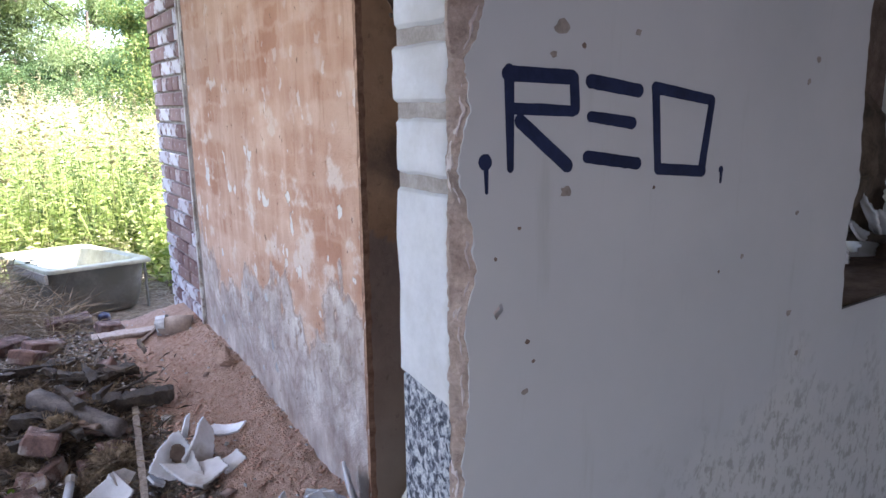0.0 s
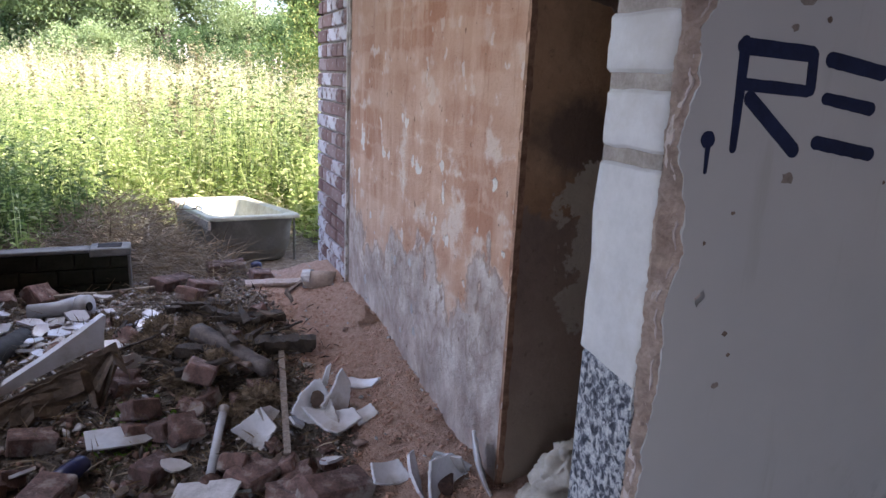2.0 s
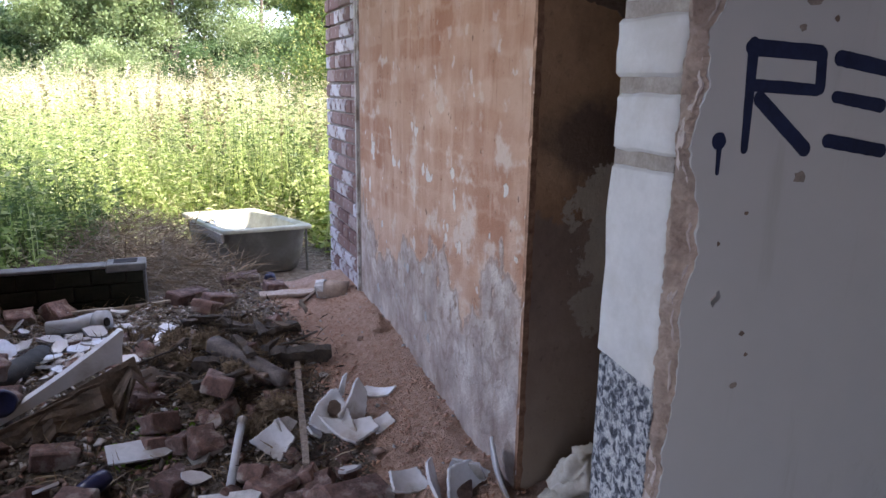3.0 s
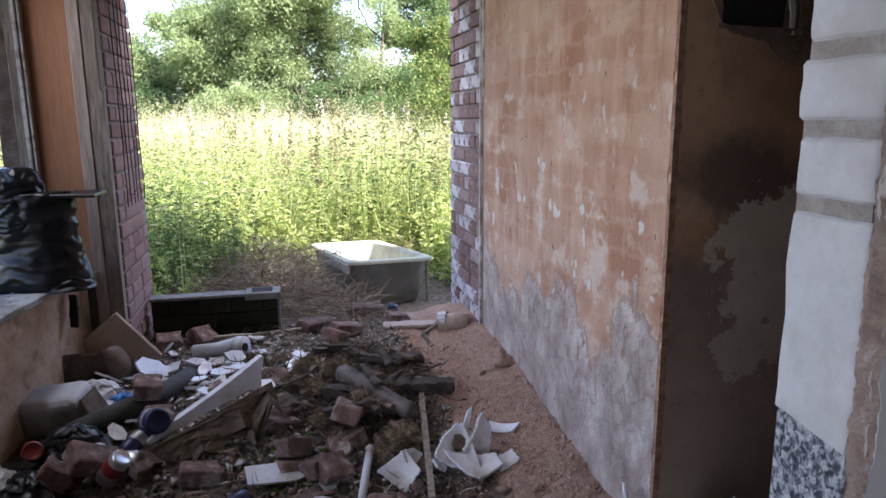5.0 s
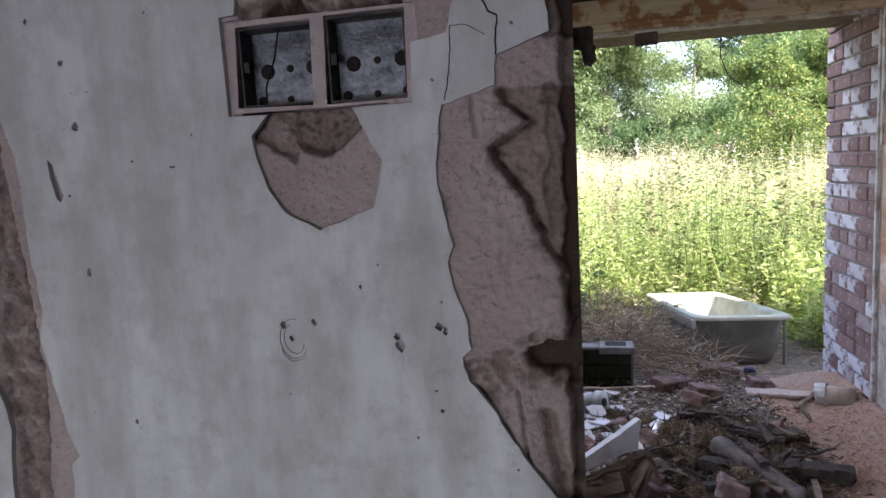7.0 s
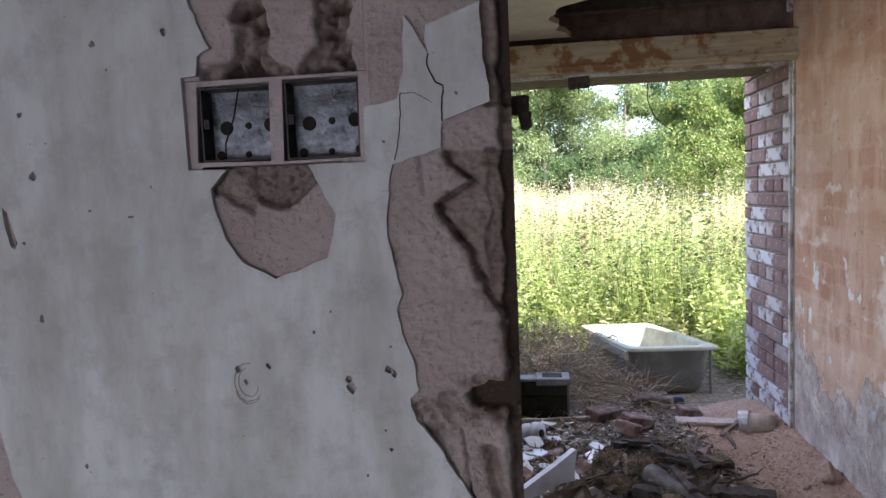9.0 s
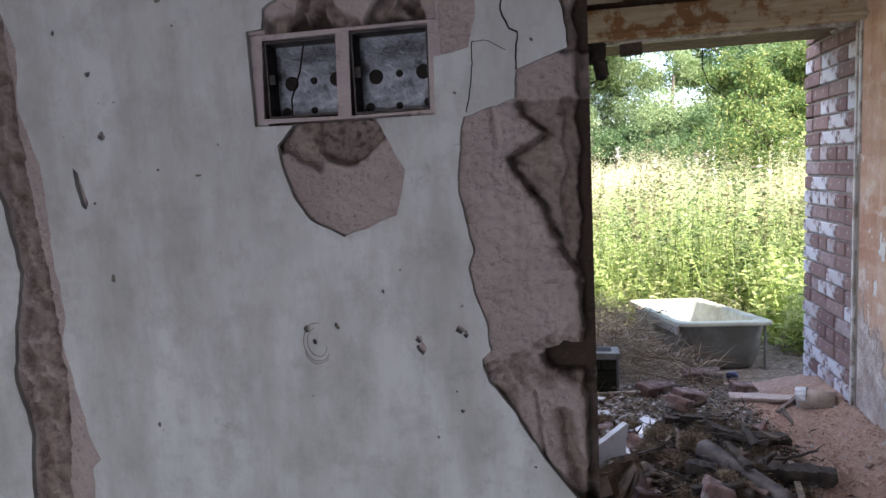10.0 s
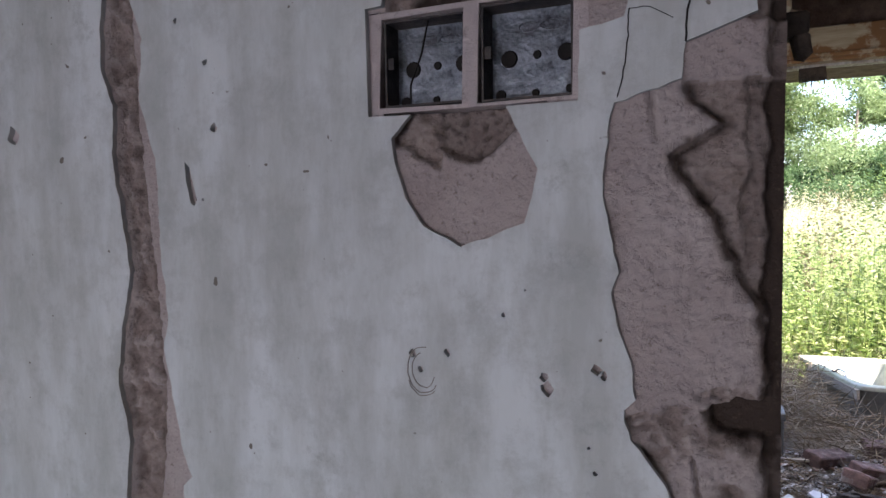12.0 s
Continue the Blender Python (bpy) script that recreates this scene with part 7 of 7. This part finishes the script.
# ---- trees ----
def tree(name, x, y, h, spread, nleaf, size, material, label, seed, base=0.12, lean=0.0, aspect=0.5):
    g = np.random.default_rng(seed)
    ob = thing(name, label, "tree", "trees round the meadow", at=(x, y, 0.0))
    tips = []
    bm = bmesh.new()
    trunk = [Vector((lean * t * t * h + 0.1 * math.sin(t * 4 + seed), 0.1 * math.cos(t * 3 + seed), -0.1 + h * 0.8 * t)) for t in np.linspace(0, 1, 9)]
    part("trunk", tube(trunk, [0.035 * h * (1 - 0.8 * t) for t in np.linspace(0, 1, 9)], 8, bm), BARK, ob, "branching grey-brown trunk")
    for k in range(26):
        t = g.uniform(base, 0.95)
        p = Vector((lean * t * t * h, 0, h * 0.8 * t))
        a = g.uniform(0, 6.283)
        reach = spread * (0.45 + 0.55 * math.sin(math.pi * min(1, 0.25 + 0.8 * t))) * g.uniform(0.6, 1.1)
        q = p + Vector((math.cos(a) * reach, math.sin(a) * reach, reach * g.uniform(0.1, 0.75)))
        mid = p.lerp(q, 0.5) + Vector((0, 0, 0.12 * reach))
        part("limb", tube([p, mid, q], [0.012 * h * (1 - t * 0.7), 0.007 * h * (1 - t * 0.7), 0.01], 5), BARK, ob)
        for u in (0.45, 0.65, 0.85, 1.0):
            tips.append((p.lerp(q, u) + Vector((0, 0, 0.12 * reach * (1 - abs(2 * u - 1)))), reach * 0.40))
    tips.append((Vector((lean * h, 0, h * 0.9)), spread * 0.3))
    nleaf, size = int(nleaf * 2.9), size * 0.62
    c = np.array([tuple(q[0]) for q in tips])
    rad = np.array([q[1] for q in tips])
    sub = g.normal(size=(len(tips), 7, 3))
    sub *= 0.8 / (np.linalg.norm(sub, axis=2, keepdims=True) + 1e-6)
    i, tuft = g.integers(0, len(tips), nleaf), g.integers(0, 7, nleaf)
    off = g.normal(size=(nleaf, 3))
    off /= np.linalg.norm(off, axis=1, keepdims=True)
    off *= (g.random(nleaf) ** 0.45)[:, None]
    pos = c[i] + (sub[i, tuft] + off * 0.48) * rad[i][:, None] * np.array([1, 1, 0.75])
    V, F = leaf_arrays(pos, off + g.normal(size=(nleaf, 3)) * 0.6 + np.array([0, 0, 0.1]), g.uniform(0.6, 1.2, nleaf) * size, g.uniform(0.6, 1.1, nleaf) * size * aspect, g)
    V[:, 2] = np.maximum(V[:, 2], 0.1)
    crown = bulk("crown", V, F, material)
    crown.parent = ob
    return ob


for k, (x, y, h, sp, n, s, m, nm, lab, lean) in enumerate((
    (0.4, 31, 8.8, 4.4, 40000, 0.24, TREE, "willow", "broad grey-green willow behind the meadow", 0.0),
    (-4.2, 31, 6.6, 3.6, 24000, 0.22, TREE, "willow", "rounded grey-green willow behind the meadow", 0.0),
    (-7.8, 33, 5.6, 3.2, 18000, 0.22, TREE, "willow", "rounded grey-green willow behind the meadow", 0.0),
    (4.2, 31, 6.6, 3.0, 18000, 0.22, TREE, "willow", "lower grey-green willow behind the meadow", 0.0),
    (-3.0, 40, 10.6, 3.2, 18000, 0.26, TREE_DARK, "dark_tree", "dark green tree behind the willows", 0.0),
    (8.0, 34, 11.0, 3.8, 22000, 0.26, TREE_DARK, "dark_tree", "tall dark green tree behind the willows", 0.0),
    (4.6, 29, 3.4, 2.2, 11000, 0.2, TREE_DARK, "dark_shrub", "dark green thicket under the trees", 0.0),
    (12.0, 31, 9.0, 3.6, 16000, 0.24, TREE, "ash_tree", "tall green ash tree at the meadow edge", 0.0),
    (-6.4, 29, 3.0, 2.2, 10000, 0.2, TREE_DARK, "dark_shrub", "dark green thicket under the trees", 0.0),
    (1.6, 28.5, 2.9, 2.0, 9000, 0.18, TREE_DARK, "dark_shrub", "dark green thicket under the trees", 0.0),
    (-2.2, 28, 2.7, 1.9, 8000, 0.18, TREE, "dark_shrub", "grey-green thicket at the meadow edge", 0.0),
    (14, 36, 9.0, 4.0, 14000, 0.3, TREE_DARK, "dark_tree", "dark green tree at the meadow edge", 0.0),
    (-16.5, 40, 4.6, 2.8, 8000, 0.28, TREE, "hedge_tree", "rounded hedge tree far over the field", 0.0),
    (-20.5, 44, 5.2, 3.2, 8000, 0.3, TREE, "hedge_tree", "rounded hedge tree far over the field", 0.0),
    (-13.0, 40, 3.4, 2.4, 7000, 0.26, TREE_DARK, "hedge_tree", "dark rounded hedge tree far over the field", 0.0),
    (-25, 46, 5.5, 3.4, 7000, 0.32, TREE_DARK, "hedge_tree", "dark rounded hedge tree far over the field", 0.0),
    (-10.4, 36, 4.4, 2.3, 9000, 0.24, TREE, "hedge_tree", "rounded hedge tree at the field edge", 0.0),
    (-30, 80, 12, 2.0, 3500, 0.6, TREE_DARK, "poplar", "slim far poplar on the skyline", 0.0),
    (-33, 80, 11, 1.8, 3500, 0.6, TREE_DARK, "poplar", "slim far poplar on the skyline", 0.0),
    (3.4, 13.5, 3.7, 1.5, 14000, 0.115, TREE_GOLD, "maple", "yellow-green maple leaning toward the doorway", -0.14),
    (4.9, 15.5, 4.4, 1.9, 15000, 0.12, TREE_GOLD, "maple", "yellow-green maple at the meadow edge", -0.08),
)):
    tree(nm, x, y, h, sp, n, s, m, lab, 100 + k, 0.10, lean)
g = np.random.default_rng(5)
n = 26000
hx = g.uniform(-120, 120, n)
hz = 1.4 + np.abs(g.normal(0, 1.6, n)) + 1.2 * np.sin(hx * 0.21) + 0.8 * np.sin(hx * 0.57 + 1)
pos = np.stack([hx, 60 + g.uniform(-3, 3, n), np.clip(hz, 0.1, 6) * g.random(n) ** 0.4], 1)
V, F = leaf_arrays(pos, g.normal(size=(n, 3)), g.uniform(0.5, 1.0, n), g.uniform(0.4, 0.8, n), g)
tagged(bulk("far_hedgerow", V, F, TREE_DARK), "far hedgerow closing the fields", "hedge", "", "stuff")
